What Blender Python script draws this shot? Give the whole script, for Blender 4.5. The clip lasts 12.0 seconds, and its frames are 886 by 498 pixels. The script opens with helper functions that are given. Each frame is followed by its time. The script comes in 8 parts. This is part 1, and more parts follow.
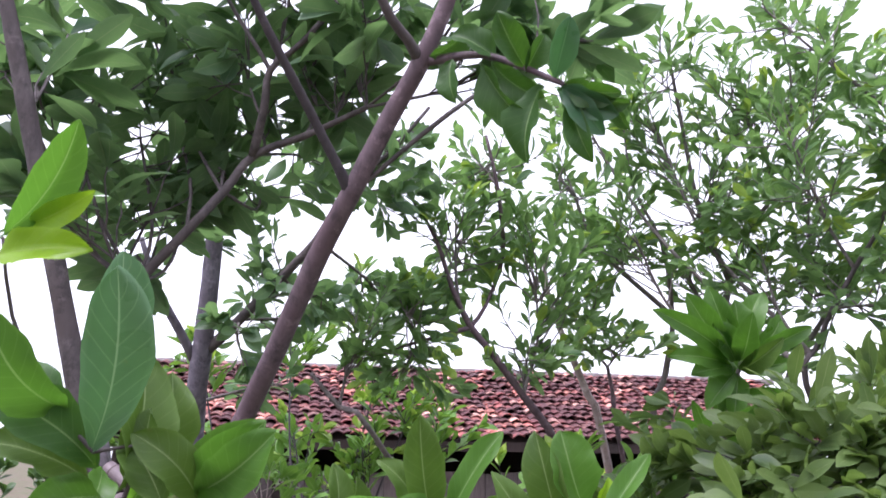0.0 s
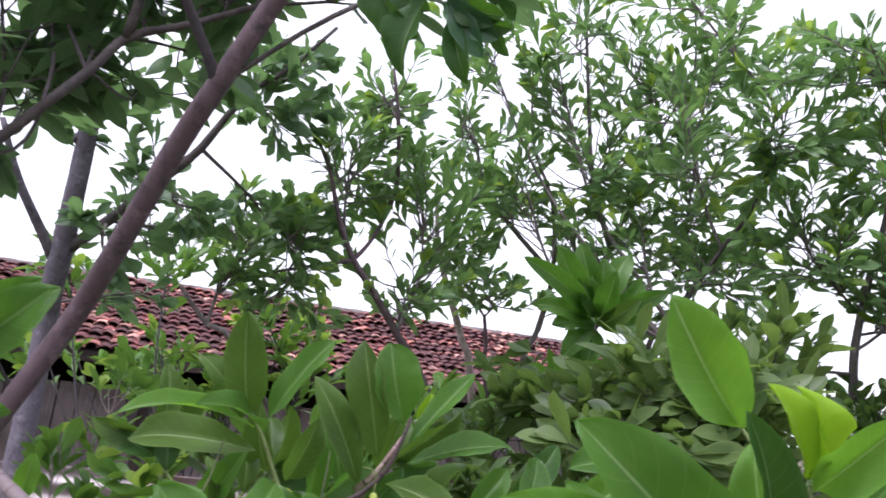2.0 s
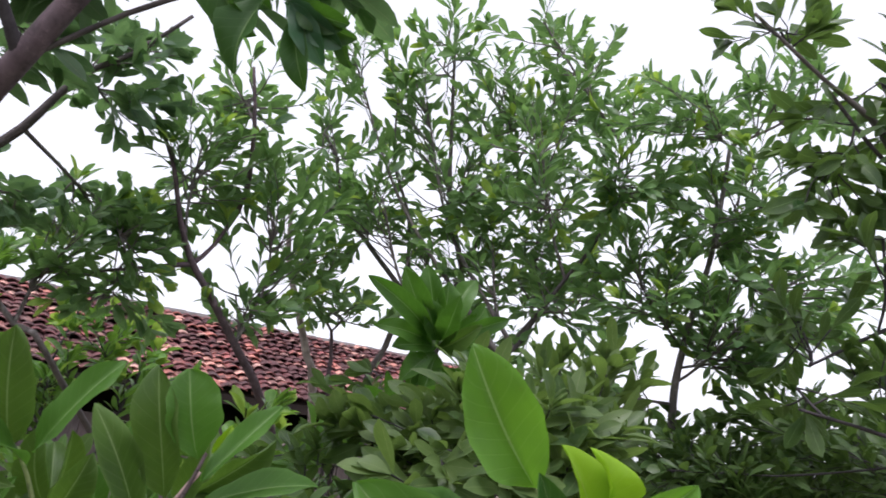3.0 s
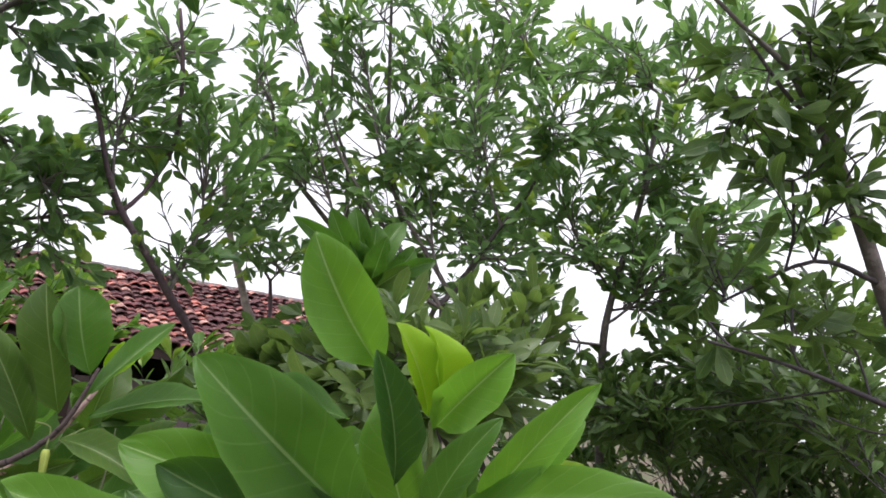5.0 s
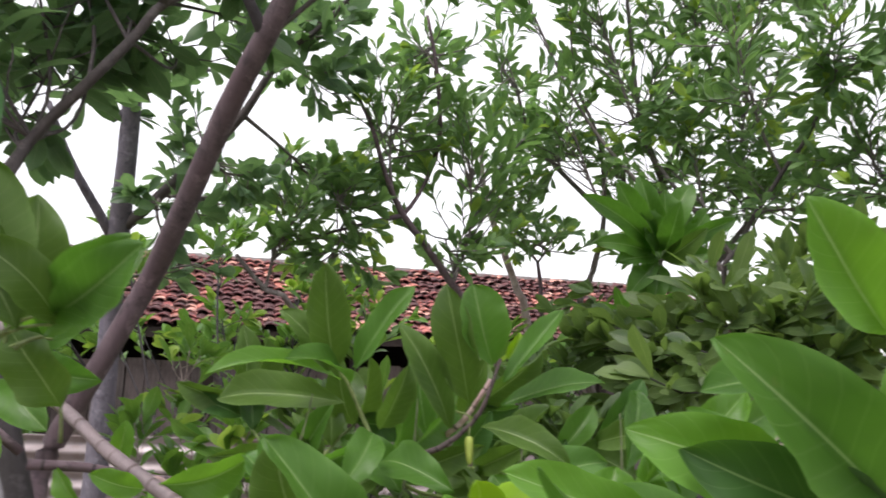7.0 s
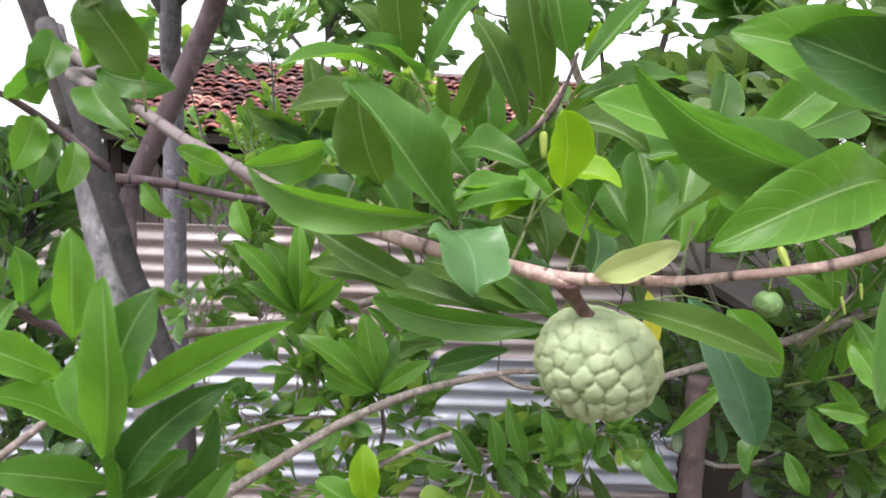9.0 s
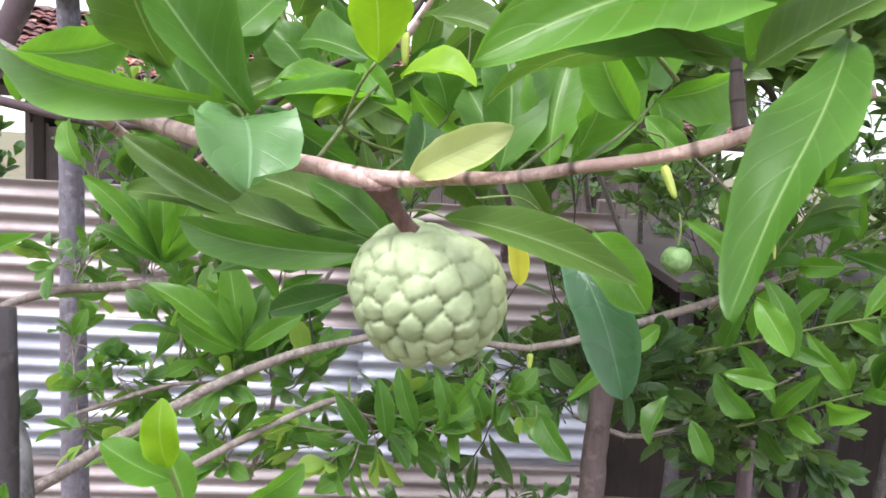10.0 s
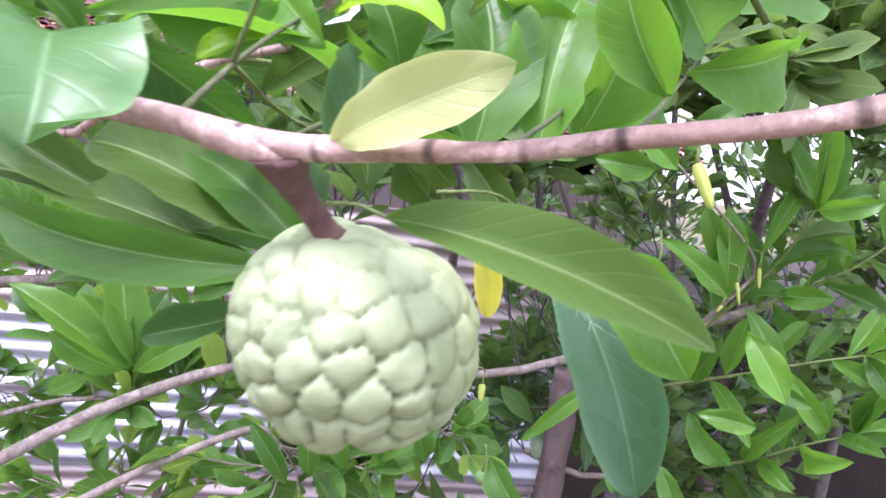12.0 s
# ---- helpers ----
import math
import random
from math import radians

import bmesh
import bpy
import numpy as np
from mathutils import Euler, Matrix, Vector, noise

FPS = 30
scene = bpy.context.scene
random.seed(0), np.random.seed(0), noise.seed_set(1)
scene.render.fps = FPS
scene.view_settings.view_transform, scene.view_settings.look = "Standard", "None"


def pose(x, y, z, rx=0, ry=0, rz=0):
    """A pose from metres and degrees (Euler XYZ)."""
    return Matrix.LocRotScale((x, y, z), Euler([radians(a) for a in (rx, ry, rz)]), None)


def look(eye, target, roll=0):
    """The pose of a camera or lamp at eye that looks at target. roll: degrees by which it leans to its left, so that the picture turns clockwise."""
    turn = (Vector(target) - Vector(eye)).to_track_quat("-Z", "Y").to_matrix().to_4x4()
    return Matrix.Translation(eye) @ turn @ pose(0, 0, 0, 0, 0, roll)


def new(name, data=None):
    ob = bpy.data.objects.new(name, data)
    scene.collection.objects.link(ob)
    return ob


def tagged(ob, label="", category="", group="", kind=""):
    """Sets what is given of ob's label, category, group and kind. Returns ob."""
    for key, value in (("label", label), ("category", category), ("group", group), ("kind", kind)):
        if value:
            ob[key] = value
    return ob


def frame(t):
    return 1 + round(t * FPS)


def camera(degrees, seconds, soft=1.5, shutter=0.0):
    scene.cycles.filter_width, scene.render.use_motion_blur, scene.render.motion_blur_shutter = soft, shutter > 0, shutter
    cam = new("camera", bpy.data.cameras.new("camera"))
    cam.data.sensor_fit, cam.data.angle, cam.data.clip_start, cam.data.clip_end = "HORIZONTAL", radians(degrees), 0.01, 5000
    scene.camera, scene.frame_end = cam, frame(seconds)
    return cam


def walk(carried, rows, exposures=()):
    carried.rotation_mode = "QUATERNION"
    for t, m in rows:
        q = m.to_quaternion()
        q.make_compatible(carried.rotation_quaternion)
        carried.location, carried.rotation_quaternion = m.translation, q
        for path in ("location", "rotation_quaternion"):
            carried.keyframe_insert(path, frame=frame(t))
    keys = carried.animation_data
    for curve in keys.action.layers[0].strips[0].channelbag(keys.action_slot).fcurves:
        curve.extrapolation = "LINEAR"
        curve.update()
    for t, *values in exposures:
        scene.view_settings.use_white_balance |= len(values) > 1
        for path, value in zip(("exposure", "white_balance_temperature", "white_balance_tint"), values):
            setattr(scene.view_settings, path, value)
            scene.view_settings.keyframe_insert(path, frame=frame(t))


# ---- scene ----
cam = camera(64.52, 12.0, soft=1.7, shutter=0.3)
PATH = [
    (0, pose(0.0001, 0.0000, 1.9001, 107.12, -0.57, -0.00)),
    (0.5, pose(0.0082, -0.0158, 1.9224, 108.93, -0.96, -0.45)),
    (1, pose(0.0152, -0.0099, 1.9164, 107.81, -1.28, -1.57)),
    (1.5, pose(0.0077, -0.0058, 1.9140, 104.36, -3.24, -6.17)),
    (2, pose(0.0567, 0.0239, 1.8709, 103.37, -5.70, -9.50)),
    (2.5, pose(0.0795, 0.0478, 1.8780, 105.09, -7.07, -15.95)),
    (3, pose(0.0971, 0.0519, 1.8955, 105.73, -7.03, -21.53)),
    (3.5, pose(0.1274, 0.0226, 1.8824, 105.78, -5.88, -25.06)),
    (3.7, pose(0.1535, 0.0434, 1.8854, 105.49, -5.45, -25.71)),
    (5.5, pose(0.1419, 0.0097, 1.8587, 100.71, -5.37, -24.12)),
    (6, pose(0.1180, 0.0657, 1.8601, 99.08, -5.58, -18.33)),
    (6.5, pose(0.0879, 0.0896, 1.8420, 99.78, -3.41, -10.41)),
    (7, pose(0.0276, 0.0561, 1.8589, 99.38, -1.85, -5.29)),
    (7.2, pose(0.0111, 0.0555, 1.8651, 99.11, -1.17, -3.44)),
    (8.8, pose(-0.0057, 0.0518, 1.7495, 85.84, -0.89, -1.04)),
    (9, pose(0.0135, 0.0726, 1.7520, 84.26, -1.82, -1.04)),
    (9.5, pose(0.0281, 0.0953, 1.7035, 83.68, -2.40, -4.12)),
    (10, pose(0.0980, 0.1611, 1.7050, 82.67, -3.66, -5.16)),
    (10.5, pose(0.0931, 0.1988, 1.6986, 83.06, -3.69, -7.15)),
    (11, pose(0.0983, 0.2242, 1.6954, 84.82, -5.07, -5.78)),
    (11.5, pose(0.0817, 0.2393, 1.6726, 85.66, -6.70, -8.18)),
    (12, pose(0.1127, 0.2926, 1.6928, 83.56, -7.00, -9.19)),
]
walk(cam, PATH, [(0, 0.28, 5950, 27), (0.5, 0.17, 5950, 27), (1.5, 0.0, 6000, 24), (2.5, -0.16, 6050, 21), (3.5, -0.46, 6300, 17), (5.5, -0.2, 6400, 18), (6.5, -0.15, 6600, 14), (7.2, -0.12, 6550, 15), (8.8, 0.33, 6450, 10), (9.0, 0.4, 6450, 10), (9.5, 0.57, 6300, 10), (10, 0.70, 6250, 12), (11, 0.97, 5950, 23), (12, 0.97, 5800, 28)])

SKY = 1.12
world = bpy.data.worlds.new("overcast")
scene.world = world
world.use_nodes = True
wn, wl = world.node_tree.nodes, world.node_tree.links
wn.clear()
sky = wn.new("ShaderNodeTexSky")
sky.sky_type, sky.sun_disc = "NISHITA", False
sky.sun_elevation, sky.sun_rotation = radians(64), radians(219)
sky.air_density, sky.dust_density = 1.0, 4.0
grey = wn.new("ShaderNodeHueSaturation")
grey.inputs["Saturation"].default_value = 0.25
wl.new(sky.outputs[0], grey.inputs["Color"])
dim = wn.new("ShaderNodeBackground")
dim.inputs["Strength"].default_value = 0.12
wl.new(grey.outputs[0], dim.inputs["Color"])
cloud = wn.new("ShaderNodeBackground")
cloud.inputs["Color"].default_value = (0.97, 0.985, 1.0, 1)
cloud.inputs["Strength"].default_value = SKY
both = wn.new("ShaderNodeAddShader")
wl.new(dim.outputs[0], both.inputs[0])
wl.new(cloud.outputs[0], both.inputs[1])
out = wn.new("ShaderNodeOutputWorld")
wl.new(both.outputs[0], out.inputs[0])

sun = new("sun", bpy.data.lights.new("sun", "SUN"))
sun.data.energy, sun.data.angle, sun.data.color = 2.9, radians(24), (1.0, 0.975, 0.93)
sun.matrix_world = look((-4, -5, 13), (0, 0, 0))


# ---- materials ----
def material(name):
    m = bpy.data.materials.new(name)
    m.use_nodes = True
    return m, m.node_tree.nodes, m.node_tree.links, m.node_tree.nodes["Principled BSDF"]


def mixc(n, l, fac, a, b, kind="MIX"):
    """A colour mix node; a, b: a socket or a colour; fac: a socket or a number."""
    x = n.new("ShaderNodeMix")
    x.data_type, x.blend_type = "RGBA", kind
    for sock, v in ((x.inputs[0], fac), (x.inputs[6], a), (x.inputs[7], b)):
        if hasattr(v, "links"):
            l.new(v, sock)
        else:
            sock.default_value = v if isinstance(v, (int, float)) else (*v, 1)
    return x.outputs[2]


def ramp(n, l, src, stops):
    r = n.new("ShaderNodeValToRGB")
    e = r.color_ramp.elements
    while len(e) < len(stops):
        e.new(0.5)
    for k, (p, c) in zip(e, stops):
        k.position, k.color = p, (*c, 1) if not isinstance(c, (int, float)) else (c, c, c, 1)
    l.new(src, r.inputs[0])
    return r.outputs[0]


def noise_tex(n, l, scale, detail=4.0, rough=0.6, coord="Object", stretch=None):
    tc = n.new("ShaderNodeTexCoord")
    src = tc.outputs[coord]
    if stretch:
        mp = n.new("ShaderNodeMapping")
        mp.inputs["Scale"].default_value = stretch
        l.new(src, mp.inputs[0])
        src = mp.outputs[0]
    t = n.new("ShaderNodeTexNoise")
    t.inputs["Scale"].default_value, t.inputs["Detail"].default_value, t.inputs["Roughness"].default_value = scale, detail, rough
    l.new(src, t.inputs["Vector"])
    return t.outputs[0]


def math_node(n, l, op, a, b=0.0):
    x = n.new("ShaderNodeMath")
    x.operation = op
    for sock, v in ((x.inputs[0], a), (x.inputs[1], b)):
        if hasattr(v, "links"):
            l.new(v, sock)
        else:
            sock.default_value = v
    return x.outputs[0]


def bump(n, l, p, height, strength, dist):
    b = n.new("ShaderNodeBump")
    b.inputs["Strength"].default_value, b.inputs["Distance"].default_value = strength, dist
    l.new(height, b.inputs["Height"])
    l.new(b.outputs[0], p.inputs["Normal"])


def leaf_material(name, dark, light, vein, through_colour, island, rough=0.38, thin=0.48, veined=0.17):
    """Leaf blade: two greens, mottling, midrib and side veins along the blade's own map, light shining through."""
    shift = (0.88, 0.80, 1.05) if island else (0.90, 0.84, 0.76)
    dark, light, through_colour = [tuple(a * b for a, b in zip(c, shift)) for c in (dark, light, through_colour)]
    m, n, l, p = material(name)
    if island:
        rnd = n.new("ShaderNodeNewGeometry").outputs["Random Per Island"]
    else:
        rnd = n.new("ShaderNodeObjectInfo").outputs["Random"]
    tc = n.new("ShaderNodeTexCoord")
    sep = n.new("ShaderNodeSeparateXYZ")
    l.new(tc.outputs["UV"], sep.inputs[0])
    u = math_node(n, l, "ABSOLUTE", math_node(n, l, "SUBTRACT", sep.outputs[0], 0.5))
    mid = ramp(n, l, u, [(0.0, 1.0), (0.009, 0.9), (0.022, 0.0)])
    # side veins run outward and forward from the midrib
    s = math_node(n, l, "SUBTRACT", math_node(n, l, "MULTIPLY", sep.outputs[1], 9.0), math_node(n, l, "MULTIPLY", u, 4.0))
    fr = math_node(n, l, "ABSOLUTE", math_node(n, l, "SUBTRACT", math_node(n, l, "FRACT", s), 0.5))
    side = ramp(n, l, fr, [(0.0, 1.0), (0.03, 0.6), (0.08, 0.0)])
    mott = noise_tex(n, l, 55.0, 5.0, 0.6)
    fine = noise_tex(n, l, 420.0, 3.0, 0.6)
    base = mixc(n, l, rnd, dark, light)
    base = mixc(n, l, math_node(n, l, "MULTIPLY", mott, 0.55), base, tuple(c * 0.62 for c in dark))
    patch = noise_tex(n, l, 14.0, 3.0, 0.5)
    base = mixc(n, l, ramp(n, l, patch, [(0.40, 0.0), (0.66, 0.55)]), base, tuple(min(1, c * 1.45) for c in light))
    rim = ramp(n, l, u, [(0.40, 0.0), (0.495, 0.5)])
    base = mixc(n, l, rim, base, tuple(min(1, c * 1.5 + 0.02) for c in light))
    base = mixc(n, l, math_node(n, l, "MULTIPLY", side, 0.10 if island else veined), base, vein)
    base = mixc(n, l, math_node(n, l, "MULTIPLY", mid, 0.85), base, vein)
    spots = ramp(n, l, noise_tex(n, l, 130.0, 2.0, 0.5), [(0.70, 0.0), (0.76, 1.0)])
    base = mixc(n, l, math_node(n, l, "MULTIPLY", spots, 0.25), base, (0.16, 0.15, 0.05))
    l.new(base, p.inputs["Base Color"])
    l.new(ramp(n, l, patch, [(0.3, rough - 0.12), (0.7, rough + 0.14)]), p.inputs["Roughness"])
    p.inputs["Specular IOR Level"].default_value = 0.36
    h = math_node(n, l, "ADD", math_node(n, l, "MULTIPLY", side, -0.5), math_node(n, l, "ADD", math_node(n, l, "MULTIPLY", mid, -1.0), math_node(n, l, "MULTIPLY", fine, 0.3)))
    h = math_node(n, l, "ADD", h, math_node(n, l, "MULTIPLY", fr, 0.12))
    bump(n, l, p, h, 0.24, 0.0010)
    tr = n.new("ShaderNodeBsdfTranslucent")
    tcol = mixc(n, l, math_node(n, l, "MULTIPLY", mid, 0.5), through_colour, vein)
    l.new(mixc(n, l, math_node(n, l, "MULTIPLY", mott, 0.4), tcol, dark), tr.inputs[0])
    mx = n.new("ShaderNodeMixShader")
    mx.inputs[0].default_value = thin
    l.new(p.outputs[0], mx.inputs[1])
    l.new(tr.outputs[0], mx.inputs[2])
    l.new(mx.outputs[0], n["Material Output"].inputs[0])
    return m


LEAF = {
    "mature": leaf_material("leaf_mature", (0.048, 0.134, 0.026), (0.088, 0.214, 0.038), (0.27, 0.42, 0.15), (0.13, 0.36, 0.030), False),
    # deep: dark mature green that also holds the shade of leaves above
    "deep": leaf_material("leaf_deep", (0.022, 0.078, 0.018), (0.042, 0.120, 0.026), (0.20, 0.32, 0.11), (0.09, 0.25, 0.020), False, 0.50, 0.34),
    "bright": leaf_material("leaf_bright", (0.082, 0.226, 0.028), (0.124, 0.300, 0.044), (0.34, 0.50, 0.18), (0.21, 0.50, 0.035), False),
    "olive": leaf_material("leaf_olive", (0.046, 0.108, 0.022), (0.086, 0.168, 0.034), (0.26, 0.36, 0.14), (0.13, 0.28, 0.030), False, 0.46, 0.38),
    "young": leaf_material("leaf_young", (0.190, 0.400, 0.012), (0.250, 0.470, 0.020), (0.36, 0.52, 0.10), (0.34, 0.64, 0.02), False),
    "blue": leaf_material("leaf_blue", (0.044, 0.124, 0.066), (0.072, 0.170, 0.094), (0.13, 0.25, 0.13), (0.09, 0.30, 0.07), False, 0.32, 0.3, 0.03),
    "jade": leaf_material("leaf_jade", (0.078, 0.186, 0.100), (0.112, 0.236, 0.132), (0.27, 0.42, 0.22), (0.10, 0.32, 0.07), False, 0.36, 0.3, 0.36),
    "soft": leaf_material("leaf_soft", (0.078, 0.205, 0.050), (0.116, 0.262, 0.070), (0.28, 0.42, 0.17), (0.18, 0.42, 0.06), False, 0.38, 0.36),
    "mint": leaf_material("leaf_mint", (0.092, 0.208, 0.084), (0.120, 0.246, 0.102), (0.16, 0.29, 0.14), (0.14, 0.36, 0.09), False, 0.30, 0.32, 0.05),
    "pale": leaf_material("leaf_pale", (0.500, 0.600, 0.270), (0.550, 0.650, 0.310), (0.50, 0.60, 0.28), (0.46, 0.58, 0.18), False, 0.38, 0.40, 0.06),
    "petal": leaf_material("petal", (0.560, 0.720, 0.200), (0.640, 0.780, 0.260), (0.60, 0.64, 0.24), (0.60, 0.66, 0.20), False),
    "yellow": leaf_material("leaf_yellow", (0.680, 0.700, 0.090), (0.740, 0.760, 0.120), (0.70, 0.70, 0.18), (0.84, 0.84, 0.08), False),
}
FOLIAGE = {
    "far": leaf_material("foliage_far", (0.030, 0.098, 0.050), (0.215, 0.395, 0.112), (0.28, 0.42, 0.18), (0.28, 0.56, 0.100), True, 0.34, 0.47),
    "fresh": leaf_material("foliage_fresh", (0.200, 0.390, 0.060), (0.330, 0.520, 0.080), (0.36, 0.50, 0.16), (0.42, 0.68, 0.060), True, 0.36, 0.48),
    # dark, shade and mid: greens darkened so that shade is in the colour
    "dark": leaf_material("foliage_dark", (0.026, 0.076, 0.022), (0.078, 0.165, 0.040), (0.18, 0.28, 0.10), (0.15, 0.33, 0.035), True, 0.36, 0.33),
    "shade": leaf_material("foliage_shade", (0.040, 0.104, 0.056), (0.130, 0.250, 0.096), (0.24, 0.32, 0.16), (0.25, 0.49, 0.110), True, 0.38, 0.47),
    "mid": leaf_material("foliage_mid", (0.032, 0.084, 0.024), (0.112, 0.205, 0.048), (0.22, 0.34, 0.12), (0.19, 0.36, 0.045), True, 0.36, 0.38),
    "olive": leaf_material("foliage_olive", (0.046, 0.110, 0.032), (0.148, 0.244, 0.060), (0.26, 0.34, 0.13), (0.24, 0.42, 0.055), True, 0.38, 0.44),
    "bright": leaf_material("foliage_bright", (0.044, 0.145, 0.026), (0.140, 0.320, 0.046), (0.30, 0.44, 0.15), (0.24, 0.50, 0.04), True, 0.34, 0.40),
}


def bark_material(name, dark, light, warm, scale=60.0, aged=None):
    """Bark: fine grain, blotches, pale lichen, broken leaf scars along the stem's own map; aged: (x from, x to, colour) greys the older wood."""
    dark, light, warm = [tuple(v * 0.85 for v in c) for c in (dark, light, warm)]
    m, n, l, p = material(name)
    a = noise_tex(n, l, scale, 8.0, 0.72, stretch=(1, 1, 0.35))
    b = noise_tex(n, l, scale * 0.18, 4.0, 0.6)
    d = noise_tex(n, l, scale * 0.6, 6.0, 0.7)
    c = ramp(n, l, a, [(0.32, dark), (0.66, light)])
    c = mixc(n, l, ramp(n, l, b, [(0.40, 0.0), (0.60, 0.8)]), c, warm)
    c = mixc(n, l, ramp(n, l, d, [(0.54, 0.0), (0.64, 0.6)]), c, tuple(v * 0.7 for v in dark))
    lich = ramp(n, l, noise_tex(n, l, scale * 0.5, 5.0, 0.65), [(0.57, 0.0), (0.64, 0.8)])
    c = mixc(n, l, math_node(n, l, "MULTIPLY", lich, 0.55), c, tuple(min(1, v * 1.6) for v in light))
    tc = n.new("ShaderNodeTexCoord")
    if aged:
        pos = n.new("ShaderNodeSeparateXYZ")
        l.new(tc.outputs["Object"], pos.inputs[0])
        old = math_node(n, l, "DIVIDE", math_node(n, l, "SUBTRACT", pos.outputs[0], aged[1]), aged[0] - aged[1])
        old = math_node(n, l, "ADD", old, math_node(n, l, "MULTIPLY", math_node(n, l, "SUBTRACT", b, 0.5), 0.8))
        c = mixc(n, l, ramp(n, l, old, [(0.0, 0.0), (1.0, 0.9)]), c, mixc(n, l, 0.88, c, aged[2]))
    sep = n.new("ShaderNodeSeparateXYZ")
    l.new(tc.outputs["UV"], sep.inputs[0])
    wob = math_node(n, l, "ADD", sep.outputs[1], math_node(n, l, "MULTIPLY", a, 0.05))
    off = math_node(n, l, "ABSOLUTE", math_node(n, l, "SUBTRACT", math_node(n, l, "FRACT", wob), 0.5))
    scar = math_node(n, l, "MULTIPLY", ramp(n, l, off, [(0.02, 0.9), (0.07, 0.0)]), ramp(n, l, noise_tex(n, l, 65.0, 2.0, 0.5), [(0.34, 0.5), (0.50, 1.0)]))
    c = mixc(n, l, scar, c, tuple(v * 0.30 for v in dark))
    l.new(c, p.inputs["Base Color"])
    p.inputs["Roughness"].default_value = 0.78 if scale < 115 else 0.55
    bump(n, l, p, math_node(n, l, "ADD", a, d), 0.8, 0.0016)
    return m


BARK = {
    "trunk": bark_material("bark_trunk", (0.050, 0.046, 0.056), (0.350, 0.330, 0.360), (0.150, 0.136, 0.152), 42.0),
    "brown": bark_material("bark_brown", (0.052, 0.035, 0.045), (0.190, 0.136, 0.158), (0.125, 0.080, 0.097)),
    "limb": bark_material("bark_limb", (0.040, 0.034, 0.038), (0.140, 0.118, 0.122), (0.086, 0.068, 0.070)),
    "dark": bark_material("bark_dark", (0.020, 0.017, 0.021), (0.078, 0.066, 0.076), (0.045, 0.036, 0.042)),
    "grey": bark_material("bark_grey", (0.086, 0.077, 0.104), (0.235, 0.212, 0.265), (0.150, 0.128, 0.162)),
    "twig": bark_material("bark_twig", (0.210, 0.130, 0.120), (0.600, 0.460, 0.440), (0.440, 0.290, 0.275), 120.0),
    "fruitwood": bark_material("bark_fruitwood", (0.190, 0.100, 0.094), (0.640, 0.470, 0.440), (0.440, 0.275, 0.255), 120.0, (-0.14, 0.08, (0.120, 0.105, 0.120))),
    "stump": bark_material("bark_stump", (0.046, 0.032, 0.034), (0.128, 0.092, 0.094), (0.088, 0.058, 0.060)),
    "stalk": bark_material("bark_stalk", (0.036, 0.015, 0.017), (0.210, 0.105, 0.095), (0.095, 0.040, 0.040), 160.0),
    "wood": bark_material("bark_wood", (0.130, 0.100, 0.094), (0.380, 0.325, 0.310), (0.260, 0.195, 0.180), 110.0),
    "far": bark_material("bark_far", (0.090, 0.080, 0.080), (0.240, 0.215, 0.210), (0.150, 0.122, 0.118)),
    "pole": bark_material("bark_pole", (0.300, 0.250, 0.240), (0.500, 0.430, 0.415), (0.360, 0.280, 0.265)),
    "sprig": bark_material("bark_sprig", (0.050, 0.070, 0.026), (0.125, 0.150, 0.056), (0.085, 0.090, 0.038), 200.0),
    "green": bark_material("bark_green", (0.120, 0.180, 0.050), (0.220, 0.300, 0.090), (0.180, 0.220, 0.070), 200.0),
}


# ---- mesh helpers ----
def empty(name, place=(0, 0, 0)):
    ob = new(name)
    ob.location = place
    ob.empty_display_size = 0.05
    return ob


def part(name, mesh, mat, parent, label=""):
    """One mesh object under a thing or a part; its mesh lies in world space."""
    if isinstance(mesh, bmesh.types.BMesh):
        me = bpy.data.meshes.new(name)
        mesh.to_mesh(me)
        mesh.free()
    else:
        me = mesh
    if mat is not None and not me.materials:
        me.materials.append(mat)
    ob = new(name, me)
    if parent is not None:
        ob.parent = parent
        ob.matrix_parent_inverse = chain(parent).inverted()
    if label:
        tagged(ob, label)
    return ob


def chain(ob):
    """The world matrix of a thing before the scene is evaluated."""
    m = ob.matrix_basis.copy()
    if ob.parent is not None:
        m = chain(ob.parent) @ ob.matrix_parent_inverse @ m
    return m


def mesh_of(name, verts, faces, uv=None, smooth=True):
    me = bpy.data.meshes.new(name)
    me.from_pydata([tuple(v) for v in verts], [], faces)
    if uv is not None:
        lay = me.uv_layers.new(name="map")
        idx = np.empty(len(me.loops), dtype=np.int32)
        me.loops.foreach_get("vertex_index", idx)
        lay.data.foreach_set("uv", np.asarray(uv, dtype=np.float32)[idx].ravel())
    me.polygons.foreach_set("use_smooth", [smooth] * len(me.polygons))
    me.update()
    return me


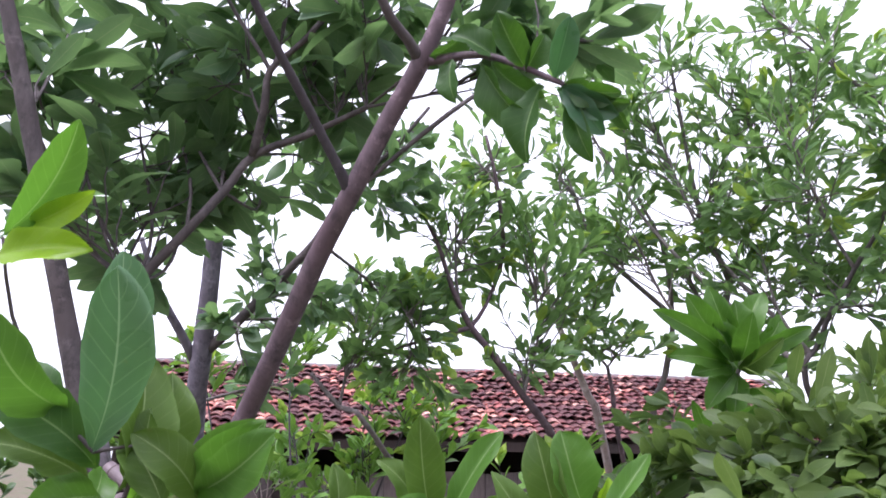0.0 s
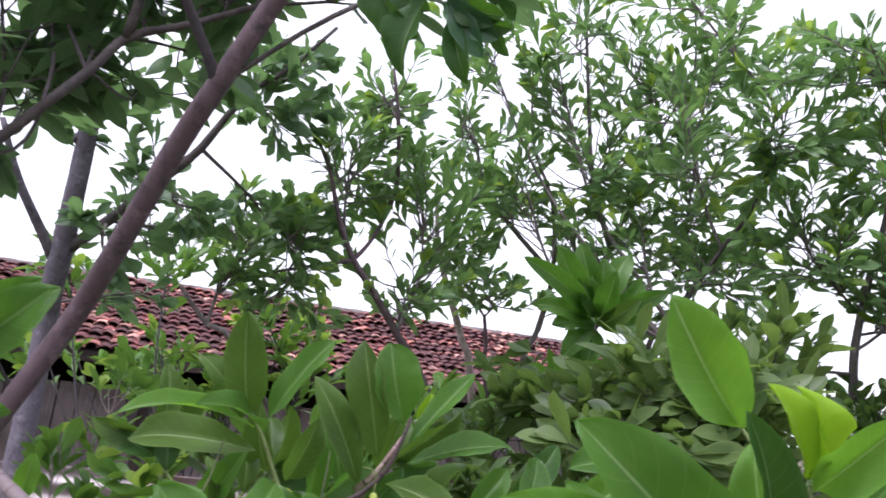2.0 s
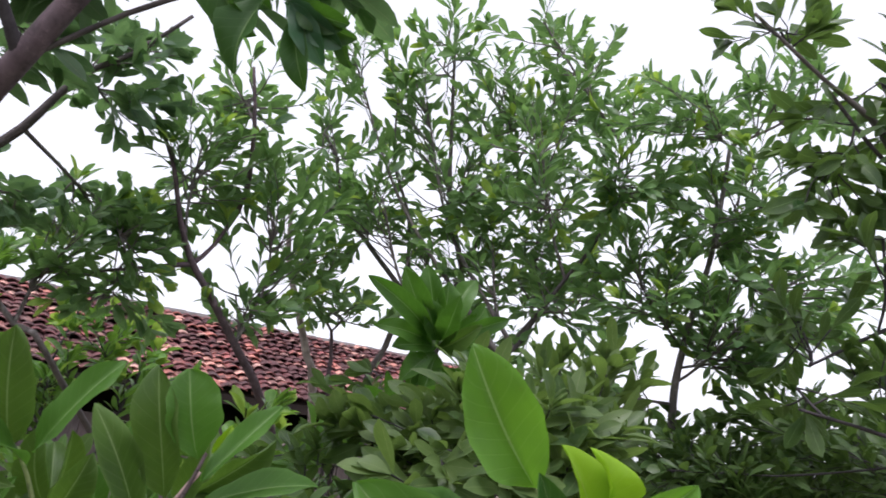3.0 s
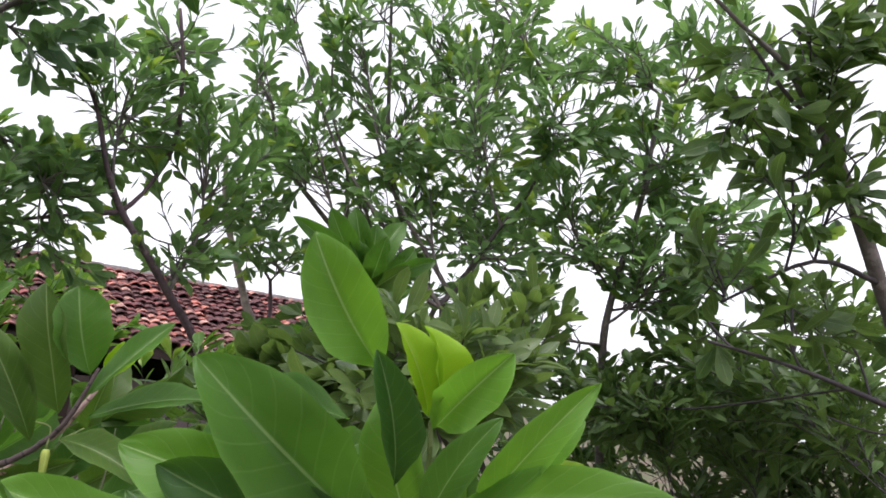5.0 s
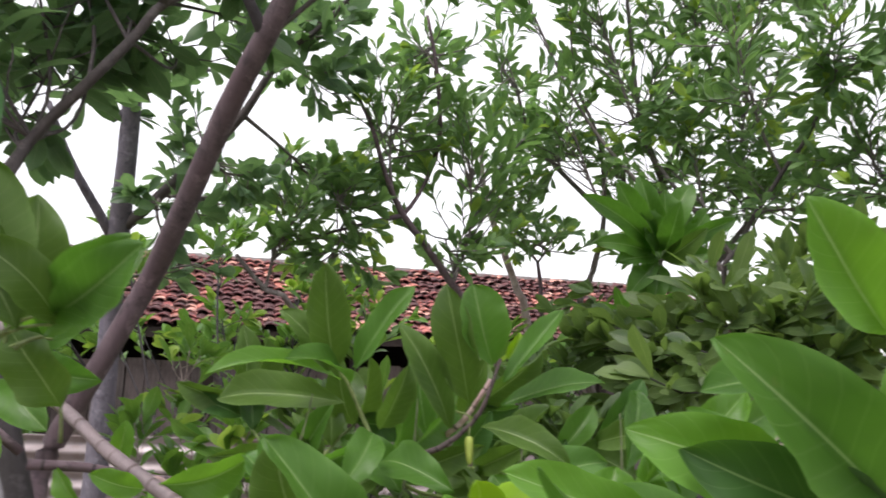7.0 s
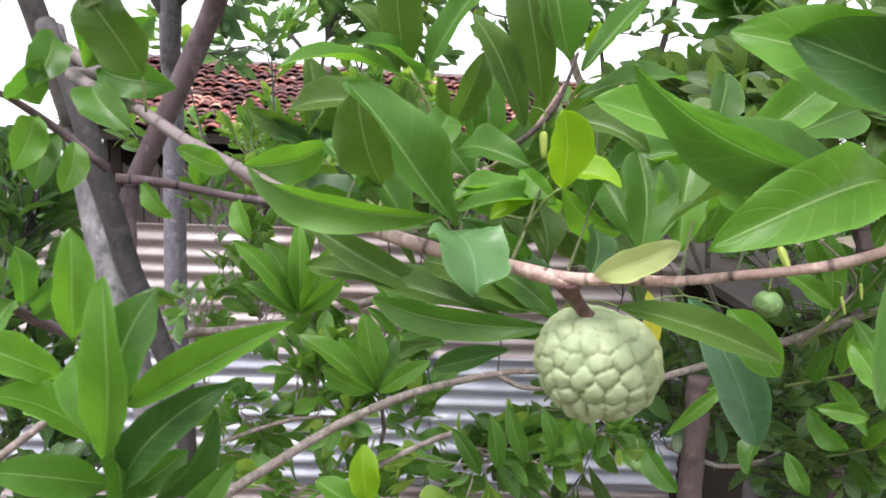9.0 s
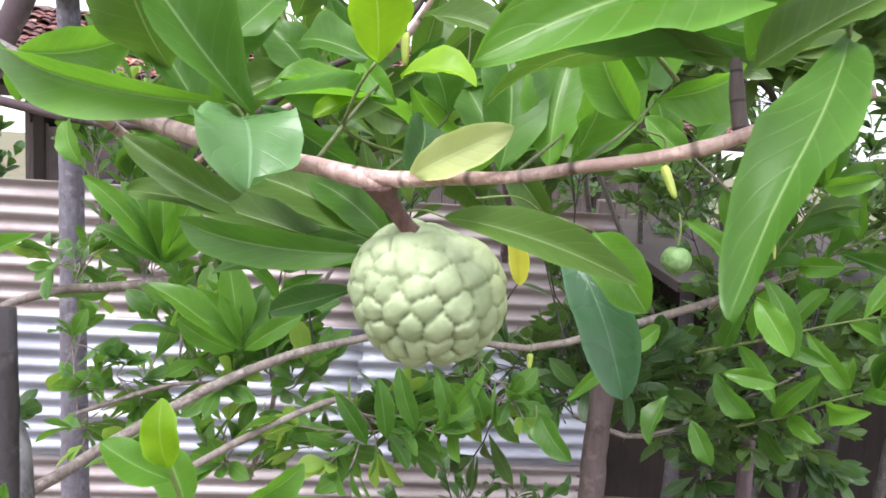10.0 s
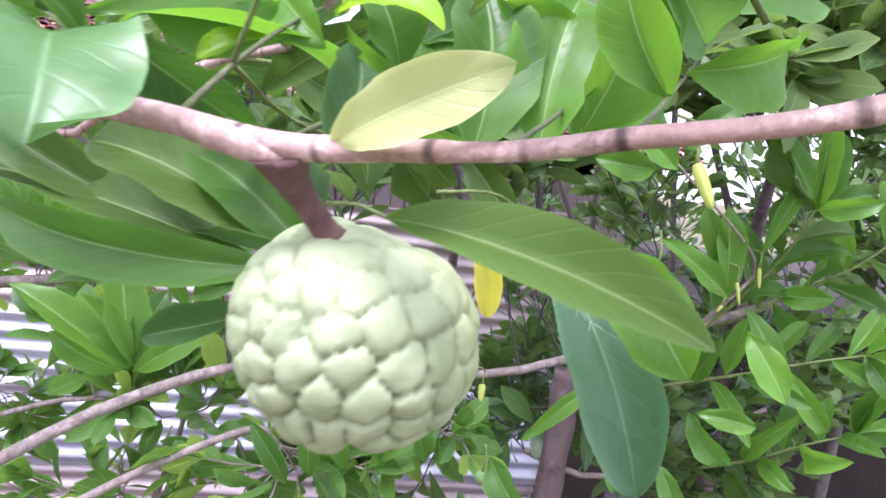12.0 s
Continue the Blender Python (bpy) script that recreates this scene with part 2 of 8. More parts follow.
def spline(points, radii, step):
    """Catmull-Rom through the points, about step metres apart."""
    p = [np.array(q, float) for q in points]
    p = [2 * p[0] - p[1]] + p + [2 * p[-1] - p[-2]]
    out_p, out_r = [], []
    for i in range(1, len(p) - 2):
        n = max(2, int(np.linalg.norm(p[i + 1] - p[i]) / step))
        for k in range(n):
            t = k / n
            a, b, c, d = p[i - 1 : i + 3]
            out_p.append(0.5 * (2 * b + (c - a) * t + (2 * a - 5 * b + 4 * c - d) * t * t + (3 * b - a - 3 * c + d) * t ** 3))
            out_r.append(radii[i - 1] * (1 - t) + radii[i] * t)
    out_p.append(p[-2])
    out_r.append(radii[-1])
    return np.array(out_p), np.array(out_r)


def tube(points, radii, seg=10, step=0.02, lump=0.08, node=0.0, node_gap=0.05, seed=0):
    """A tapered, slightly uneven round stem through the points; node: height of its leaf-scar rings."""
    p, r = spline(points, radii, step)
    rng = np.random.default_rng(seed)
    verts, faces, uv = [], [], []
    t = np.gradient(p, axis=0)
    t /= np.linalg.norm(t, axis=1, keepdims=True) + 1e-9
    up = np.array([0.31, 0.17, 0.93])
    along = np.concatenate([[0], np.cumsum(np.linalg.norm(np.diff(p, axis=0), axis=1))])
    for i in range(len(p)):
        x = np.cross(t[i], up)
        x /= np.linalg.norm(x) + 1e-9
        y = np.cross(x, t[i])
        ring, run = 1.0, 0.0
        if node:
            run = along[i] / node_gap + 0.30 * math.sin(along[i] * 31) + 0.14 * math.sin(along[i] * 83)
            ring += node * (0.5 + 0.5 * math.sin(along[i] * 57)) * max(0.0, 1 - abs(run % 1.0 - 0.5) * node_gap / 0.005)
        for k in range(seg):
            a = 2 * math.pi * k / seg
            w = r[i] * ring * (1 + lump * (noise.noise(Vector(p[i] * 25 + np.array([math.cos(a), math.sin(a), seed])))))
            verts.append(p[i] + w * (math.cos(a) * x + math.sin(a) * y))
            uv.append((k / seg, run))
    for i in range(len(p) - 1):
        for k in range(seg):
            a, b = i * seg + k, i * seg + (k + 1) % seg
            faces.append((a, b, b + seg, a + seg))
    faces.append(tuple(range(seg))[::-1])
    faces.append(tuple(range((len(p) - 1) * seg, len(p) * seg)))
    return mesh_of("stem", verts, faces, uv)


def branch(name, parent, points, radii, bark="trunk", label="", **how):
    ob = part(name, tube(points, radii, **how), None, parent, label)
    ob.data.materials.append(BARK[bark])
    return ob


LEAVES = [0]


def leaf(parent, base, tip, normal, width, curl=0.08, fold=0.12, tone="mature", blunt=0.5, broad=False):
    """One broad leaf from base to tip; normal: the way its upper face looks; curl: how far it arches, fold: how far it is folded along the midrib."""
    LEAVES[0] += 1
    rng = random.Random(LEAVES[0] * 7 + 3)
    b, q = Vector(base), Vector(tip)
    y = q - b
    length = y.length
    y.normalize()
    z = Vector(normal)
    z = (z - z.dot(y) * y).normalized()
    x = y.cross(z)
    rows, cols = 22, 8
    verts, uv, faces = [], [], []
    if width > 0.42 * length and not broad:
        width = 0.42 * length + 0.5 * (width - 0.42 * length)
    wave, ph = rng.uniform(0.03, 0.085), rng.uniform(0, 6)
    bend, twist, droop = rng.uniform(-0.06, 0.06), rng.uniform(-0.45, 0.45), rng.uniform(0.0, 0.10)
    lop, wide_at = rng.uniform(-0.07, 0.07), rng.uniform(-0.05, 0.05)
    fold_l, fold_r = fold * rng.uniform(1.0, 2.2) + 0.06, fold * rng.uniform(1.0, 2.2) + 0.06
    for i in range(rows + 1):
        v = (1 - math.cos(math.pi * i / rows)) / 2
        rise = min(1.0, v / (0.42 + 0.16 * blunt + wide_at))
        fall = min(1.0, (1 - v) / (0.56 - 0.22 * blunt))
        turn = twist * (v - 0.4)
        w = math.sin(rise * math.pi / 2) ** 0.85 * (1 - (1 - fall) ** (2.0 + blunt)) ** (0.86 - 0.3 * blunt)
        w = max(w, 0.035)
        for k in range(cols + 1):
            u = k / cols * 2 - 1
            xx = u * w * width / 2 * (1 + lop * (1 if u > 0 else -1))
            xx += 0.014 * width * math.sin(v * 23 + ph + 2 * u) * abs(u) ** 3 * w
            zz = abs(u) * w * width * (fold_l if u < 0 else fold_r) + wave * width * math.sin(v * 11 + ph + u * 1.5) * u * u * 1.5
            zz += 0.020 * width * math.sin(v * 34 + ph * 2 - abs(u) * 4) * abs(u) + rng.uniform(-1, 1) * 0.004 * width
            xx, zz = xx * math.cos(turn) - zz * math.sin(turn), xx * math.sin(turn) + zz * math.cos(turn)
            xx += bend * length * 4 * v * (1 - v)
            zz += 4 * curl * length * v * (1 - v) - droop * length * max(0.0, v - 0.6) ** 2 * 6
            verts.append(b + x * xx + y * (v * length) + z * zz)
            uv.append((k / cols, v))
    for i in range(rows):
        for k in range(cols):
            a = i * (cols + 1) + k
            faces.append((a, a + 1, a + cols + 2, a + cols + 1))
    ob = part("leaf", mesh_of("leaf", verts, faces, uv), LEAF[tone], parent)
    return ob


def stalk(parent, a, b, r=0.0011):
    """A leaf stalk between two places."""
    a, b = Vector(a), Vector(b)
    m = (a + b) / 2 + Vector((0, 0, 0.1 * (b - a).length))
    return branch("leaf_stalk", parent, [a, m, b], [r * 1.2, r, r], "green", seg=6, step=0.01, lump=0.02)


# a plain leaf for crowns: three columns, seven rows
T_ROWS, T_COLS = 7, 2
T_UV = np.array([(k / T_COLS, i / T_ROWS) for i in range(T_ROWS + 1) for k in range(T_COLS + 1)])
T_W = np.array([0.06, 0.30, 0.58, 0.84, 1.0, 0.98, 0.70, 0.05])
T_FACES = [(i * 3 + k, i * 3 + k + 1, i * 3 + k + 4, i * 3 + k + 3) for i in range(T_ROWS) for k in range(T_COLS)]


class Foliage:
    """Gathers twigs and leaves of one crown, then makes one mesh of each."""

    def __init__(self, seed, droop=0.0):
        self.droop = droop
        self.rng = np.random.default_rng(seed)
        self.v, self.f, self.uv, self.n = [], [], [], 0
        self.tv, self.tf, self.tn = [], [], 0
        self.kind, self.fresh = [], 0

    def blade(self, base, d, up, length, width):
        r = self.rng
        y = d / (np.linalg.norm(d) + 1e-9)
        z = up - up.dot(y) * y
        z /= np.linalg.norm(z) + 1e-9
        x = np.cross(y, z)
        curl, fold = r.uniform(-0.02, 0.10), r.uniform(0.05, 0.22)
        v = T_UV[:, 1]
        u = T_UV[:, 0] * 2 - 1
        w = np.repeat(T_W, 3) * width / 2
        stalk_len = 0.06 * length
        zz = 4 * curl * length * v * (1 - v) + np.abs(u) * w * 2 * fold - 0.10 * length * v * v * r.uniform(0, 1)
        pts = base + np.outer(u * w, x) + np.outer(v * length + stalk_len, y) + np.outer(zz, z)
        self.v.append(pts)
        self.uv.append(T_UV)
        self.f.extend([tuple(a + self.n for a in q) for q in T_FACES])
        self.kind.extend([self.fresh] * len(T_FACES))
        self.n += len(pts)

    def twig(self, pts, r0, r1, seg=5):
        p = np.asarray(pts)
        t = np.gradient(p, axis=0)
        t /= np.linalg.norm(t, axis=1, keepdims=True) + 1e-9
        up = np.array([0.3, 0.2, 0.93])
        for i in range(len(p)):
            x = np.cross(t[i], up)
            x /= np.linalg.norm(x) + 1e-9
            y = np.cross(x, t[i])
            r = r0 + (r1 - r0) * i / (len(p) - 1)
            for k in range(seg):
                a = 2 * math.pi * k / seg
                self.tv.append(p[i] + r * (math.cos(a) * x + math.sin(a) * y))
        for i in range(len(p) - 1):
            for k in range(seg):
                a, b = self.tn + i * seg + k, self.tn + i * seg + (k + 1) % seg
                self.tf.append((a, b, b + seg, a + seg))
        self.tn += len(p) * seg

    def shoot(self, start, end, leaf_len, leaf_w, leafy=0.32, gap=0.028, r0=0.004, sag=0.1, rosette=5):
        """A twig from start to end; its last leafy metres carry leaves by turns, with a tuft at the end."""
        r = self.rng
        start, end = np.array(start, float), np.array(end, float)
        d = end - start
        length = np.linalg.norm(d) + 1e-9
        side = np.cross(d, (0, 0, 1.0))
        side /= np.linalg.norm(side) + 1e-9
        bow = r.uniform(-0.10, 0.10) * length
        n = max(5, int(length / 0.05))
        s = np.linspace(0, 1, n)
        pts = start + np.outer(s, d) + np.outer(np.sin(s * math.pi) * bow, side) + np.outer(-np.sin(s * math.pi) * sag * length, (0, 0, 1.0))
        pts += r.normal(0, 0.004, pts.shape) * s[:, None]
        self.twig(pts, r0, 0.0014)
        lengths = np.concatenate([[0], np.cumsum(np.linalg.norm(np.diff(pts, axis=0), axis=1))])
        total = lengths[-1]
        at = max(0.04, total - leafy)
        flip = 1
        while at < total:
            self.put(pts, lengths, at, flip, leaf_len, leaf_w)
            flip = -flip
            at += gap * r.uniform(0.7, 1.4)
        self.fresh = int(r.uniform() < 0.30)
        for k in range(rosette):
            self.put(pts, lengths, total - 0.004, r.uniform(-1, 1), leaf_len * r.uniform(0.5, 0.95), leaf_w, 1.2)
        self.fresh = 0

    def put(self, pts, lengths, at, flip, leaf_len, leaf_w, forward=0.80):
        r = self.rng
        p = np.array([np.interp(at, lengths, pts[:, k]) for k in range(3)])
        q = np.array([np.interp(min(lengths[-1], at + 0.03), lengths, pts[:, k]) for k in range(3)]) - np.array([np.interp(max(0, at - 0.03), lengths, pts[:, k]) for k in range(3)])
        t = q / (np.linalg.norm(q) + 1e-9)
        side = np.cross(t, (0, 0, 1.0))
        if np.linalg.norm(side) < 0.25:
            a = r.uniform(0, 6.28)
            side = np.array([math.cos(a), math.sin(a), 0])
        side /= np.linalg.norm(side)
        up = np.cross(side, t)
        turn = r.normal(0, 0.55)
        out = (side * math.cos(turn) + up * math.sin(turn)) * (1 if flip > 0 else -1)
        d = t * forward * r.uniform(0.7, 1.2) + out * r.uniform(0.5, 0.95) + np.array([0, 0, r.uniform(-0.12, 0.22) - self.droop])
        n = t * 0.8 - out * 0.2 + np.array([0, 0, 0.55]) + r.normal(0, 0.35, 3)
        s = r.uniform(0.66, 1.20)
        self.blade(p, d, n, leaf_len * s, leaf_w * s * r.uniform(0.85, 1.15))

    def make(self, parent, leaves="far", bark="far", label=""):
        if self.n:
            v = np.concatenate(self.v)
            me = mesh_of("foliage", v, self.f, np.concatenate(self.uv))
            me.materials.append(FOLIAGE[leaves])
            me.materials.append(FOLIAGE["fresh" if leaves in ("far", "bright") else leaves])
            me.polygons.foreach_set("material_index", self.kind)
            tagged(part("foliage", me, None, parent, label), kind="stuff")
        if self.tn:
            me = mesh_of("brushwood", self.tv, self.tf)
            me.materials.append(BARK[bark])
            tagged(part("brushwood", me, None, parent), kind="stuff")


def crown(fol, limbs, blobs, leaf_len=0.085, leaf_w=0.028, reach=0.5, leafy=0.19, gap=0.0165, lift=0.25, rosette=5, bough=0.006):
    """Fill egg-shaped spaces (centre, half sizes, count) with leafy shoots. A bough runs into each space from the nearest limb, and the shoots fork from it."""
    pts = np.concatenate([spline(p, [1] * len(p), 0.08)[0] for p in limbs])
    r = fol.rng
    for centre, half, count in blobs:
        centre, half = np.array(centre), np.array(half)
        foot = centre - np.array([0, 0, half[2] * 0.9])
        near = pts[int(np.argmin((((pts - foot) * (1, 1, 0.6)) ** 2).sum(1)))]
        far = np.linalg.norm(centre - near)
        own = near[None]
        if far > 0.06:
            mid = (near + centre) / 2 + r.normal(0, 0.06, 3) * far + np.array([0, 0, -0.08 * far])
            own = spline([near, mid, centre + half * r.uniform(-0.3, 0.3, 3)], [1, 1, 1], 0.04)[0]
            fol.twig(own, bough * (0.7 + min(far, 1.0)), min(0.0035, bough * 0.9), 6)
            own = own[len(own) // 3 :]
        for _ in range(count):
            while True:
                q = r.uniform(-1, 1, 3)
                if q @ q <= 1:
                    break
            end = centre + q * half
            pool = own if len(own) > 1 else pts
            low = pool - (end - np.array([0, 0, lift * r.uniform(0.2, 1.2)]))
            order = np.argsort((low ** 2).sum(1))
            start = pool[order[int(r.integers(0, min(4, len(order))))]]
            if np.linalg.norm(end - start) > reach * 1.6:
                start = end + (start - end) / np.linalg.norm(end - start) * reach * 1.6
            fol.shoot(start, end, leaf_len, leaf_w, leafy, gap, min(0.0034, bough * 0.6), r.uniform(-0.05, 0.12), rosette)


# ---- ground, house, fence ----
def soil_material():
    m, n, l, p = material("soil")
    a, b = noise_tex(n, l, 3.0, 8.0, 0.7), noise_tex(n, l, 0.6, 3.0, 0.5)
    c = ramp(n, l, a, [(0.3, (0.060, 0.042, 0.028)), (0.7, (0.170, 0.125, 0.085))])
    c = mixc(n, l, ramp(n, l, b, [(0.45, 0.0), (0.6, 0.8)]), c, (0.060, 0.095, 0.025))
    l.new(c, p.inputs["Base Color"])
    p.inputs["Roughness"].default_value = 0.95
    bump(n, l, p, a, 0.8, 0.03)
    return m


g = bmesh.new()
bmesh.ops.create_grid(g, x_segments=60, y_segments=60, size=60)
for v in g.verts:
    v.co *= (v.co.length / 60) ** 1.2 + 0.02
    if v.co.length > 1:
        v.co.z = 0.05 * noise.noise(v.co * 0.7)
for v in g.verts:
    if v.co.length > 30:
        v.co.x, v.co.y = v.co.x * 20, v.co.y * 20
for fc in g.faces:
    fc.smooth = True
ground = part("ground", g, soil_material(), None)
tagged(ground, "bare brown garden soil with patches of low weeds", "ground", kind="structure")


def box(bm, lo, hi, m=None):
    r = bmesh.ops.create_cube(bm, size=1)
    for v in r["verts"]:
        v.co = Vector([lo[k] + (hi[k] - lo[k]) * (v.co[k] + 0.5) for k in range(3)])
        if m is not None:
            v.co = m @ v.co
    return r["verts"]


def board_material(name, dark, light, warm, grain=(14, 14, 1.2)):
    m, n, l, p = material(name)
    a = noise_tex(n, l, 4.0, 7.0, 0.7, stretch=grain)
    rnd = n.new("ShaderNodeObjectInfo").outputs["Random"]
    c = ramp(n, l, a, [(0.3, dark), (0.72, light)])
    c = mixc(n, l, math_node(n, l, "MULTIPLY", rnd, 0.6), c, warm)
    st = ramp(n, l, noise_tex(n, l, 2.2, 4.0, 0.6), [(0.5, 0.0), (0.7, 0.7)])
    c = mixc(n, l, st, c, tuple(v * 0.45 for v in dark))
    l.new(c, p.inputs["Base Color"])
    p.inputs["Roughness"].default_value = 0.88
    bump(n, l, p, a, 0.6, 0.004)
    return m


BOARD = board_material("weathered_board", (0.075, 0.060, 0.061), (0.175, 0.146, 0.146), (0.135, 0.098, 0.092))
# dark timber, blackened further so shade under roofs is in its colour
SHADED_DARKWOOD = board_material("shaded_dark_wood", (0.012, 0.008, 0.007), (0.034, 0.023, 0.019), (0.034, 0.018, 0.015))


def tile_material(name, island):
    m, n, l, p = material(name)
    rnd = n.new("ShaderNodeNewGeometry").outputs["Random Per Island"] if island else n.new("ShaderNodeObjectInfo").outputs["Random"]
    c = ramp(n, l, rnd, [(0.0, (0.070, 0.020, 0.022)), (0.34, (0.150, 0.042, 0.046)), (0.62, (0.300, 0.082, 0.078)), (0.82, (0.560, 0.205, 0.155)), (1.0, (0.740, 0.440, 0.360))])
    def spread(scale, detail, rough):
        t = n.new("ShaderNodeTexNoise")
        t.inputs["Scale"].default_value, t.inputs["Detail"].default_value, t.inputs["Roughness"].default_value = scale, detail, rough
        l.new(n.new("ShaderNodeNewGeometry").outputs["Position"], t.inputs["Vector"])
        return t.outputs[0]

    moss = ramp(n, l, spread(6.0, 6.0, 0.75), [(0.44, 0.0), (0.55, 1.0)])
    c = mixc(n, l, math_node(n, l, "MULTIPLY", moss, 0.88), c, (0.046, 0.022, 0.024))
    c = mixc(n, l, ramp(n, l, spread(1.1, 4.0, 0.6), [(0.46, 0.0), (0.58, 0.75)]), c, (0.080, 0.028, 0.032))
    c = mixc(n, l, ramp(n, l, spread(60.0, 4.0, 0.6), [(0.55, 0.0), (0.75, 0.35)]), c, (0.60, 0.46, 0.42))
    l.new(c, p.inputs["Base Color"])
    p.inputs["Roughness"].default_value = 0.8
    bump(n, l, p, noise_tex(n, l, 80.0, 5.0, 0.6), 0.5, 0.004)
    return m


# the house stands askew behind the garden; its own axes: x along the ridge, y towards the back
HOUSE = pose(-4.4, 9.65, 0, 0, 0, 11)
H_LEN, RIDGE, EAVE, RUN = 9.6, 3.22, 2.20, 1.85
SLOPE = math.atan2(RIDGE - EAVE, RUN)
house = empty("house", HOUSE.translation)
tagged(house, "low timber house with weathered red clay tile roof", "house")
roof = bmesh.new()
for s in (-1, 1):
    m = HOUSE @ Matrix.Translation((0, 0, RIDGE - 0.03)) @ Matrix.Rotation(s * -SLOPE if s > 0 else SLOPE, 4, "X")
    reach = RUN / math.cos(SLOPE)
    box(roof, (0, min(0, s * reach), -0.035), (H_LEN, max(0, s * reach), 0), m)
roof = part("roof", roof, SHADED_DARKWOOD, house, "dark battens under the clay tiles")
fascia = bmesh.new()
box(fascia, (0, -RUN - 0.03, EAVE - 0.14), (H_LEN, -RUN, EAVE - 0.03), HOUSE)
part("fascia_board", fascia, SHADED_DARKWOOD, house)
for gx in (0.35, H_LEN - 0.4):
    wall = bmesh.new()
    box(wall, (gx, -RUN + 0.5, 0), (gx + 0.05, RUN - 0.5, EAVE - 0.1), HOUSE)
    vs = [HOUSE @ Vector(q) for q in ((gx, -RUN + 0.1, EAVE - 0.1), (gx, RUN - 0.1, EAVE - 0.1), (gx, 0, RIDGE - 0.12), (gx + 0.05, -RUN + 0.1, EAVE - 0.1), (gx + 0.05, RUN - 0.1, EAVE - 0.1), (gx + 0.05, 0, RIDGE - 0.12))]
    b = [wall.verts.new(q) for q in vs]
    for q in ((0, 1, 2), (5, 4, 3), (0, 3, 4, 1), (1, 4, 5, 2), (2, 5, 3, 0)):
        wall.faces.new([b[k] for k in q])
    part("gable_wall", wall, BOARD, house)
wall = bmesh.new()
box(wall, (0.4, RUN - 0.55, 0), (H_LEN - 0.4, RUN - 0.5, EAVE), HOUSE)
part("back_wall", wall, SHADED_DARKWOOD, house)
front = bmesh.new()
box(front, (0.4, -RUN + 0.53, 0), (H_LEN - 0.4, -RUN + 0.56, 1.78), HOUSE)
front = part("front_wall", front, SHADED_DARKWOOD, house)
rng = random.Random(5)
x, board_no = 0.4, 0
while x < H_LEN - 0.45:
    w = rng.uniform(0.15, 0.21)
    bd = bmesh.new()
    vs = box(bd, (x, -RUN + 0.49, 0.02), (min(x + w - 0.008, H_LEN - 0.4), -RUN + 0.527, 1.80 + rng.uniform(-0.03, 0.03)))
    bmesh.ops.bevel(bd, geom=bd.edges[:], offset=0.004, segments=1, affect="EDGES")
    lean = rng.uniform(-0.004, 0.004)
    for v in bd.verts:
        v.co = HOUSE @ Vector((v.co.x + lean * v.co.z, v.co.y + rng.uniform(-0.001, 0.001), v.co.z))
    part("plank", bd, BOARD, front)
    x += w
for k in range(6):
    px = 0.45 + k * (H_LEN - 1.0) / 5
    po = bmesh.new()
    box(po, (px, -RUN + 0.40, 0), (px + 0.11, -RUN + 0.488, EAVE - 0.05), HOUSE)
    bmesh.ops.bevel(po, geom=po.edges[:], offset=0.008, segments=1, affect="EDGES")
    part("post", po, SHADED_DARKWOOD, house)


def sheet_material(name, pale, stain, rust):
    m, n, l, p = material(name)
    a = noise_tex(n, l, 2.0, 6.0, 0.65, stretch=(1.2, 1, 5))
    c = ramp(n, l, a, [(0.35, stain), (0.62, pale)])
    r = ramp(n, l, noise_tex(n, l, 3.2, 7.0, 0.7), [(0.56, 0.0), (0.68, 0.8)])
    c = mixc(n, l, r, c, rust)
    l.new(c, p.inputs["Base Color"])
    p.inputs["Metallic"].default_value = 0.25
    l.new(ramp(n, l, a, [(0.3, 0.62), (0.7, 0.42)]), p.inputs["Roughness"])
    bump(n, l, p, noise_tex(n, l, 30.0, 4.0, 0.6), 0.25, 0.003)
    return m


ZINC = sheet_material("zinc_sheet", (0.35, 0.36, 0.42), (0.23, 0.23, 0.29), (0.27, 0.21, 0.20))
OLD_ZINC = sheet_material("old_zinc_sheet", (0.32, 0.275, 0.285), (0.23, 0.185, 0.19), (0.22, 0.15, 0.14))


def corrugated(x0, x1, z0, z1, y0, tilt, mat, parent, seed):
    """A sheet with waves running sideways, 76 mm from crest to crest, hung a little askew."""
    r = random.Random(seed)
    nz, nx = int((z1 - z0) / 0.0095), 14
    verts, faces = [], []
    for i in range(nz + 1):
        z = z0 + (z1 - z0) * i / nz
        for k in range(nx + 1):
            x = x0 + (x1 - x0) * k / nx
            y = y0 + 0.0125 * math.sin(2 * math.pi * z / 0.076) + 0.012 * noise.noise(Vector((x * 1.5, z * 1.5, seed)))
            verts.append((x, y, z + tilt * (x - x0) + 0.003 * noise.noise(Vector((x * 3, z * 2, seed + 5)))))
    for i in range(nz):
        for k in range(nx):
            a = i * (nx + 1) + k
            faces.append((a, a + 1, a + nx + 2, a + nx + 1))
    ob = part("corrugated_sheet", mesh_of("corrugated_sheet", verts, faces), mat, parent)
    so = ob.modifiers.new("thick", "SOLIDIFY")
    so.thickness = 0.0012
    return ob


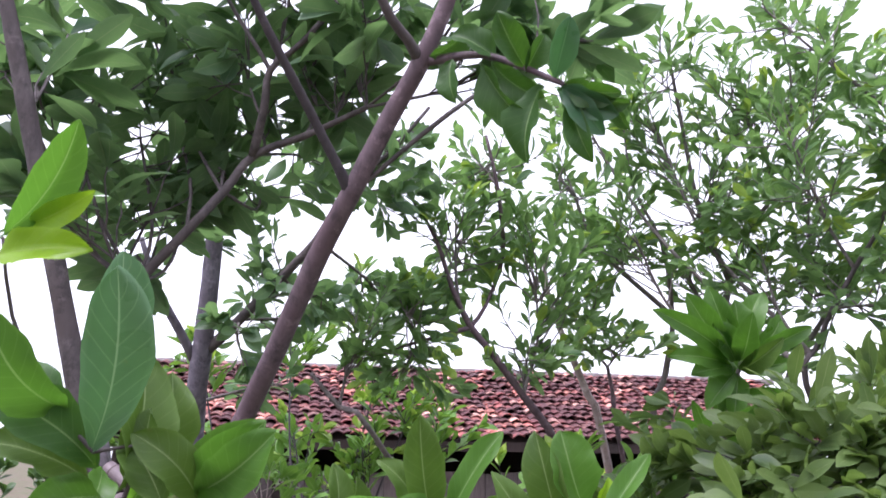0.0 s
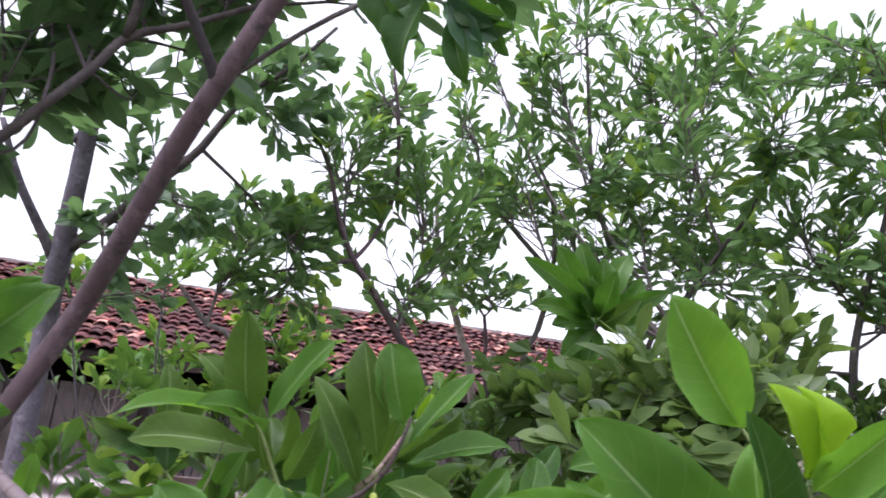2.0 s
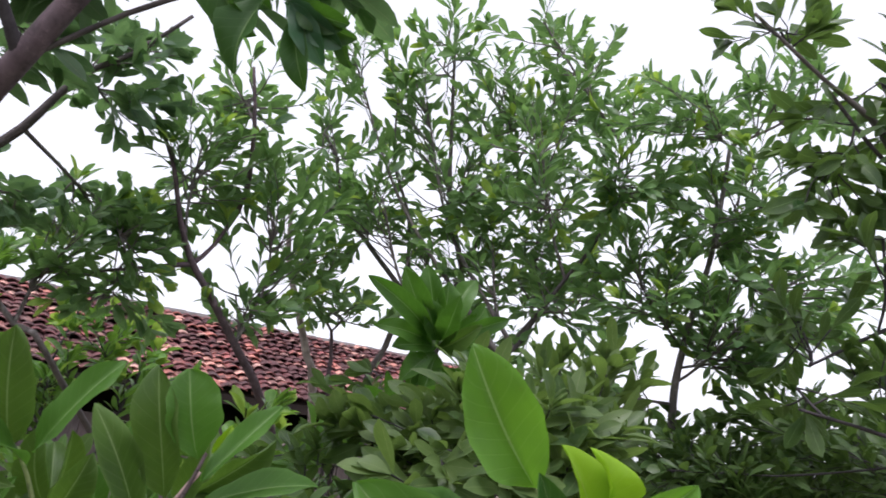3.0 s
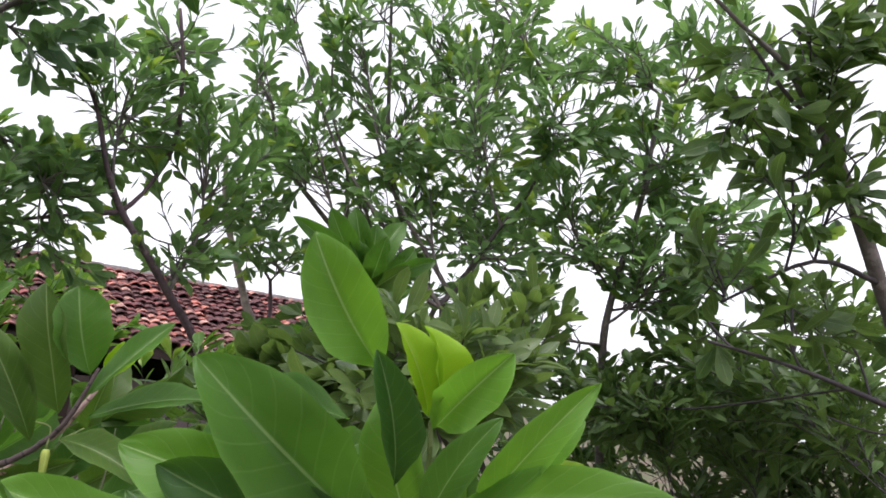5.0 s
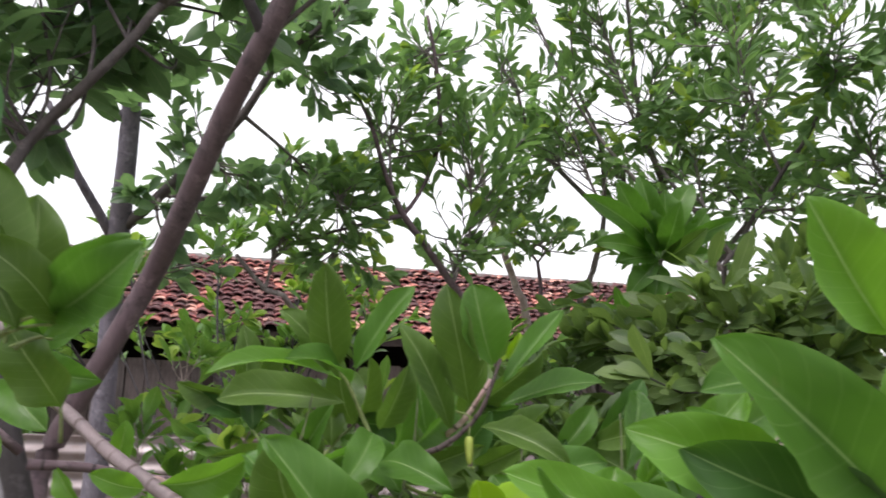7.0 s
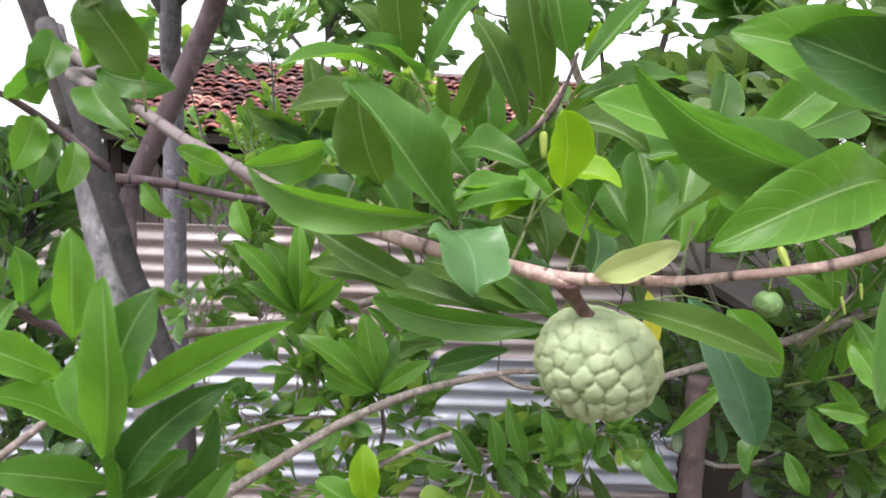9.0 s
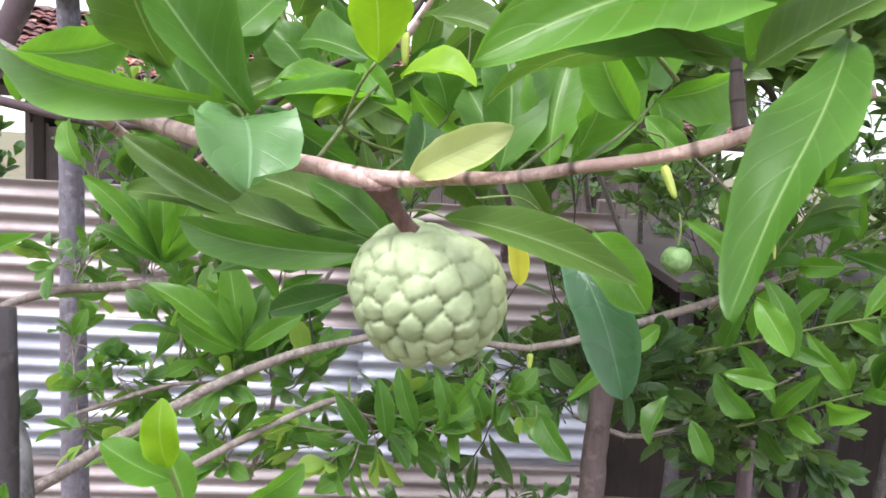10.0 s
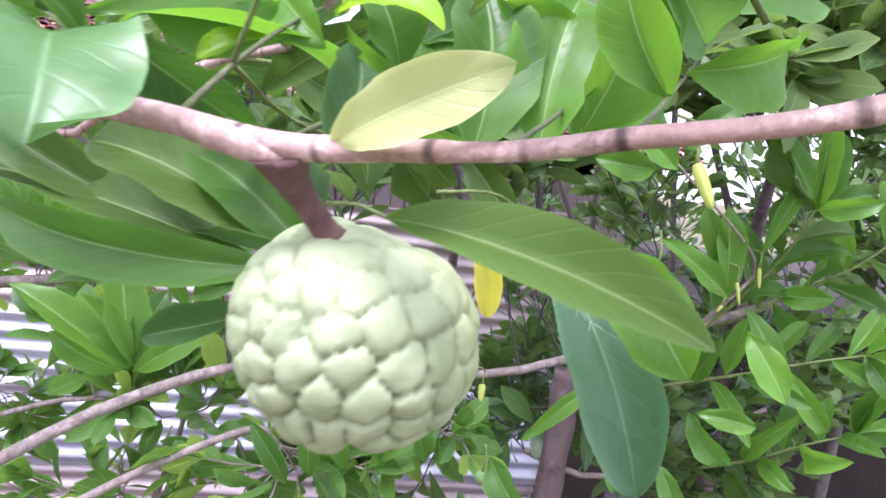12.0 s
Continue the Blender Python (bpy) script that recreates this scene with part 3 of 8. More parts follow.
FENCE_Y = 3.40
fence = empty("sheet_metal_fence", (0, FENCE_Y, 0))
tagged(fence, "fence of weathered corrugated zinc sheets on posts", "fence")
for k, (x0, x1) in enumerate(((-3.4, -1.72), (-1.75, 0.05), (0.02, 1.25))):
    corrugated(x0, x1, 0.86, 1.50, FENCE_Y, 0.004 - 0.003 * k, OLD_ZINC, fence, k)
    corrugated(x0 + 0.03, x1 + 0.02, 0.24, 0.90, FENCE_Y - 0.016, 0.002, ZINC, fence, k + 10)
    corrugated(x0, x1, 0.0, 0.235, FENCE_Y + 0.016, 0.0, OLD_ZINC, fence, k + 20)
for px in (-3.3, -1.7, 0.03, 1.2):
    po = bmesh.new()
    box(po, (px - 0.04, FENCE_Y + 0.03, -0.05), (px + 0.04, FENCE_Y + 0.10, 1.56))
    bmesh.ops.bevel(po, geom=po.edges[:], offset=0.008, segments=1, affect="EDGES")
    part("post", po, BOARD, fence)

# the dark shelter beyond the end of the fence
shed = empty("wooden_shelter", (2.1, 3.9, 0))
tagged(shed, "dark low wooden shelter with rough posts", "shed")
# the gloom inside comes partly from the wood's own blackened colour
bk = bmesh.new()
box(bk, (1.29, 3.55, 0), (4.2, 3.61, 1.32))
bk = part("back_wall", bk, SHADED_DARKWOOD, shed)
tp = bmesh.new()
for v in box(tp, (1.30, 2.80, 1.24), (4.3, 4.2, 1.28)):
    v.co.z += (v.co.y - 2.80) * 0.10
part("roof", tp, SHADED_DARKWOOD, shed)
for px, py in ((1.40, 2.92), (1.75, 2.90), (2.1, 2.92), (2.9, 2.90), (3.8, 2.92)):
    branch("post", shed, [(px, py, -0.03), (px + 0.02, py, 0.6), (px, py, 1.25)], [0.035, 0.032, 0.03], "dark", seg=8)


# ---- the near custard apple tree and its shoots ----
tree_c = tagged(empty("custard_apple_sapling", (0.56, 1.55, 0)), "slender sapling with a tuft of broad green leaves", "sapling", "saplings")
tree_a = tagged(empty("custard_apple_sapling", (0.33, 0.43, 0)), "tall sapling topped by large fresh green leaves", "sapling", "saplings")
tree_l = tagged(empty("custard_apple_sapling", (-0.62, 0.30, 0)), "sapling with large drooping leaves beside the tree", "sapling", "saplings")
tree = empty("custard_apple_tree", (-0.33, 0.87, 0))
tagged(tree, "young custard apple tree with pale grey trunks and broad leaves", "tree")
trunk = branch("trunk", tree, [(-0.300, 0.900, -0.050), (-0.300, 0.900, 0.600), (-0.296, 0.960, 1.267), (-0.339, 0.978, 1.406), (-0.387, 0.998, 1.545), (-0.416, 1.009, 1.628), (-0.448, 1.032, 1.726), (-0.474, 1.054, 1.812), (-0.517, 1.082, 1.943)], [0.0340, 0.0300, 0.0205, 0.0198, 0.0191, 0.0184, 0.0172, 0.0167, 0.0154], "trunk", "", seg=16, lump=0.16)
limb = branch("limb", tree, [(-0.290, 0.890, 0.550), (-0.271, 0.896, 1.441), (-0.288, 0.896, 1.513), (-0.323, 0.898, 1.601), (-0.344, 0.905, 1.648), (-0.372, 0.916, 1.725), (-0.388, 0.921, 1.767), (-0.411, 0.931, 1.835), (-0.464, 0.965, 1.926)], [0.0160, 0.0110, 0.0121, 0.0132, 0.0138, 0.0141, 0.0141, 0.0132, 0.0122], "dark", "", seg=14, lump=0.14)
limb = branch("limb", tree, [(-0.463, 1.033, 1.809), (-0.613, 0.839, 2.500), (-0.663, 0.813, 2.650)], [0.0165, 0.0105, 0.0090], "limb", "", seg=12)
leaning_limb = branch("limb", tree, [(-0.394, 1.023, 1.585), (-0.419, 1.083, 1.658), (-0.426, 1.121, 1.719), (-0.315, 1.096, 1.941), (-0.262, 1.038, 2.027), (-0.215, 0.982, 2.109), (-0.170, 0.927, 2.185), (-0.124, 0.875, 2.252), (-0.075, 0.838, 2.339), (-0.034, 0.807, 2.405), (-0.005, 0.787, 2.469), (0.028, 0.761, 2.554)], [0.0135, 0.0145, 0.0152, 0.0150, 0.0150, 0.0149, 0.0144, 0.0136, 0.0127, 0.0122, 0.0107, 0.0089], "brown", "smooth reddish brown leaning limb", seg=16, lump=0.06)
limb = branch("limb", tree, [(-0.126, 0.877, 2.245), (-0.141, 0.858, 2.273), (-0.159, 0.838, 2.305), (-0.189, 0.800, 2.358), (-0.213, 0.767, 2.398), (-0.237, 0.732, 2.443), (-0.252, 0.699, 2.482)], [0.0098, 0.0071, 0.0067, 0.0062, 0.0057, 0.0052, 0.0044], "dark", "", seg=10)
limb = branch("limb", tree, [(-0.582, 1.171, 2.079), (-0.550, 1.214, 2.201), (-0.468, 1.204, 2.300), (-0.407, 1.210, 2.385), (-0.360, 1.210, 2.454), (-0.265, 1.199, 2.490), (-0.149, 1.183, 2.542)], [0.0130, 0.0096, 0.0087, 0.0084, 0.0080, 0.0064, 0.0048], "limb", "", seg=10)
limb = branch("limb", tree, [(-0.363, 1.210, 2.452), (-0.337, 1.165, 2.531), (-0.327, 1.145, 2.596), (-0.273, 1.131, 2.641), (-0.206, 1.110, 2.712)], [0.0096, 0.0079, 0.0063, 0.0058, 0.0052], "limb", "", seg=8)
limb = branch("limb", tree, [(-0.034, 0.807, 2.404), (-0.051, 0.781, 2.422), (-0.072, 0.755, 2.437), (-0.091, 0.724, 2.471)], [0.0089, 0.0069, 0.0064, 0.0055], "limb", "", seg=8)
leafy_twig = branch("twig", tree, [(-0.026, 0.807, 2.406), (0.041, 0.752, 2.381), (0.093, 0.730, 2.350), (0.135, 0.709, 2.316), (0.169, 0.694, 2.297)], [0.0067, 0.0045, 0.0037, 0.0029, 0.0019], "brown", "", seg=8)
leaf(leafy_twig, (0.041, 0.754, 2.373), (0.099, 0.742, 2.279), (-0.78, -0.47, -0.42), 0.046, 0.06, 0.2, "deep", 0.5)
leaf(leafy_twig, (0.007, 0.762, 2.381), (0.010, 0.760, 2.321), (-0.51, -0.86, 0.00), 0.036, 0.06, 0.2, "deep", 0.5)
leaf(leafy_twig, (0.093, 0.730, 2.350), (0.057, 0.685, 2.395), (0.19, -0.76, -0.61), 0.040, 0.06, 0.2, "deep", 0.5)
leaf(leafy_twig, (0.124, 0.716, 2.327), (0.137, 0.669, 2.378), (0.10, -0.72, -0.69), 0.035, 0.06, 0.2, "blue", 0.5)
leaf(leafy_twig, (0.135, 0.709, 2.316), (0.188, 0.677, 2.287), (-0.63, -0.54, -0.55), 0.037, 0.06, 0.2, "deep", 0.5)
leaf(leafy_twig, (0.127, 0.720, 2.315), (0.189, 0.693, 2.269), (-0.64, -0.58, -0.51), 0.032, 0.06, 0.2, "blue", 0.5)
leaf(leafy_twig, (0.112, 0.727, 2.326), (0.088, 0.735, 2.233), (-0.65, -0.76, 0.11), 0.041, 0.06, 0.2, "deep", 0.5)
leaf(leafy_twig, (0.142, 0.713, 2.304), (0.163, 0.717, 2.225), (-0.35, -0.93, -0.13), 0.027, 0.06, 0.2, "deep", 0.5)
leaf(leafy_twig, (0.093, 0.732, 2.344), (0.115, 0.710, 2.383), (0.21, -0.79, -0.57), 0.035, 0.06, 0.2, "deep", 0.5)
leaf(leafy_twig, (0.061, 0.745, 2.371), (0.006, 0.744, 2.406), (0.10, -0.98, 0.15), 0.050, 0.06, 0.2, "deep", 0.5)
leaf(leafy_twig, (0.157, 0.693, 2.300), (0.202, 0.689, 2.281), (-0.40, -0.33, -0.85), 0.024, 0.06, 0.2, "deep", 0.5)
leaf(leafy_twig, (0.188, 0.697, 2.288), (0.204, 0.706, 2.258), (-0.66, -0.54, -0.52), 0.017, 0.06, 0.2, "deep", 0.5)
leaf(leafy_twig, (0.132, 0.710, 2.313), (0.176, 0.708, 2.252), (-0.44, -0.85, -0.30), 0.029, 0.06, 0.2, "blue", 0.5)
leaf(leafy_twig, (0.055, 0.754, 2.373), (0.114, 0.741, 2.316), (-0.58, -0.68, -0.44), 0.039, 0.06, 0.2, "deep", 0.5)
leaf(leafy_twig, (-0.022, 0.787, 2.401), (0.028, 0.777, 2.436), (0.50, -0.31, -0.81), 0.051, 0.06, 0.2, "deep", 0.5)
fruit_branch = branch("branch", tree, [(-0.432, 0.949, 1.893), (-0.387, 0.932, 1.864), (-0.382, 0.865, 1.853), (-0.323, 0.811, 1.828), (-0.268, 0.768, 1.807), (-0.206, 0.713, 1.778), (-0.147, 0.664, 1.755), (-0.102, 0.627, 1.738), (-0.053, 0.594, 1.721), (-0.009, 0.561, 1.710), (0.030, 0.538, 1.702), (0.065, 0.518, 1.698), (0.098, 0.497, 1.694), (0.128, 0.479, 1.696), (0.155, 0.461, 1.699), (0.179, 0.444, 1.705), (0.203, 0.431, 1.710), (0.224, 0.418, 1.717), (0.244, 0.407, 1.727), (0.269, 0.397, 1.738)], [0.0095, 0.0085, 0.0068, 0.0063, 0.0060, 0.0056, 0.0055, 0.0054, 0.0052, 0.0049, 0.0047, 0.0044, 0.0040, 0.0033, 0.0029, 0.0027, 0.0026, 0.0028, 0.0026, 0.0023], "fruitwood", "pale pinkish brown branch with leaf scars", seg=16, step=0.003, node=0.14, node_gap=0.034, lump=0.16)
side_branch = branch("branch", tree, [(-0.336, 0.863, 1.741), (-0.283, 0.882, 1.736), (-0.211, 0.899, 1.722), (-0.162, 0.917, 1.718), (-0.097, 0.936, 1.722)], [0.0057, 0.0052, 0.0050, 0.0047, 0.0038], "brown", "", seg=10, node=0.05)
side_branch = branch("branch", tree, [(-0.452, 0.795, 1.836), (-0.430, 0.833, 1.821), (-0.397, 0.869, 1.789), (-0.354, 0.885, 1.750)], [0.0014, 0.0039, 0.0050, 0.0052], "brown", "", seg=8)
side_branch = branch("branch", tree, [(-0.457, 0.774, 1.634), (-0.436, 0.812, 1.610), (-0.413, 0.868, 1.569), (-0.348, 0.923, 1.538)], [0.0017, 0.0048, 0.0064, 0.0069], "brown", "", seg=8)
fb = fruit_branch
knuckle = branch("knuckle", fruit_branch, [(0.067, 0.516, 1.697), (0.079, 0.508, 1.695), (0.090, 0.501, 1.693), (0.098, 0.497, 1.691), (0.102, 0.496, 1.689)], [0.0032, 0.0046, 0.0047, 0.0035, 0.0017], "fruitwood", "", seg=12, step=0.003, lump=0.2)
leaf(fb, (0.032, 0.540, 1.721), (-0.036, 0.512, 1.812), (0.58, -0.79, 0.20), 0.042, 0.05, 0.16, "mature", 0.45)
stalk(fb, (0.029, 0.541, 1.716), (0.021, 0.542, 1.726))
leaf(fb, (0.021, 0.542, 1.726), (-0.122, 0.578, 1.754), (-0.29, -0.90, -0.31), 0.027, 0.1, 0.25, "bright", 0.4)
leaf(fb, (0.026, 0.528, 1.719), (0.043, 0.470, 1.692), (0.16, -0.52, 0.84), 0.050, 0.12, 0.05, "mint", 1.0, True)
leaf(fb, (0.029, 0.548, 1.730), (0.119, 0.635, 1.730), (-0.05, -0.80, 0.60), 0.024, 0.08, 0.22, "bright", 0.4)
leaf(fb, (-0.002, 0.582, 1.719), (-0.057, 0.612, 1.805), (0.41, -0.75, 0.52), 0.042, 0.05, 0.15, "mature", 0.5)
leaf(fb, (0.035, 0.542, 1.726), (0.085, 0.568, 1.696), (0.13, -0.86, -0.50), 0.025, 0.08, 0.12, "deep", 0.5)
leaf(fb, (-0.153, 0.659, 1.754), (-0.185, 0.631, 1.769), (0.67, -0.74, 0.04), 0.020, 0.08, 0.12, "bright", 0.5)
leaf(fb, (-0.144, 0.659, 1.757), (-0.075, 0.680, 1.776), (0.36, -0.86, -0.37), 0.036, 0.08, 0.12, "bright", 0.5)
leaf(fb, (-0.332, 0.812, 1.837), (-0.273, 0.746, 1.791), (-0.30, -0.71, 0.64), 0.038, 0.12, 0.12, "mature", 0.7)
leaf(fb, (-0.327, 0.814, 1.854), (-0.242, 0.770, 1.834), (-0.45, -0.89, 0.06), 0.041, 0.15, 0.12, "mature", 0.6)
leaf(fb, (-0.393, 0.849, 1.893), (-0.384, 0.793, 1.832), (0.53, -0.58, 0.62), 0.041, 0.08, 0.12, "mature", 0.5)
leaf(side_branch, (-0.433, 0.833, 1.821), (-0.376, 0.795, 1.855), (0.22, -0.45, -0.87), 0.039, 0.08, 0.12, "mature", 0.5)
leaf(side_branch, (-0.417, 0.851, 1.806), (-0.404, 0.785, 1.747), (0.67, -0.41, 0.62), 0.036, 0.08, 0.12, "bright", 0.5)
leaf(side_branch, (-0.403, 0.869, 1.789), (-0.404, 0.823, 1.730), (0.43, -0.71, 0.55), 0.035, 0.08, 0.12, "mature", 0.5)
leaf(side_branch, (-0.384, 0.868, 1.780), (-0.379, 0.832, 1.725), (0.64, -0.62, 0.46), 0.031, 0.08, 0.12, "bright", 0.5)
leaf(side_branch, (-0.344, 0.814, 1.853), (-0.299, 0.799, 1.908), (0.38, -0.76, -0.53), 0.035, 0.08, 0.12, "bright", 0.5)
leaf(side_branch, (-0.338, 0.815, 1.859), (-0.268, 0.798, 1.903), (-0.02, -0.94, -0.33), 0.032, 0.08, 0.12, "mature", 0.5)
leaf(side_branch, (-0.350, 0.816, 1.871), (-0.314, 0.801, 1.924), (0.14, -0.92, -0.36), 0.035, 0.08, 0.12, "mature", 0.5)
leaf(side_branch, (-0.418, 0.821, 1.603), (-0.408, 0.797, 1.667), (0.87, -0.41, -0.29), 0.035, 0.08, 0.12, "mature", 0.5)
leaf(side_branch, (-0.422, 0.849, 1.585), (-0.370, 0.824, 1.641), (0.03, -0.90, -0.44), 0.031, 0.08, 0.12, "mature", 0.5)
leaf(side_branch, (-0.424, 0.822, 1.609), (-0.422, 0.768, 1.573), (0.12, -0.55, 0.83), 0.041, 0.08, 0.12, "mature", 0.5)
leaf(side_branch, (-0.258, 0.901, 1.734), (-0.246, 0.886, 1.786), (0.30, -0.89, -0.33), 0.026, 0.08, 0.12, "bright", 0.5)
leaf(side_branch, (-0.211, 0.899, 1.722), (-0.191, 0.874, 1.678), (-0.40, -0.86, 0.31), 0.027, 0.08, 0.12, "bright", 0.5)
leaf(side_branch, (-0.123, 0.927, 1.719), (-0.069, 0.928, 1.739), (0.10, -0.97, -0.21), 0.028, 0.08, 0.12, "bright", 0.5)
leaf(side_branch, (-0.311, 0.872, 1.739), (-0.275, 0.858, 1.699), (-0.24, -0.96, 0.14), 0.021, 0.08, 0.12, "bright", 0.5)
leaf(fb, (0.113, 0.487, 1.696), (0.154, 0.460, 1.720), (-0.50, -0.86, -0.10), 0.018, 0.14, 0.1, "pale", 0.6)
leaf(fb, (0.112, 0.492, 1.696), (0.119, 0.520, 1.725), (0.42, -0.70, 0.57), 0.027, 0.08, 0.12, "deep", 0.5)
stalk(fb, (0.113, 0.500, 1.679), (0.131, 0.495, 1.677), 0.0006)
leaf(fb, (0.131, 0.495, 1.677), (0.210, 0.446, 1.658), (-0.33, -0.75, 0.58), 0.019, 0.18, 0.2, "olive", 0.55)
stalk(fb, (0.151, 0.535, 1.685), (0.210, 0.592, 1.669), 0.0006)
leaf(fb, (0.210, 0.592, 1.669), (0.240, 0.528, 1.580), (-0.32, -0.85, 0.36), 0.033, 0.05, 0.08, "blue", 0.9)
stalk(fb, (0.149, 0.524, 1.674), (0.220, 0.542, 1.670), 0.0006)
leaf(fb, (0.220, 0.542, 1.670), (0.240, 0.508, 1.633), (-0.52, -0.74, 0.42), 0.032, 0.1, 0.12, "bright", 0.7)
stalk(fb, (0.111, 0.506, 1.679), (0.107, 0.563, 1.649))
leaf(fb, (0.107, 0.563, 1.649), (-0.033, 0.617, 1.657), (-0.36, -0.93, 0.08), 0.025, 0.05, 0.14, "mature", 0.45)
stalk(fb, (0.111, 0.506, 1.679), (0.107, 0.563, 1.655))
leaf(fb, (0.107, 0.563, 1.655), (0.010, 0.619, 1.690), (-0.11, -0.67, 0.74), 0.037, 0.05, 0.14, "olive", 0.45)
stalk(fb, (0.111, 0.506, 1.679), (0.105, 0.562, 1.641))
leaf(fb, (0.105, 0.562, 1.641), (-0.010, 0.623, 1.624), (-0.45, -0.68, 0.57), 0.017, 0.05, 0.14, "mature", 0.45)
stalk(fb, (0.111, 0.506, 1.679), (0.109, 0.563, 1.653))
leaf(fb, (0.109, 0.563, 1.653), (0.057, 0.588, 1.689), (-0.14, -0.90, 0.42), 0.026, 0.05, 0.14, "mature", 0.45)
leaf(fb, (0.111, 0.623, 1.659), (0.008, 0.678, 1.686), (-0.45, -0.89, 0.08), 0.020, 0.05, 0.16, "olive", 0.4)
leaf(fb, (0.111, 0.624, 1.660), (0.050, 0.674, 1.691), (-0.31, -0.75, 0.59), 0.019, 0.05, 0.16, "mature", 0.4)
leaf(fb, (0.111, 0.624, 1.660), (0.079, 0.660, 1.691), (0.20, -0.52, 0.83), 0.023, 0.05, 0.16, "deep", 0.4)
leaf(fb, (0.100, 0.644, 1.644), (0.034, 0.682, 1.651), (-0.37, -0.74, 0.57), 0.026, 0.05, 0.16, "mature", 0.4)
leaf(fb, (0.037, 0.691, 1.644), (-0.094, 0.711, 1.709), (0.06, -0.91, 0.40), 0.027, 0.05, 0.16, "olive", 0.4)
leaf(fb, (0.087, 0.644, 1.636), (-0.104, 0.749, 1.666), (-0.17, -0.55, 0.82), 0.034, 0.05, 0.16, "olive", 0.4)
leaf(fb, (0.085, 0.662, 1.608), (0.019, 0.687, 1.584), (-0.46, -0.77, 0.45), 0.020, 0.05, 0.16, "deep", 0.4)
spur = branch("spur", fruit_branch, [(0.233, 0.416, 1.719), (0.230, 0.418, 1.735), (0.229, 0.420, 1.749)], [0.0031, 0.0028, 0.0021], "stump", "dark upright spur", seg=10, step=0.005, node=0.2, node_gap=0.012)
leaf(fb, (0.210, 0.372, 1.757), (0.121, 0.330, 1.731), (0.37, -0.82, 0.43), 0.030, 0.14, 0.14, "bright", 0.5)
leaf(fb, (0.247, 0.430, 1.755), (0.109, 0.412, 1.803), (-0.19, -0.61, -0.77), 0.034, 0.06, 0.14, "mature", 0.45)
leaf(fb, (0.261, 0.433, 1.793), (0.161, 0.419, 1.829), (0.16, -0.99, 0.06), 0.043, 0.1, 0.12, "bright", 0.5)
leaf(fb, (0.228, 0.420, 1.749), (0.139, 0.450, 1.733), (-0.07, 0.32, 0.95), 0.044, 0.13, 0.06, "olive", 0.5)
leaf(fb, (0.236, 0.430, 1.755), (0.179, 0.495, 1.789), (-0.49, -0.70, 0.52), 0.028, 0.08, 0.12, "mature", 0.5)
stalk(fb, (0.271, 0.428, 1.788), (0.252, 0.390, 1.754))
leaf(fb, (0.252, 0.390, 1.754), (0.186, 0.331, 1.676), (-0.54, -0.38, 0.75), 0.027, 0.04, 0.08, "mature", 0.5)
leaf(fb, (0.233, 0.419, 1.749), (0.246, 0.402, 1.777), (-0.54, -0.80, -0.25), 0.030, 0.08, 0.12, "bright", 0.5)
tuft_twig = branch("twig", fruit_branch, [(0.067, 0.519, 1.700), (0.080, 0.545, 1.722), (0.092, 0.585, 1.742), (0.104, 0.612, 1.756)], [0.0014, 0.0011, 0.0009, 0.0007], "sprig", "", seg=8)
stalk(tuft_twig, (0.078, 0.541, 1.719), (0.095, 0.505, 1.749), 0.0009)
leaf(tuft_twig, (0.095, 0.505, 1.748), (0.089, 0.478, 1.793), (0.19, -0.86, -0.46), 0.036, 0.04, 0.1, "young", 0.75)
leaf(tuft_twig, (0.109, 0.614, 1.754), (0.153, 0.585, 1.751), (-0.35, -0.58, 0.74), 0.033, 0.12, 0.12, "young", 0.6)
leaf(tuft_twig, (0.091, 0.614, 1.757), (0.032, 0.601, 1.744), (0.29, -0.62, -0.73), 0.026, 0.12, 0.25, "bright", 0.5)
leaf(tuft_twig, (0.095, 0.614, 1.747), (0.028, 0.587, 1.737), (0.14, -0.62, 0.77), 0.022, 0.08, 0.12, "bright", 0.5)
leaf(tuft_twig, (0.084, 0.616, 1.761), (0.105, 0.585, 1.737), (-0.63, -0.70, 0.35), 0.018, 0.1, 0.12, "bright", 0.7)
leaf(tuft_twig, (0.094, 0.599, 1.739), (0.058, 0.584, 1.725), (-0.07, -0.59, 0.80), 0.018, 0.08, 0.12, "young", 0.5)
leaf(tuft_twig, (0.115, 0.613, 1.750), (0.203, 0.719, 1.710), (0.14, -0.46, -0.88), 0.033, 0.08, 0.12, "bright", 0.5)
leaf(tuft_twig, (0.091, 0.616, 1.763), (0.032, 0.674, 1.780), (-0.42, -0.62, 0.67), 0.033, 0.08, 0.12, "mature", 0.5)
tuft_twig = branch("twig", fruit_branch, [(0.160, 0.468, 1.698), (0.174, 0.526, 1.700), (0.186, 0.586, 1.699), (0.206, 0.607, 1.704)], [0.0016, 0.0017, 0.0017, 0.0013], "brown", "", seg=8)
leaf(tuft_twig, (0.173, 0.597, 1.698), (0.176, 0.625, 1.778), (0.14, -0.94, 0.32), 0.056, 0.05, 0.1, "mature", 0.6)
leaf(tuft_twig, (0.204, 0.596, 1.703), (0.222, 0.624, 1.784), (-0.30, -0.88, 0.37), 0.052, 0.05, 0.1, "bright", 0.6)
leaf(tuft_twig, (0.226, 0.627, 1.707), (0.269, 0.672, 1.768), (0.42, -0.84, 0.34), 0.045, 0.08, 0.12, "bright", 0.5)
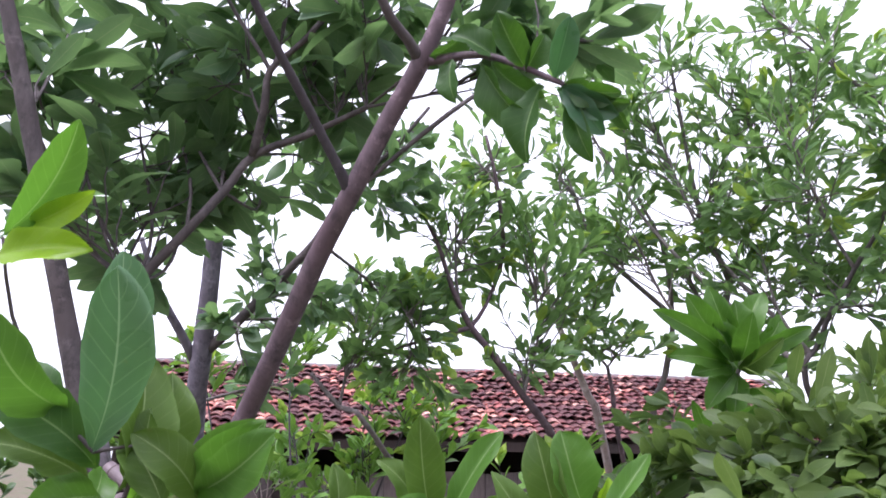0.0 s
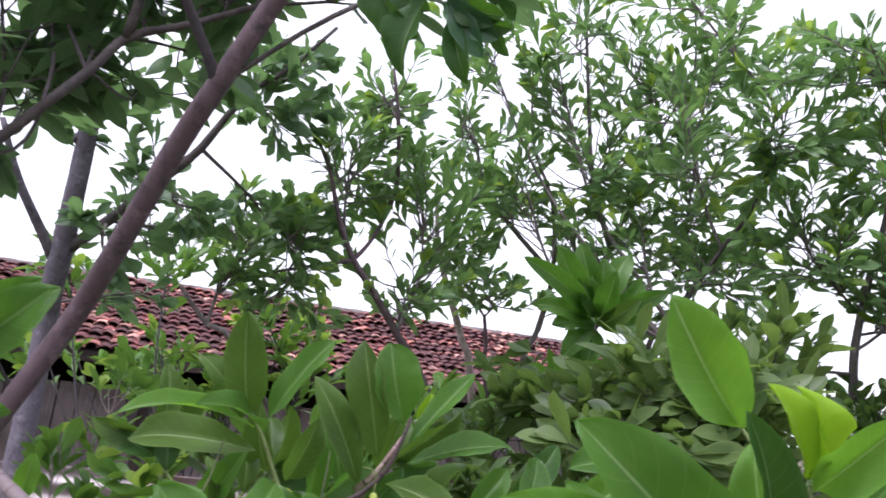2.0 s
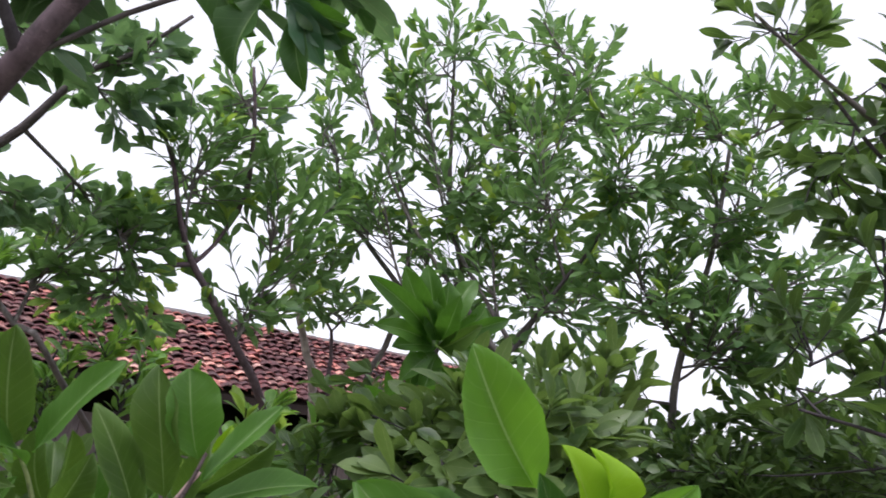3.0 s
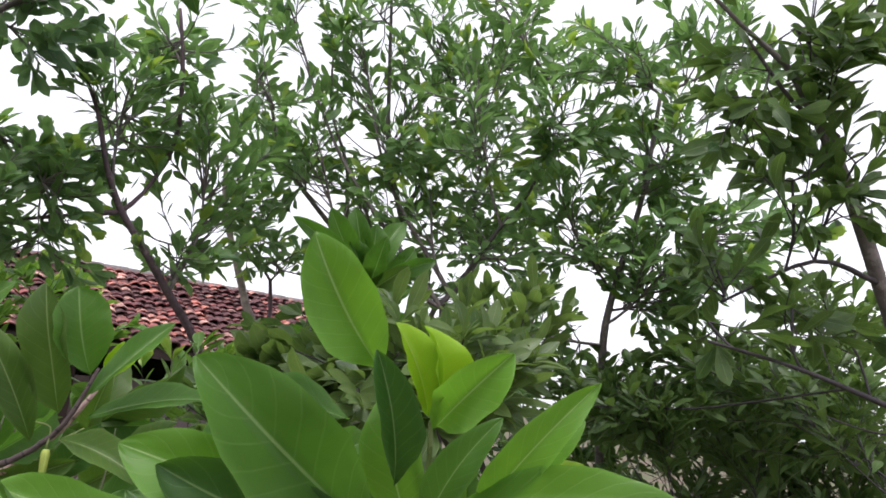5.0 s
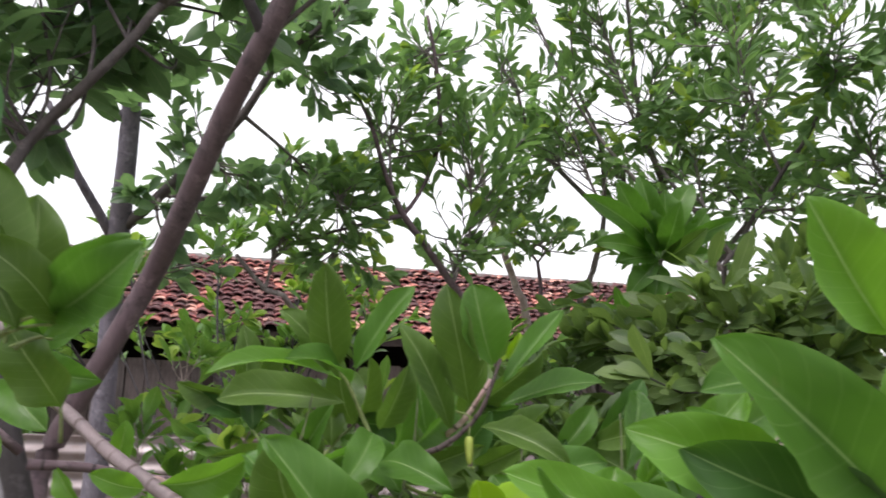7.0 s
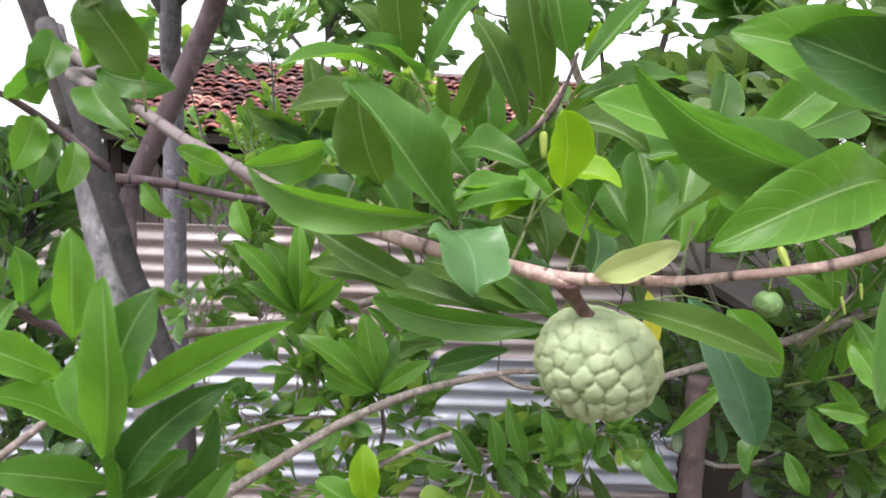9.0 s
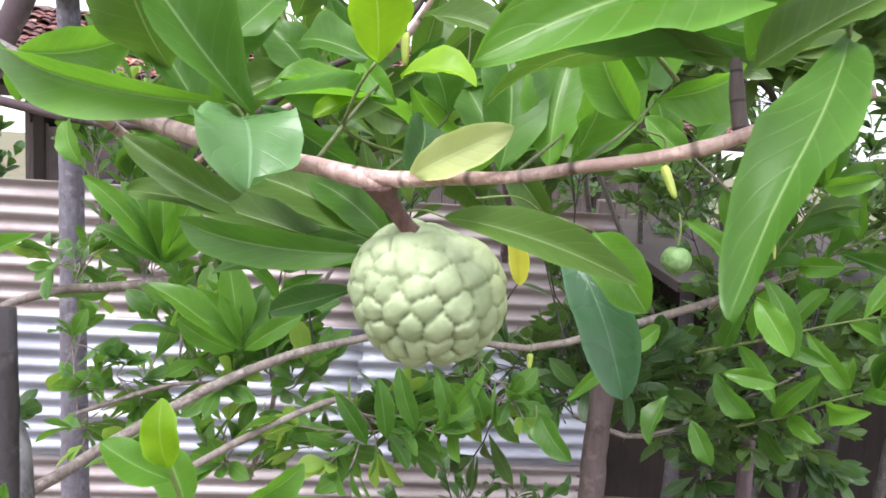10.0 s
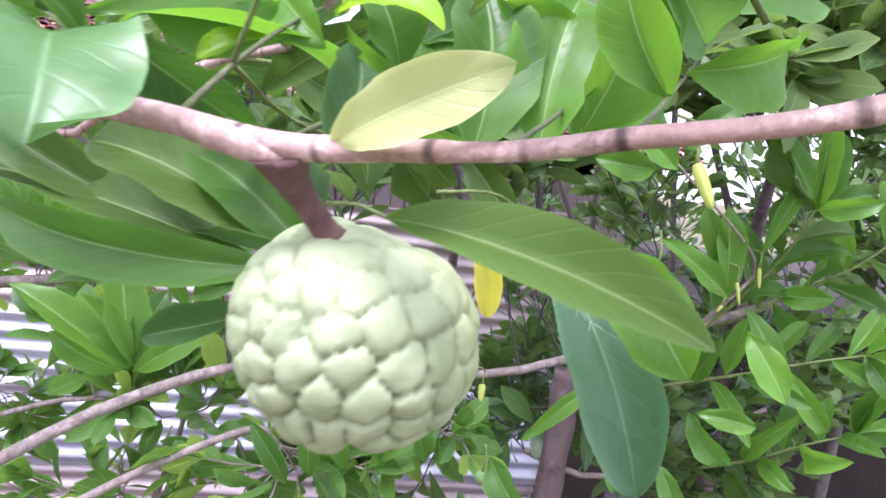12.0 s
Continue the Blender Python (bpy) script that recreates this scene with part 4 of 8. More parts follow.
leaf(tuft_twig, (0.181, 0.627, 1.706), (0.153, 0.674, 1.764), (-0.32, -0.81, 0.49), 0.033, 0.08, 0.12, "mature", 0.5)
leaf(tuft_twig, (0.223, 0.607, 1.713), (0.238, 0.595, 1.795), (0.50, -0.84, -0.22), 0.065, 0.08, 0.12, "bright", 0.5)
rising_twig = branch("twig", fruit_branch, [(-0.053, 0.594, 1.721), (-0.045, 0.678, 1.762), (-0.037, 0.721, 1.792), (-0.032, 0.745, 1.828)], [0.0012, 0.0011, 0.0009, 0.0007], "sprig", "", seg=8)
leaf(rising_twig, (-0.048, 0.650, 1.748), (-0.078, 0.675, 1.781), (0.44, -0.49, 0.75), 0.047, 0.057, 0.200, "soft", 0.425)
leaf(rising_twig, (-0.044, 0.684, 1.766), (0.026, 0.656, 1.793), (-0.12, -0.82, -0.56), 0.032, 0.114, 0.173, "mature", 0.560)
rising_twig = branch("twig", fruit_branch, [(0.098, 0.497, 1.694), (0.138, 0.620, 1.728), (0.160, 0.694, 1.769), (0.163, 0.719, 1.816)], [0.0010, 0.0010, 0.0009, 0.0006], "sprig", "", seg=8)
leaf(rising_twig, (0.142, 0.633, 1.734), (0.124, 0.629, 1.774), (0.39, -0.92, 0.08), 0.038, 0.099, 0.107, "mature", 0.590)
leaf(rising_twig, (0.152, 0.669, 1.754), (0.228, 0.663, 1.783), (-0.24, -0.88, 0.41), 0.044, 0.104, 0.116, "soft", 0.398)
rising_twig = branch("twig", fruit_branch, [(0.179, 0.444, 1.705), (0.247, 0.568, 1.734), (0.292, 0.631, 1.768), (0.310, 0.655, 1.806)], [0.0009, 0.0009, 0.0008, 0.0006], "sprig", "", seg=8)
leaf(rising_twig, (0.247, 0.568, 1.733), (0.218, 0.566, 1.783), (-0.40, -0.88, -0.27), 0.032, 0.074, 0.186, "bright", 0.345)
leaf(rising_twig, (0.270, 0.601, 1.751), (0.334, 0.624, 1.774), (0.44, -0.79, -0.43), 0.052, 0.114, 0.126, "bright", 0.595)
leaf(rising_twig, (0.294, 0.634, 1.772), (0.237, 0.590, 1.804), (0.39, -0.82, -0.41), 0.033, 0.128, 0.201, "soft", 0.543)
leaf(rising_twig, (0.305, 0.648, 1.795), (0.389, 0.689, 1.824), (0.36, -0.90, 0.25), 0.041, 0.057, 0.119, "mature", 0.393)
rising_twig = branch("twig", fruit_branch, [(0.030, 0.538, 1.702), (0.052, 0.674, 1.746), (0.067, 0.758, 1.784), (0.070, 0.782, 1.824)], [0.0011, 0.0011, 0.0010, 0.0007], "sprig", "", seg=8)
leaf(rising_twig, (0.053, 0.684, 1.750), (0.010, 0.695, 1.796), (0.09, -0.94, 0.32), 0.041, 0.032, 0.122, "mature", 0.467)
leaf(rising_twig, (0.066, 0.753, 1.781), (0.110, 0.803, 1.822), (0.80, -0.58, -0.16), 0.062, 0.064, 0.170, "mature", 0.553)
rising_twig = branch("twig", fruit_branch, [(0.155, 0.461, 1.699), (0.225, 0.629, 1.734), (0.251, 0.693, 1.777), (0.258, 0.717, 1.819)], [0.0009, 0.0011, 0.0009, 0.0006], "sprig", "", seg=8)
leaf(rising_twig, (0.235, 0.654, 1.750), (0.184, 0.610, 1.770), (0.51, -0.77, -0.38), 0.029, 0.068, 0.121, "bright", 0.437)
low_twig = branch("twig", tree, [(-0.250, 0.870, 0.900), (-0.010, 0.638, 1.374), (-0.020, 0.626, 1.451), (-0.029, 0.611, 1.495)], [0.0050, 0.0019, 0.0016, 0.0014], "green", "", seg=8)
leaf(low_twig, (-0.028, 0.610, 1.493), (-0.032, 0.605, 1.541), (0.10, -0.99, -0.10), 0.028, 0.08, 0.12, "young", 0.5)
leaf(low_twig, (-0.026, 0.610, 1.486), (-0.068, 0.603, 1.514), (0.40, -0.81, 0.43), 0.027, 0.08, 0.12, "bright", 0.5)
leaf(low_twig, (-0.025, 0.646, 1.445), (-0.044, 0.654, 1.490), (0.13, -0.97, 0.22), 0.039, 0.08, 0.12, "bright", 0.6)
leaf(low_twig, (0.011, 0.643, 1.449), (0.057, 0.643, 1.480), (0.24, -0.90, -0.38), 0.029, 0.08, 0.12, "bright", 0.5)
leaf(low_twig, (0.003, 0.642, 1.437), (0.099, 0.635, 1.453), (-0.15, -0.86, 0.48), 0.024, 0.08, 0.12, "bright", 0.5)
low_shoot = branch("shoot", tree, [(-0.280, 0.860, 0.700), (-0.216, 0.621, 1.357), (-0.220, 0.613, 1.482), (-0.222, 0.600, 1.552), (-0.239, 0.596, 1.606), (-0.252, 0.598, 1.623)], [0.0060, 0.0033, 0.0027, 0.0022, 0.0017, 0.0013], "green", "", seg=8)
leaf(low_shoot, (-0.252, 0.598, 1.621), (-0.245, 0.586, 1.706), (0.62, -0.77, -0.15), 0.030, 0.05, 0.12, "bright", 0.3)
leaf(low_shoot, (-0.262, 0.595, 1.594), (-0.304, 0.550, 1.632), (0.81, -0.50, 0.30), 0.031, 0.1, 0.12, "bright", 0.5)
leaf(low_shoot, (-0.245, 0.597, 1.614), (-0.225, 0.552, 1.573), (-0.14, -0.70, 0.70), 0.031, 0.1, 0.12, "bright", 0.4)
leaf(low_shoot, (-0.213, 0.602, 1.569), (-0.081, 0.527, 1.656), (-0.58, -0.78, 0.22), 0.024, 0.06, 0.3, "bright", 0.4)
leaf(low_shoot, (-0.227, 0.601, 1.558), (-0.189, 0.591, 1.664), (-0.11, -0.99, -0.06), 0.044, 0.05, 0.12, "mature", 0.3)
leaf(low_shoot, (-0.221, 0.605, 1.500), (-0.132, 0.563, 1.599), (-0.37, -0.93, -0.06), 0.035, 0.08, 0.12, "deep", 0.4)
leaf(low_shoot, (-0.232, 0.606, 1.505), (-0.282, 0.540, 1.543), (0.83, -0.45, 0.32), 0.031, 0.08, 0.12, "mature", 0.5)
leaf(low_shoot, (-0.235, 0.599, 1.537), (-0.284, 0.546, 1.595), (0.83, -0.19, 0.53), 0.035, 0.08, 0.12, "bright", 0.5)
leaf(low_shoot, (-0.221, 0.605, 1.496), (-0.174, 0.617, 1.529), (0.12, -0.97, 0.19), 0.027, 0.08, 0.12, "mature", 0.5)
leaf(low_shoot, (-0.238, 0.601, 1.558), (-0.300, 0.613, 1.564), (-0.10, -0.79, 0.61), 0.023, 0.08, 0.12, "bright", 0.5)
leaf(low_shoot, (-0.227, 0.604, 1.487), (-0.249, 0.554, 1.485), (0.63, -0.29, 0.72), 0.030, 0.08, 0.12, "mature", 0.5)
leaf(low_shoot, (-0.210, 0.551, 1.549), (-0.193, 0.513, 1.678), (0.21, -0.93, -0.30), 0.029, 0.08, 0.12, "bright", 0.5)
leaf(low_shoot, (-0.201, 0.594, 1.494), (-0.135, 0.568, 1.575), (0.45, -0.68, -0.58), 0.031, 0.08, 0.12, "deep", 0.3)
leaf(low_shoot, (-0.182, 0.588, 1.454), (-0.118, 0.554, 1.549), (-0.08, -0.95, -0.30), 0.028, 0.08, 0.12, "mature", 0.3)
leaf(low_shoot, (-0.142, 0.585, 1.454), (-0.109, 0.568, 1.502), (0.08, -0.92, -0.39), 0.020, 0.08, 0.12, "bright", 0.3)
leaf(low_shoot, (-0.219, 0.595, 1.485), (-0.227, 0.584, 1.562), (0.82, -0.57, 0.00), 0.032, 0.08, 0.12, "mature", 0.35)
leaf(low_shoot, (-0.207, 0.592, 1.469), (-0.248, 0.578, 1.500), (0.62, -0.17, 0.77), 0.040, 0.08, 0.12, "deep", 0.35)
top_shoot = branch("shoot", tree, [(-0.151, 0.680, 1.755), (-0.100, 0.871, 1.683), (-0.042, 0.855, 1.715), (0.034, 0.825, 1.753), (0.077, 0.805, 1.764), (0.104, 0.775, 1.794), (0.118, 0.770, 1.807), (0.141, 0.759, 1.846)], [0.0060, 0.0037, 0.0037, 0.0033, 0.0033, 0.0029, 0.0027, 0.0021], "twig", "", seg=10, node=0.2, node_gap=0.02)
side_twig = branch("twig", top_shoot, [(0.034, 0.825, 1.753), (0.075, 0.888, 1.763), (0.117, 0.939, 1.786), (0.150, 0.961, 1.806)], [0.0025, 0.0022, 0.0019, 0.0014], "green", "", seg=8)
leaf(side_twig, (0.049, 0.850, 1.757), (0.050, 0.808, 1.839), (0.55, -0.74, -0.38), 0.036, 0.095, 0.166, "mature", 0.568)
leaf(side_twig, (0.074, 0.886, 1.763), (0.138, 0.849, 1.735), (-0.55, -0.82, -0.16), 0.033, 0.061, 0.108, "olive", 0.375)
leaf(side_twig, (0.091, 0.909, 1.772), (0.075, 0.904, 1.880), (0.20, -0.98, -0.02), 0.035, 0.047, 0.179, "mature", 0.536)
leaf(side_twig, (0.115, 0.937, 1.785), (0.203, 0.914, 1.768), (-0.30, -0.81, -0.50), 0.039, 0.071, 0.113, "deep", 0.448)
leaf(side_twig, (0.137, 0.953, 1.798), (0.151, 0.865, 1.868), (-0.54, -0.58, -0.62), 0.030, 0.083, 0.184, "olive", 0.437)
leaf(side_twig, (0.150, 0.961, 1.806), (0.211, 0.958, 1.807), (-0.02, -0.82, -0.57), 0.048, 0.037, 0.195, "deep", 0.308)
leaf(side_twig, (0.150, 0.961, 1.806), (0.155, 0.992, 1.885), (0.34, -0.88, 0.33), 0.039, 0.052, 0.174, "olive", 0.585)
leaf(side_twig, (0.150, 0.961, 1.806), (0.227, 0.901, 1.876), (0.03, -0.74, -0.67), 0.047, 0.045, 0.222, "olive", 0.443)
side_twig = branch("twig", top_shoot, [(-0.042, 0.855, 1.715), (-0.080, 0.920, 1.736), (-0.117, 0.962, 1.767), (-0.145, 0.982, 1.796)], [0.0025, 0.0022, 0.0018, 0.0013], "green", "", seg=8)
leaf(side_twig, (-0.058, 0.883, 1.723), (-0.134, 0.893, 1.726), (-0.00, -0.31, 0.95), 0.055, 0.058, 0.209, "deep", 0.577)
leaf(side_twig, (-0.075, 0.913, 1.733), (-0.021, 0.833, 1.815), (-0.48, -0.77, -0.43), 0.034, 0.036, 0.186, "mature", 0.316)
leaf(side_twig, (-0.097, 0.939, 1.749), (-0.153, 0.887, 1.748), (0.68, -0.73, -0.06), 0.030, 0.079, 0.237, "olive", 0.389)
leaf(side_twig, (-0.121, 0.965, 1.770), (-0.133, 0.988, 1.832), (0.25, -0.89, 0.38), 0.034, 0.096, 0.124, "deep", 0.317)
leaf(side_twig, (-0.137, 0.976, 1.787), (-0.198, 0.950, 1.813), (0.47, -0.84, 0.27), 0.032, 0.090, 0.193, "deep", 0.466)
leaf(side_twig, (-0.145, 0.982, 1.796), (-0.104, 0.937, 1.881), (0.68, -0.46, -0.57), 0.050, 0.062, 0.209, "olive", 0.323)
leaf(side_twig, (-0.145, 0.982, 1.796), (-0.209, 0.935, 1.827), (0.43, -0.82, -0.38), 0.031, 0.055, 0.215, "olive", 0.312)
leaf(side_twig, (-0.145, 0.982, 1.796), (-0.142, 0.976, 1.901), (0.57, -0.82, -0.07), 0.035, 0.033, 0.153, "olive", 0.432)
side_twig = branch("twig", top_shoot, [(0.077, 0.805, 1.764), (0.149, 0.879, 1.743), (0.231, 0.926, 1.747), (0.299, 0.931, 1.769)], [0.0025, 0.0022, 0.0019, 0.0014], "green", "", seg=8)
leaf(side_twig, (0.106, 0.837, 1.756), (0.150, 0.806, 1.811), (-0.04, -0.89, -0.46), 0.035, 0.054, 0.116, "deep", 0.317)
leaf(side_twig, (0.126, 0.857, 1.750), (0.146, 0.817, 1.673), (0.57, -0.65, 0.50), 0.038, 0.043, 0.157, "olive", 0.349)
leaf(side_twig, (0.146, 0.876, 1.744), (0.185, 0.786, 1.781), (-0.84, -0.47, -0.28), 0.027, 0.071, 0.188, "olive", 0.339)
leaf(side_twig, (0.166, 0.889, 1.744), (0.229, 0.926, 1.675), (-0.03, -0.87, -0.48), 0.030, 0.034, 0.122, "olive", 0.593)
leaf(side_twig, (0.198, 0.908, 1.745), (0.221, 0.857, 1.816), (-0.89, -0.45, -0.02), 0.048, 0.071, 0.238, "olive", 0.556)
leaf(side_twig, (0.231, 0.926, 1.747), (0.312, 0.854, 1.716), (-0.56, -0.77, 0.31), 0.032, 0.038, 0.201, "olive", 0.572)
leaf(side_twig, (0.250, 0.927, 1.753), (0.300, 0.934, 1.814), (-0.22, -0.93, 0.28), 0.036, 0.119, 0.176, "mature", 0.328)
leaf(side_twig, (0.272, 0.929, 1.760), (0.343, 0.911, 1.733), (0.04, -0.77, 0.64), 0.048, 0.036, 0.191, "olive", 0.568)
leaf(side_twig, (0.299, 0.931, 1.769), (0.362, 0.926, 1.849), (-0.14, -0.99, 0.05), 0.036, 0.107, 0.226, "deep", 0.330)
leaf(side_twig, (0.299, 0.931, 1.769), (0.401, 0.956, 1.770), (0.23, -0.95, 0.22), 0.035, 0.034, 0.202, "mature", 0.436)
leaf(side_twig, (0.299, 0.931, 1.769), (0.353, 0.834, 1.798), (-0.88, -0.41, 0.25), 0.034, 0.066, 0.130, "olive", 0.432)
side_twig = branch("twig", top_shoot, [(0.034, 0.825, 1.753), (0.079, 0.875, 1.718), (0.154, 0.906, 1.704), (0.231, 0.911, 1.711)], [0.0025, 0.0022, 0.0018, 0.0013], "green", "", seg=8)
leaf(side_twig, (0.057, 0.851, 1.735), (0.136, 0.764, 1.782), (-0.68, -0.71, -0.19), 0.030, 0.044, 0.168, "olive", 0.380)
leaf(side_twig, (0.081, 0.875, 1.718), (0.100, 0.883, 1.635), (0.16, -0.99, -0.05), 0.025, 0.127, 0.170, "olive", 0.357)
leaf(side_twig, (0.107, 0.887, 1.713), (0.179, 0.895, 1.774), (0.45, -0.79, -0.42), 0.042, 0.053, 0.198, "olive", 0.461)
leaf(side_twig, (0.127, 0.895, 1.709), (0.145, 0.827, 1.666), (-0.19, -0.55, 0.81), 0.027, 0.118, 0.164, "olive", 0.406)
leaf(side_twig, (0.147, 0.903, 1.705), (0.207, 0.866, 1.765), (-0.75, -0.42, 0.51), 0.054, 0.104, 0.237, "olive", 0.552)
leaf(side_twig, (0.170, 0.907, 1.705), (0.215, 0.922, 1.656), (-0.53, -0.54, -0.65), 0.059, 0.052, 0.202, "olive", 0.571)
leaf(side_twig, (0.199, 0.909, 1.708), (0.262, 0.915, 1.774), (0.14, -0.99, -0.04), 0.037, 0.099, 0.141, "deep", 0.409)
leaf(side_twig, (0.228, 0.911, 1.711), (0.281, 0.892, 1.646), (-0.35, -0.94, -0.02), 0.034, 0.082, 0.238, "olive", 0.574)
leaf(side_twig, (0.231, 0.911, 1.711), (0.302, 0.877, 1.728), (-0.43, -0.54, 0.72), 0.037, 0.114, 0.157, "mature", 0.433)
leaf(side_twig, (0.231, 0.911, 1.711), (0.279, 0.886, 1.750), (-0.38, -0.92, -0.13), 0.030, 0.055, 0.223, "olive", 0.405)
leaf(side_twig, (0.231, 0.911, 1.711), (0.309, 0.921, 1.743), (0.06, -0.99, 0.15), 0.031, 0.039, 0.131, "olive", 0.324)
side_twig = branch("twig", top_shoot, [(-0.042, 0.855, 1.715), (-0.038, 0.912, 1.738), (-0.015, 0.945, 1.766), (0.006, 0.958, 1.785)], [0.0025, 0.0022, 0.0018, 0.0013], "green", "", seg=8)
leaf(side_twig, (-0.040, 0.880, 1.724), (-0.059, 0.864, 1.801), (0.48, -0.87, -0.07), 0.030, 0.101, 0.128, "olive", 0.398)
leaf(side_twig, (-0.037, 0.914, 1.739), (0.041, 0.886, 1.747), (-0.29, -0.92, -0.28), 0.035, 0.087, 0.212, "olive", 0.414)
leaf(side_twig, (-0.023, 0.935, 1.757), (-0.030, 0.944, 1.820), (0.22, -0.96, 0.16), 0.033, 0.058, 0.195, "olive", 0.452)
leaf(side_twig, (-0.013, 0.946, 1.768), (0.062, 0.900, 1.756), (-0.53, -0.84, -0.09), 0.030, 0.081, 0.123, "mature", 0.478)
leaf(side_twig, (0.002, 0.956, 1.782), (-0.017, 0.906, 1.864), (-0.12, -0.84, -0.53), 0.036, 0.082, 0.176, "olive", 0.310)
leaf(side_twig, (0.006, 0.958, 1.785), (0.079, 0.923, 1.780), (-0.44, -0.89, -0.16), 0.038, 0.087, 0.216, "deep", 0.326)
leaf(side_twig, (0.006, 0.958, 1.785), (0.020, 0.871, 1.864), (0.45, -0.56, -0.70), 0.032, 0.050, 0.218, "olive", 0.365)
leaf(side_twig, (0.006, 0.958, 1.785), (-0.008, 0.990, 1.847), (0.33, -0.80, 0.50), 0.031, 0.049, 0.208, "olive", 0.359)
front_shoot = branch("shoot", tree, [(-0.042, 0.855, 1.715), (0.000, 0.780, 1.738), (0.043, 0.735, 1.765), (0.088, 0.715, 1.784), (0.115, 0.704, 1.807), (0.128, 0.700, 1.830), (0.140, 0.700, 1.866)], [0.0036, 0.0033, 0.0030, 0.0027, 0.0024, 0.0020, 0.0015], "stump", "", seg=10, node=0.2, node_gap=0.018)
front_twig = branch("twig", front_shoot, [(0.043, 0.735, 1.765), (0.024, 0.744, 1.792), (0.006, 0.750, 1.828), (-0.008, 0.748, 1.852)], [0.0026, 0.0022, 0.0019, 0.0014], "green", "", seg=8)
leaf(front_shoot, (0.134, 0.706, 1.860), (0.113, 0.688, 1.932), (0.12, -0.97, 0.20), 0.045, 0.05, 0.12, "mature", 0.8, True)
leaf(front_shoot, (0.115, 0.729, 1.824), (0.086, 0.682, 1.928), (-0.20, -0.90, -0.30), 0.037, 0.06, 0.14, "olive", 0.7)
leaf(front_shoot, (0.098, 0.722, 1.801), (0.049, 0.688, 1.893), (0.30, -0.93, -0.10), 0.031, 0.05, 0.14, "olive", 0.45)
leaf(front_shoot, (0.138, 0.672, 1.845), (0.194, 0.687, 1.913), (-0.40, -0.85, 0.30), 0.021, 0.06, 0.20, "mature", 0.35)
leaf(front_shoot, (0.139, 0.690, 1.825), (0.243, 0.717, 1.847), (-0.10, -0.72, 0.70), 0.030, 0.14, 0.16, "mature", 0.45)
leaf(front_shoot, (0.122, 0.690, 1.806), (0.189, 0.640, 1.783), (-0.30, -0.70, 0.64), 0.027, 0.10, 0.14, "olive", 0.5)
leaf(front_shoot, (0.144, 0.695, 1.866), (0.156, 0.690, 1.890), (0.20, -0.95, 0.10), 0.015, 0.06, 0.20, "young", 0.6)
leaf(front_shoot, (0.148, 0.697, 1.858), (0.172, 0.688, 1.887), (-0.30, -0.90, 0.20), 0.012, 0.06, 0.20, "young", 0.6)
leaf(front_twig, (-0.012, 0.740, 1.852), (-0.022, 0.684, 1.945), (0.15, -0.93, -0.30), 0.039, 0.05, 0.12, "olive", 0.5)
leaf(front_twig, (0.006, 0.741, 1.849), (0.060, 0.731, 1.934), (-0.45, -0.85, 0.20), 0.030, 0.05, 0.16, "mature", 0.4)
leaf(front_twig, (-0.018, 0.742, 1.850), (-0.060, 0.715, 1.905), (0.40, -0.88, 0.20), 0.032, 0.06, 0.14, "olive", 0.45)
leaf(front_twig, (-0.007, 0.752, 1.842), (-0.121, 0.699, 1.851), (0.25, -0.62, 0.74), 0.026, 0.06, 0.24, "bright", 0.4)
leaf(front_twig, (0.004, 0.742, 1.838), (-0.048, 0.660, 1.862), (0.30, -0.60, 0.74), 0.026, 0.08, 0.20, "mature", 0.5)
leaf(front_twig, (-0.002, 0.752, 1.820), (-0.134, 0.800, 1.820), (0.20, -0.90, 0.40), 0.040, 0.05, 0.12, "olive", 0.5)
leaf(front_twig, (0.033, 0.703, 1.800), (0.056, 0.667, 1.856), (0.30, -0.90, -0.20), 0.030, 0.05, 0.14, "olive", 0.4)
leaf(front_shoot, (-0.020, 0.575, 1.745), (-0.035, 0.535, 1.806), (0.10, -0.90, -0.35), 0.044, 0.06, 0.10, "olive", 0.7)
leaf(front_shoot, (0.004, 0.600, 1.765), (0.027, 0.645, 1.803), (0.20, -0.80, 0.56), 0.030, 0.08, 0.12, "mature", 0.6)
leaf(front_shoot, (0.060, 0.722, 1.772), (-0.010, 0.690, 1.742), (0.10, -0.70, 0.70), 0.030, 0.08, 0.12, "olive", 0.5)
leaf(front_shoot, (0.034, 0.735, 1.790), (0.040, 0.722, 1.768), (-0.25, -0.95, 0.17), 0.014, 0.08, 0.12, "yellow", 0.6)
leaf(front_shoot, (0.222, 0.600, 1.783), (0.248, 0.636, 1.845), (0.20, -0.95, 0.20), 0.030, 0.05, 0.14, "mature", 0.4)
leaf(front_shoot, (0.232, 0.590, 1.775), (0.320, 0.600, 1.846), (-0.40, -0.88, 0.20), 0.034, 0.06, 0.14, "bright", 0.4)
mid_shoot = branch("shoot", tree_c, [(1.150, 1.750, -0.020), (0.950, 1.680, 0.900), (0.503, 1.597, 1.817), (0.558, 1.582, 1.933), (0.626, 1.566, 2.053), (0.652, 1.560, 2.108)], [0.0090, 0.0060, 0.0054, 0.0055, 0.0050, 0.0044], "far", "", seg=8)
leaf(mid_shoot, (0.630, 1.554, 2.128), (0.436, 1.423, 2.210), (0.34, -0.81, -0.49), 0.048, 0.08, 0.12, "mature", 0.5)
leaf(mid_shoot, (0.638, 1.552, 2.132), (0.517, 1.462, 2.256), (0.11, -0.85, -0.52), 0.057, 0.08, 0.12, "mature", 0.5)
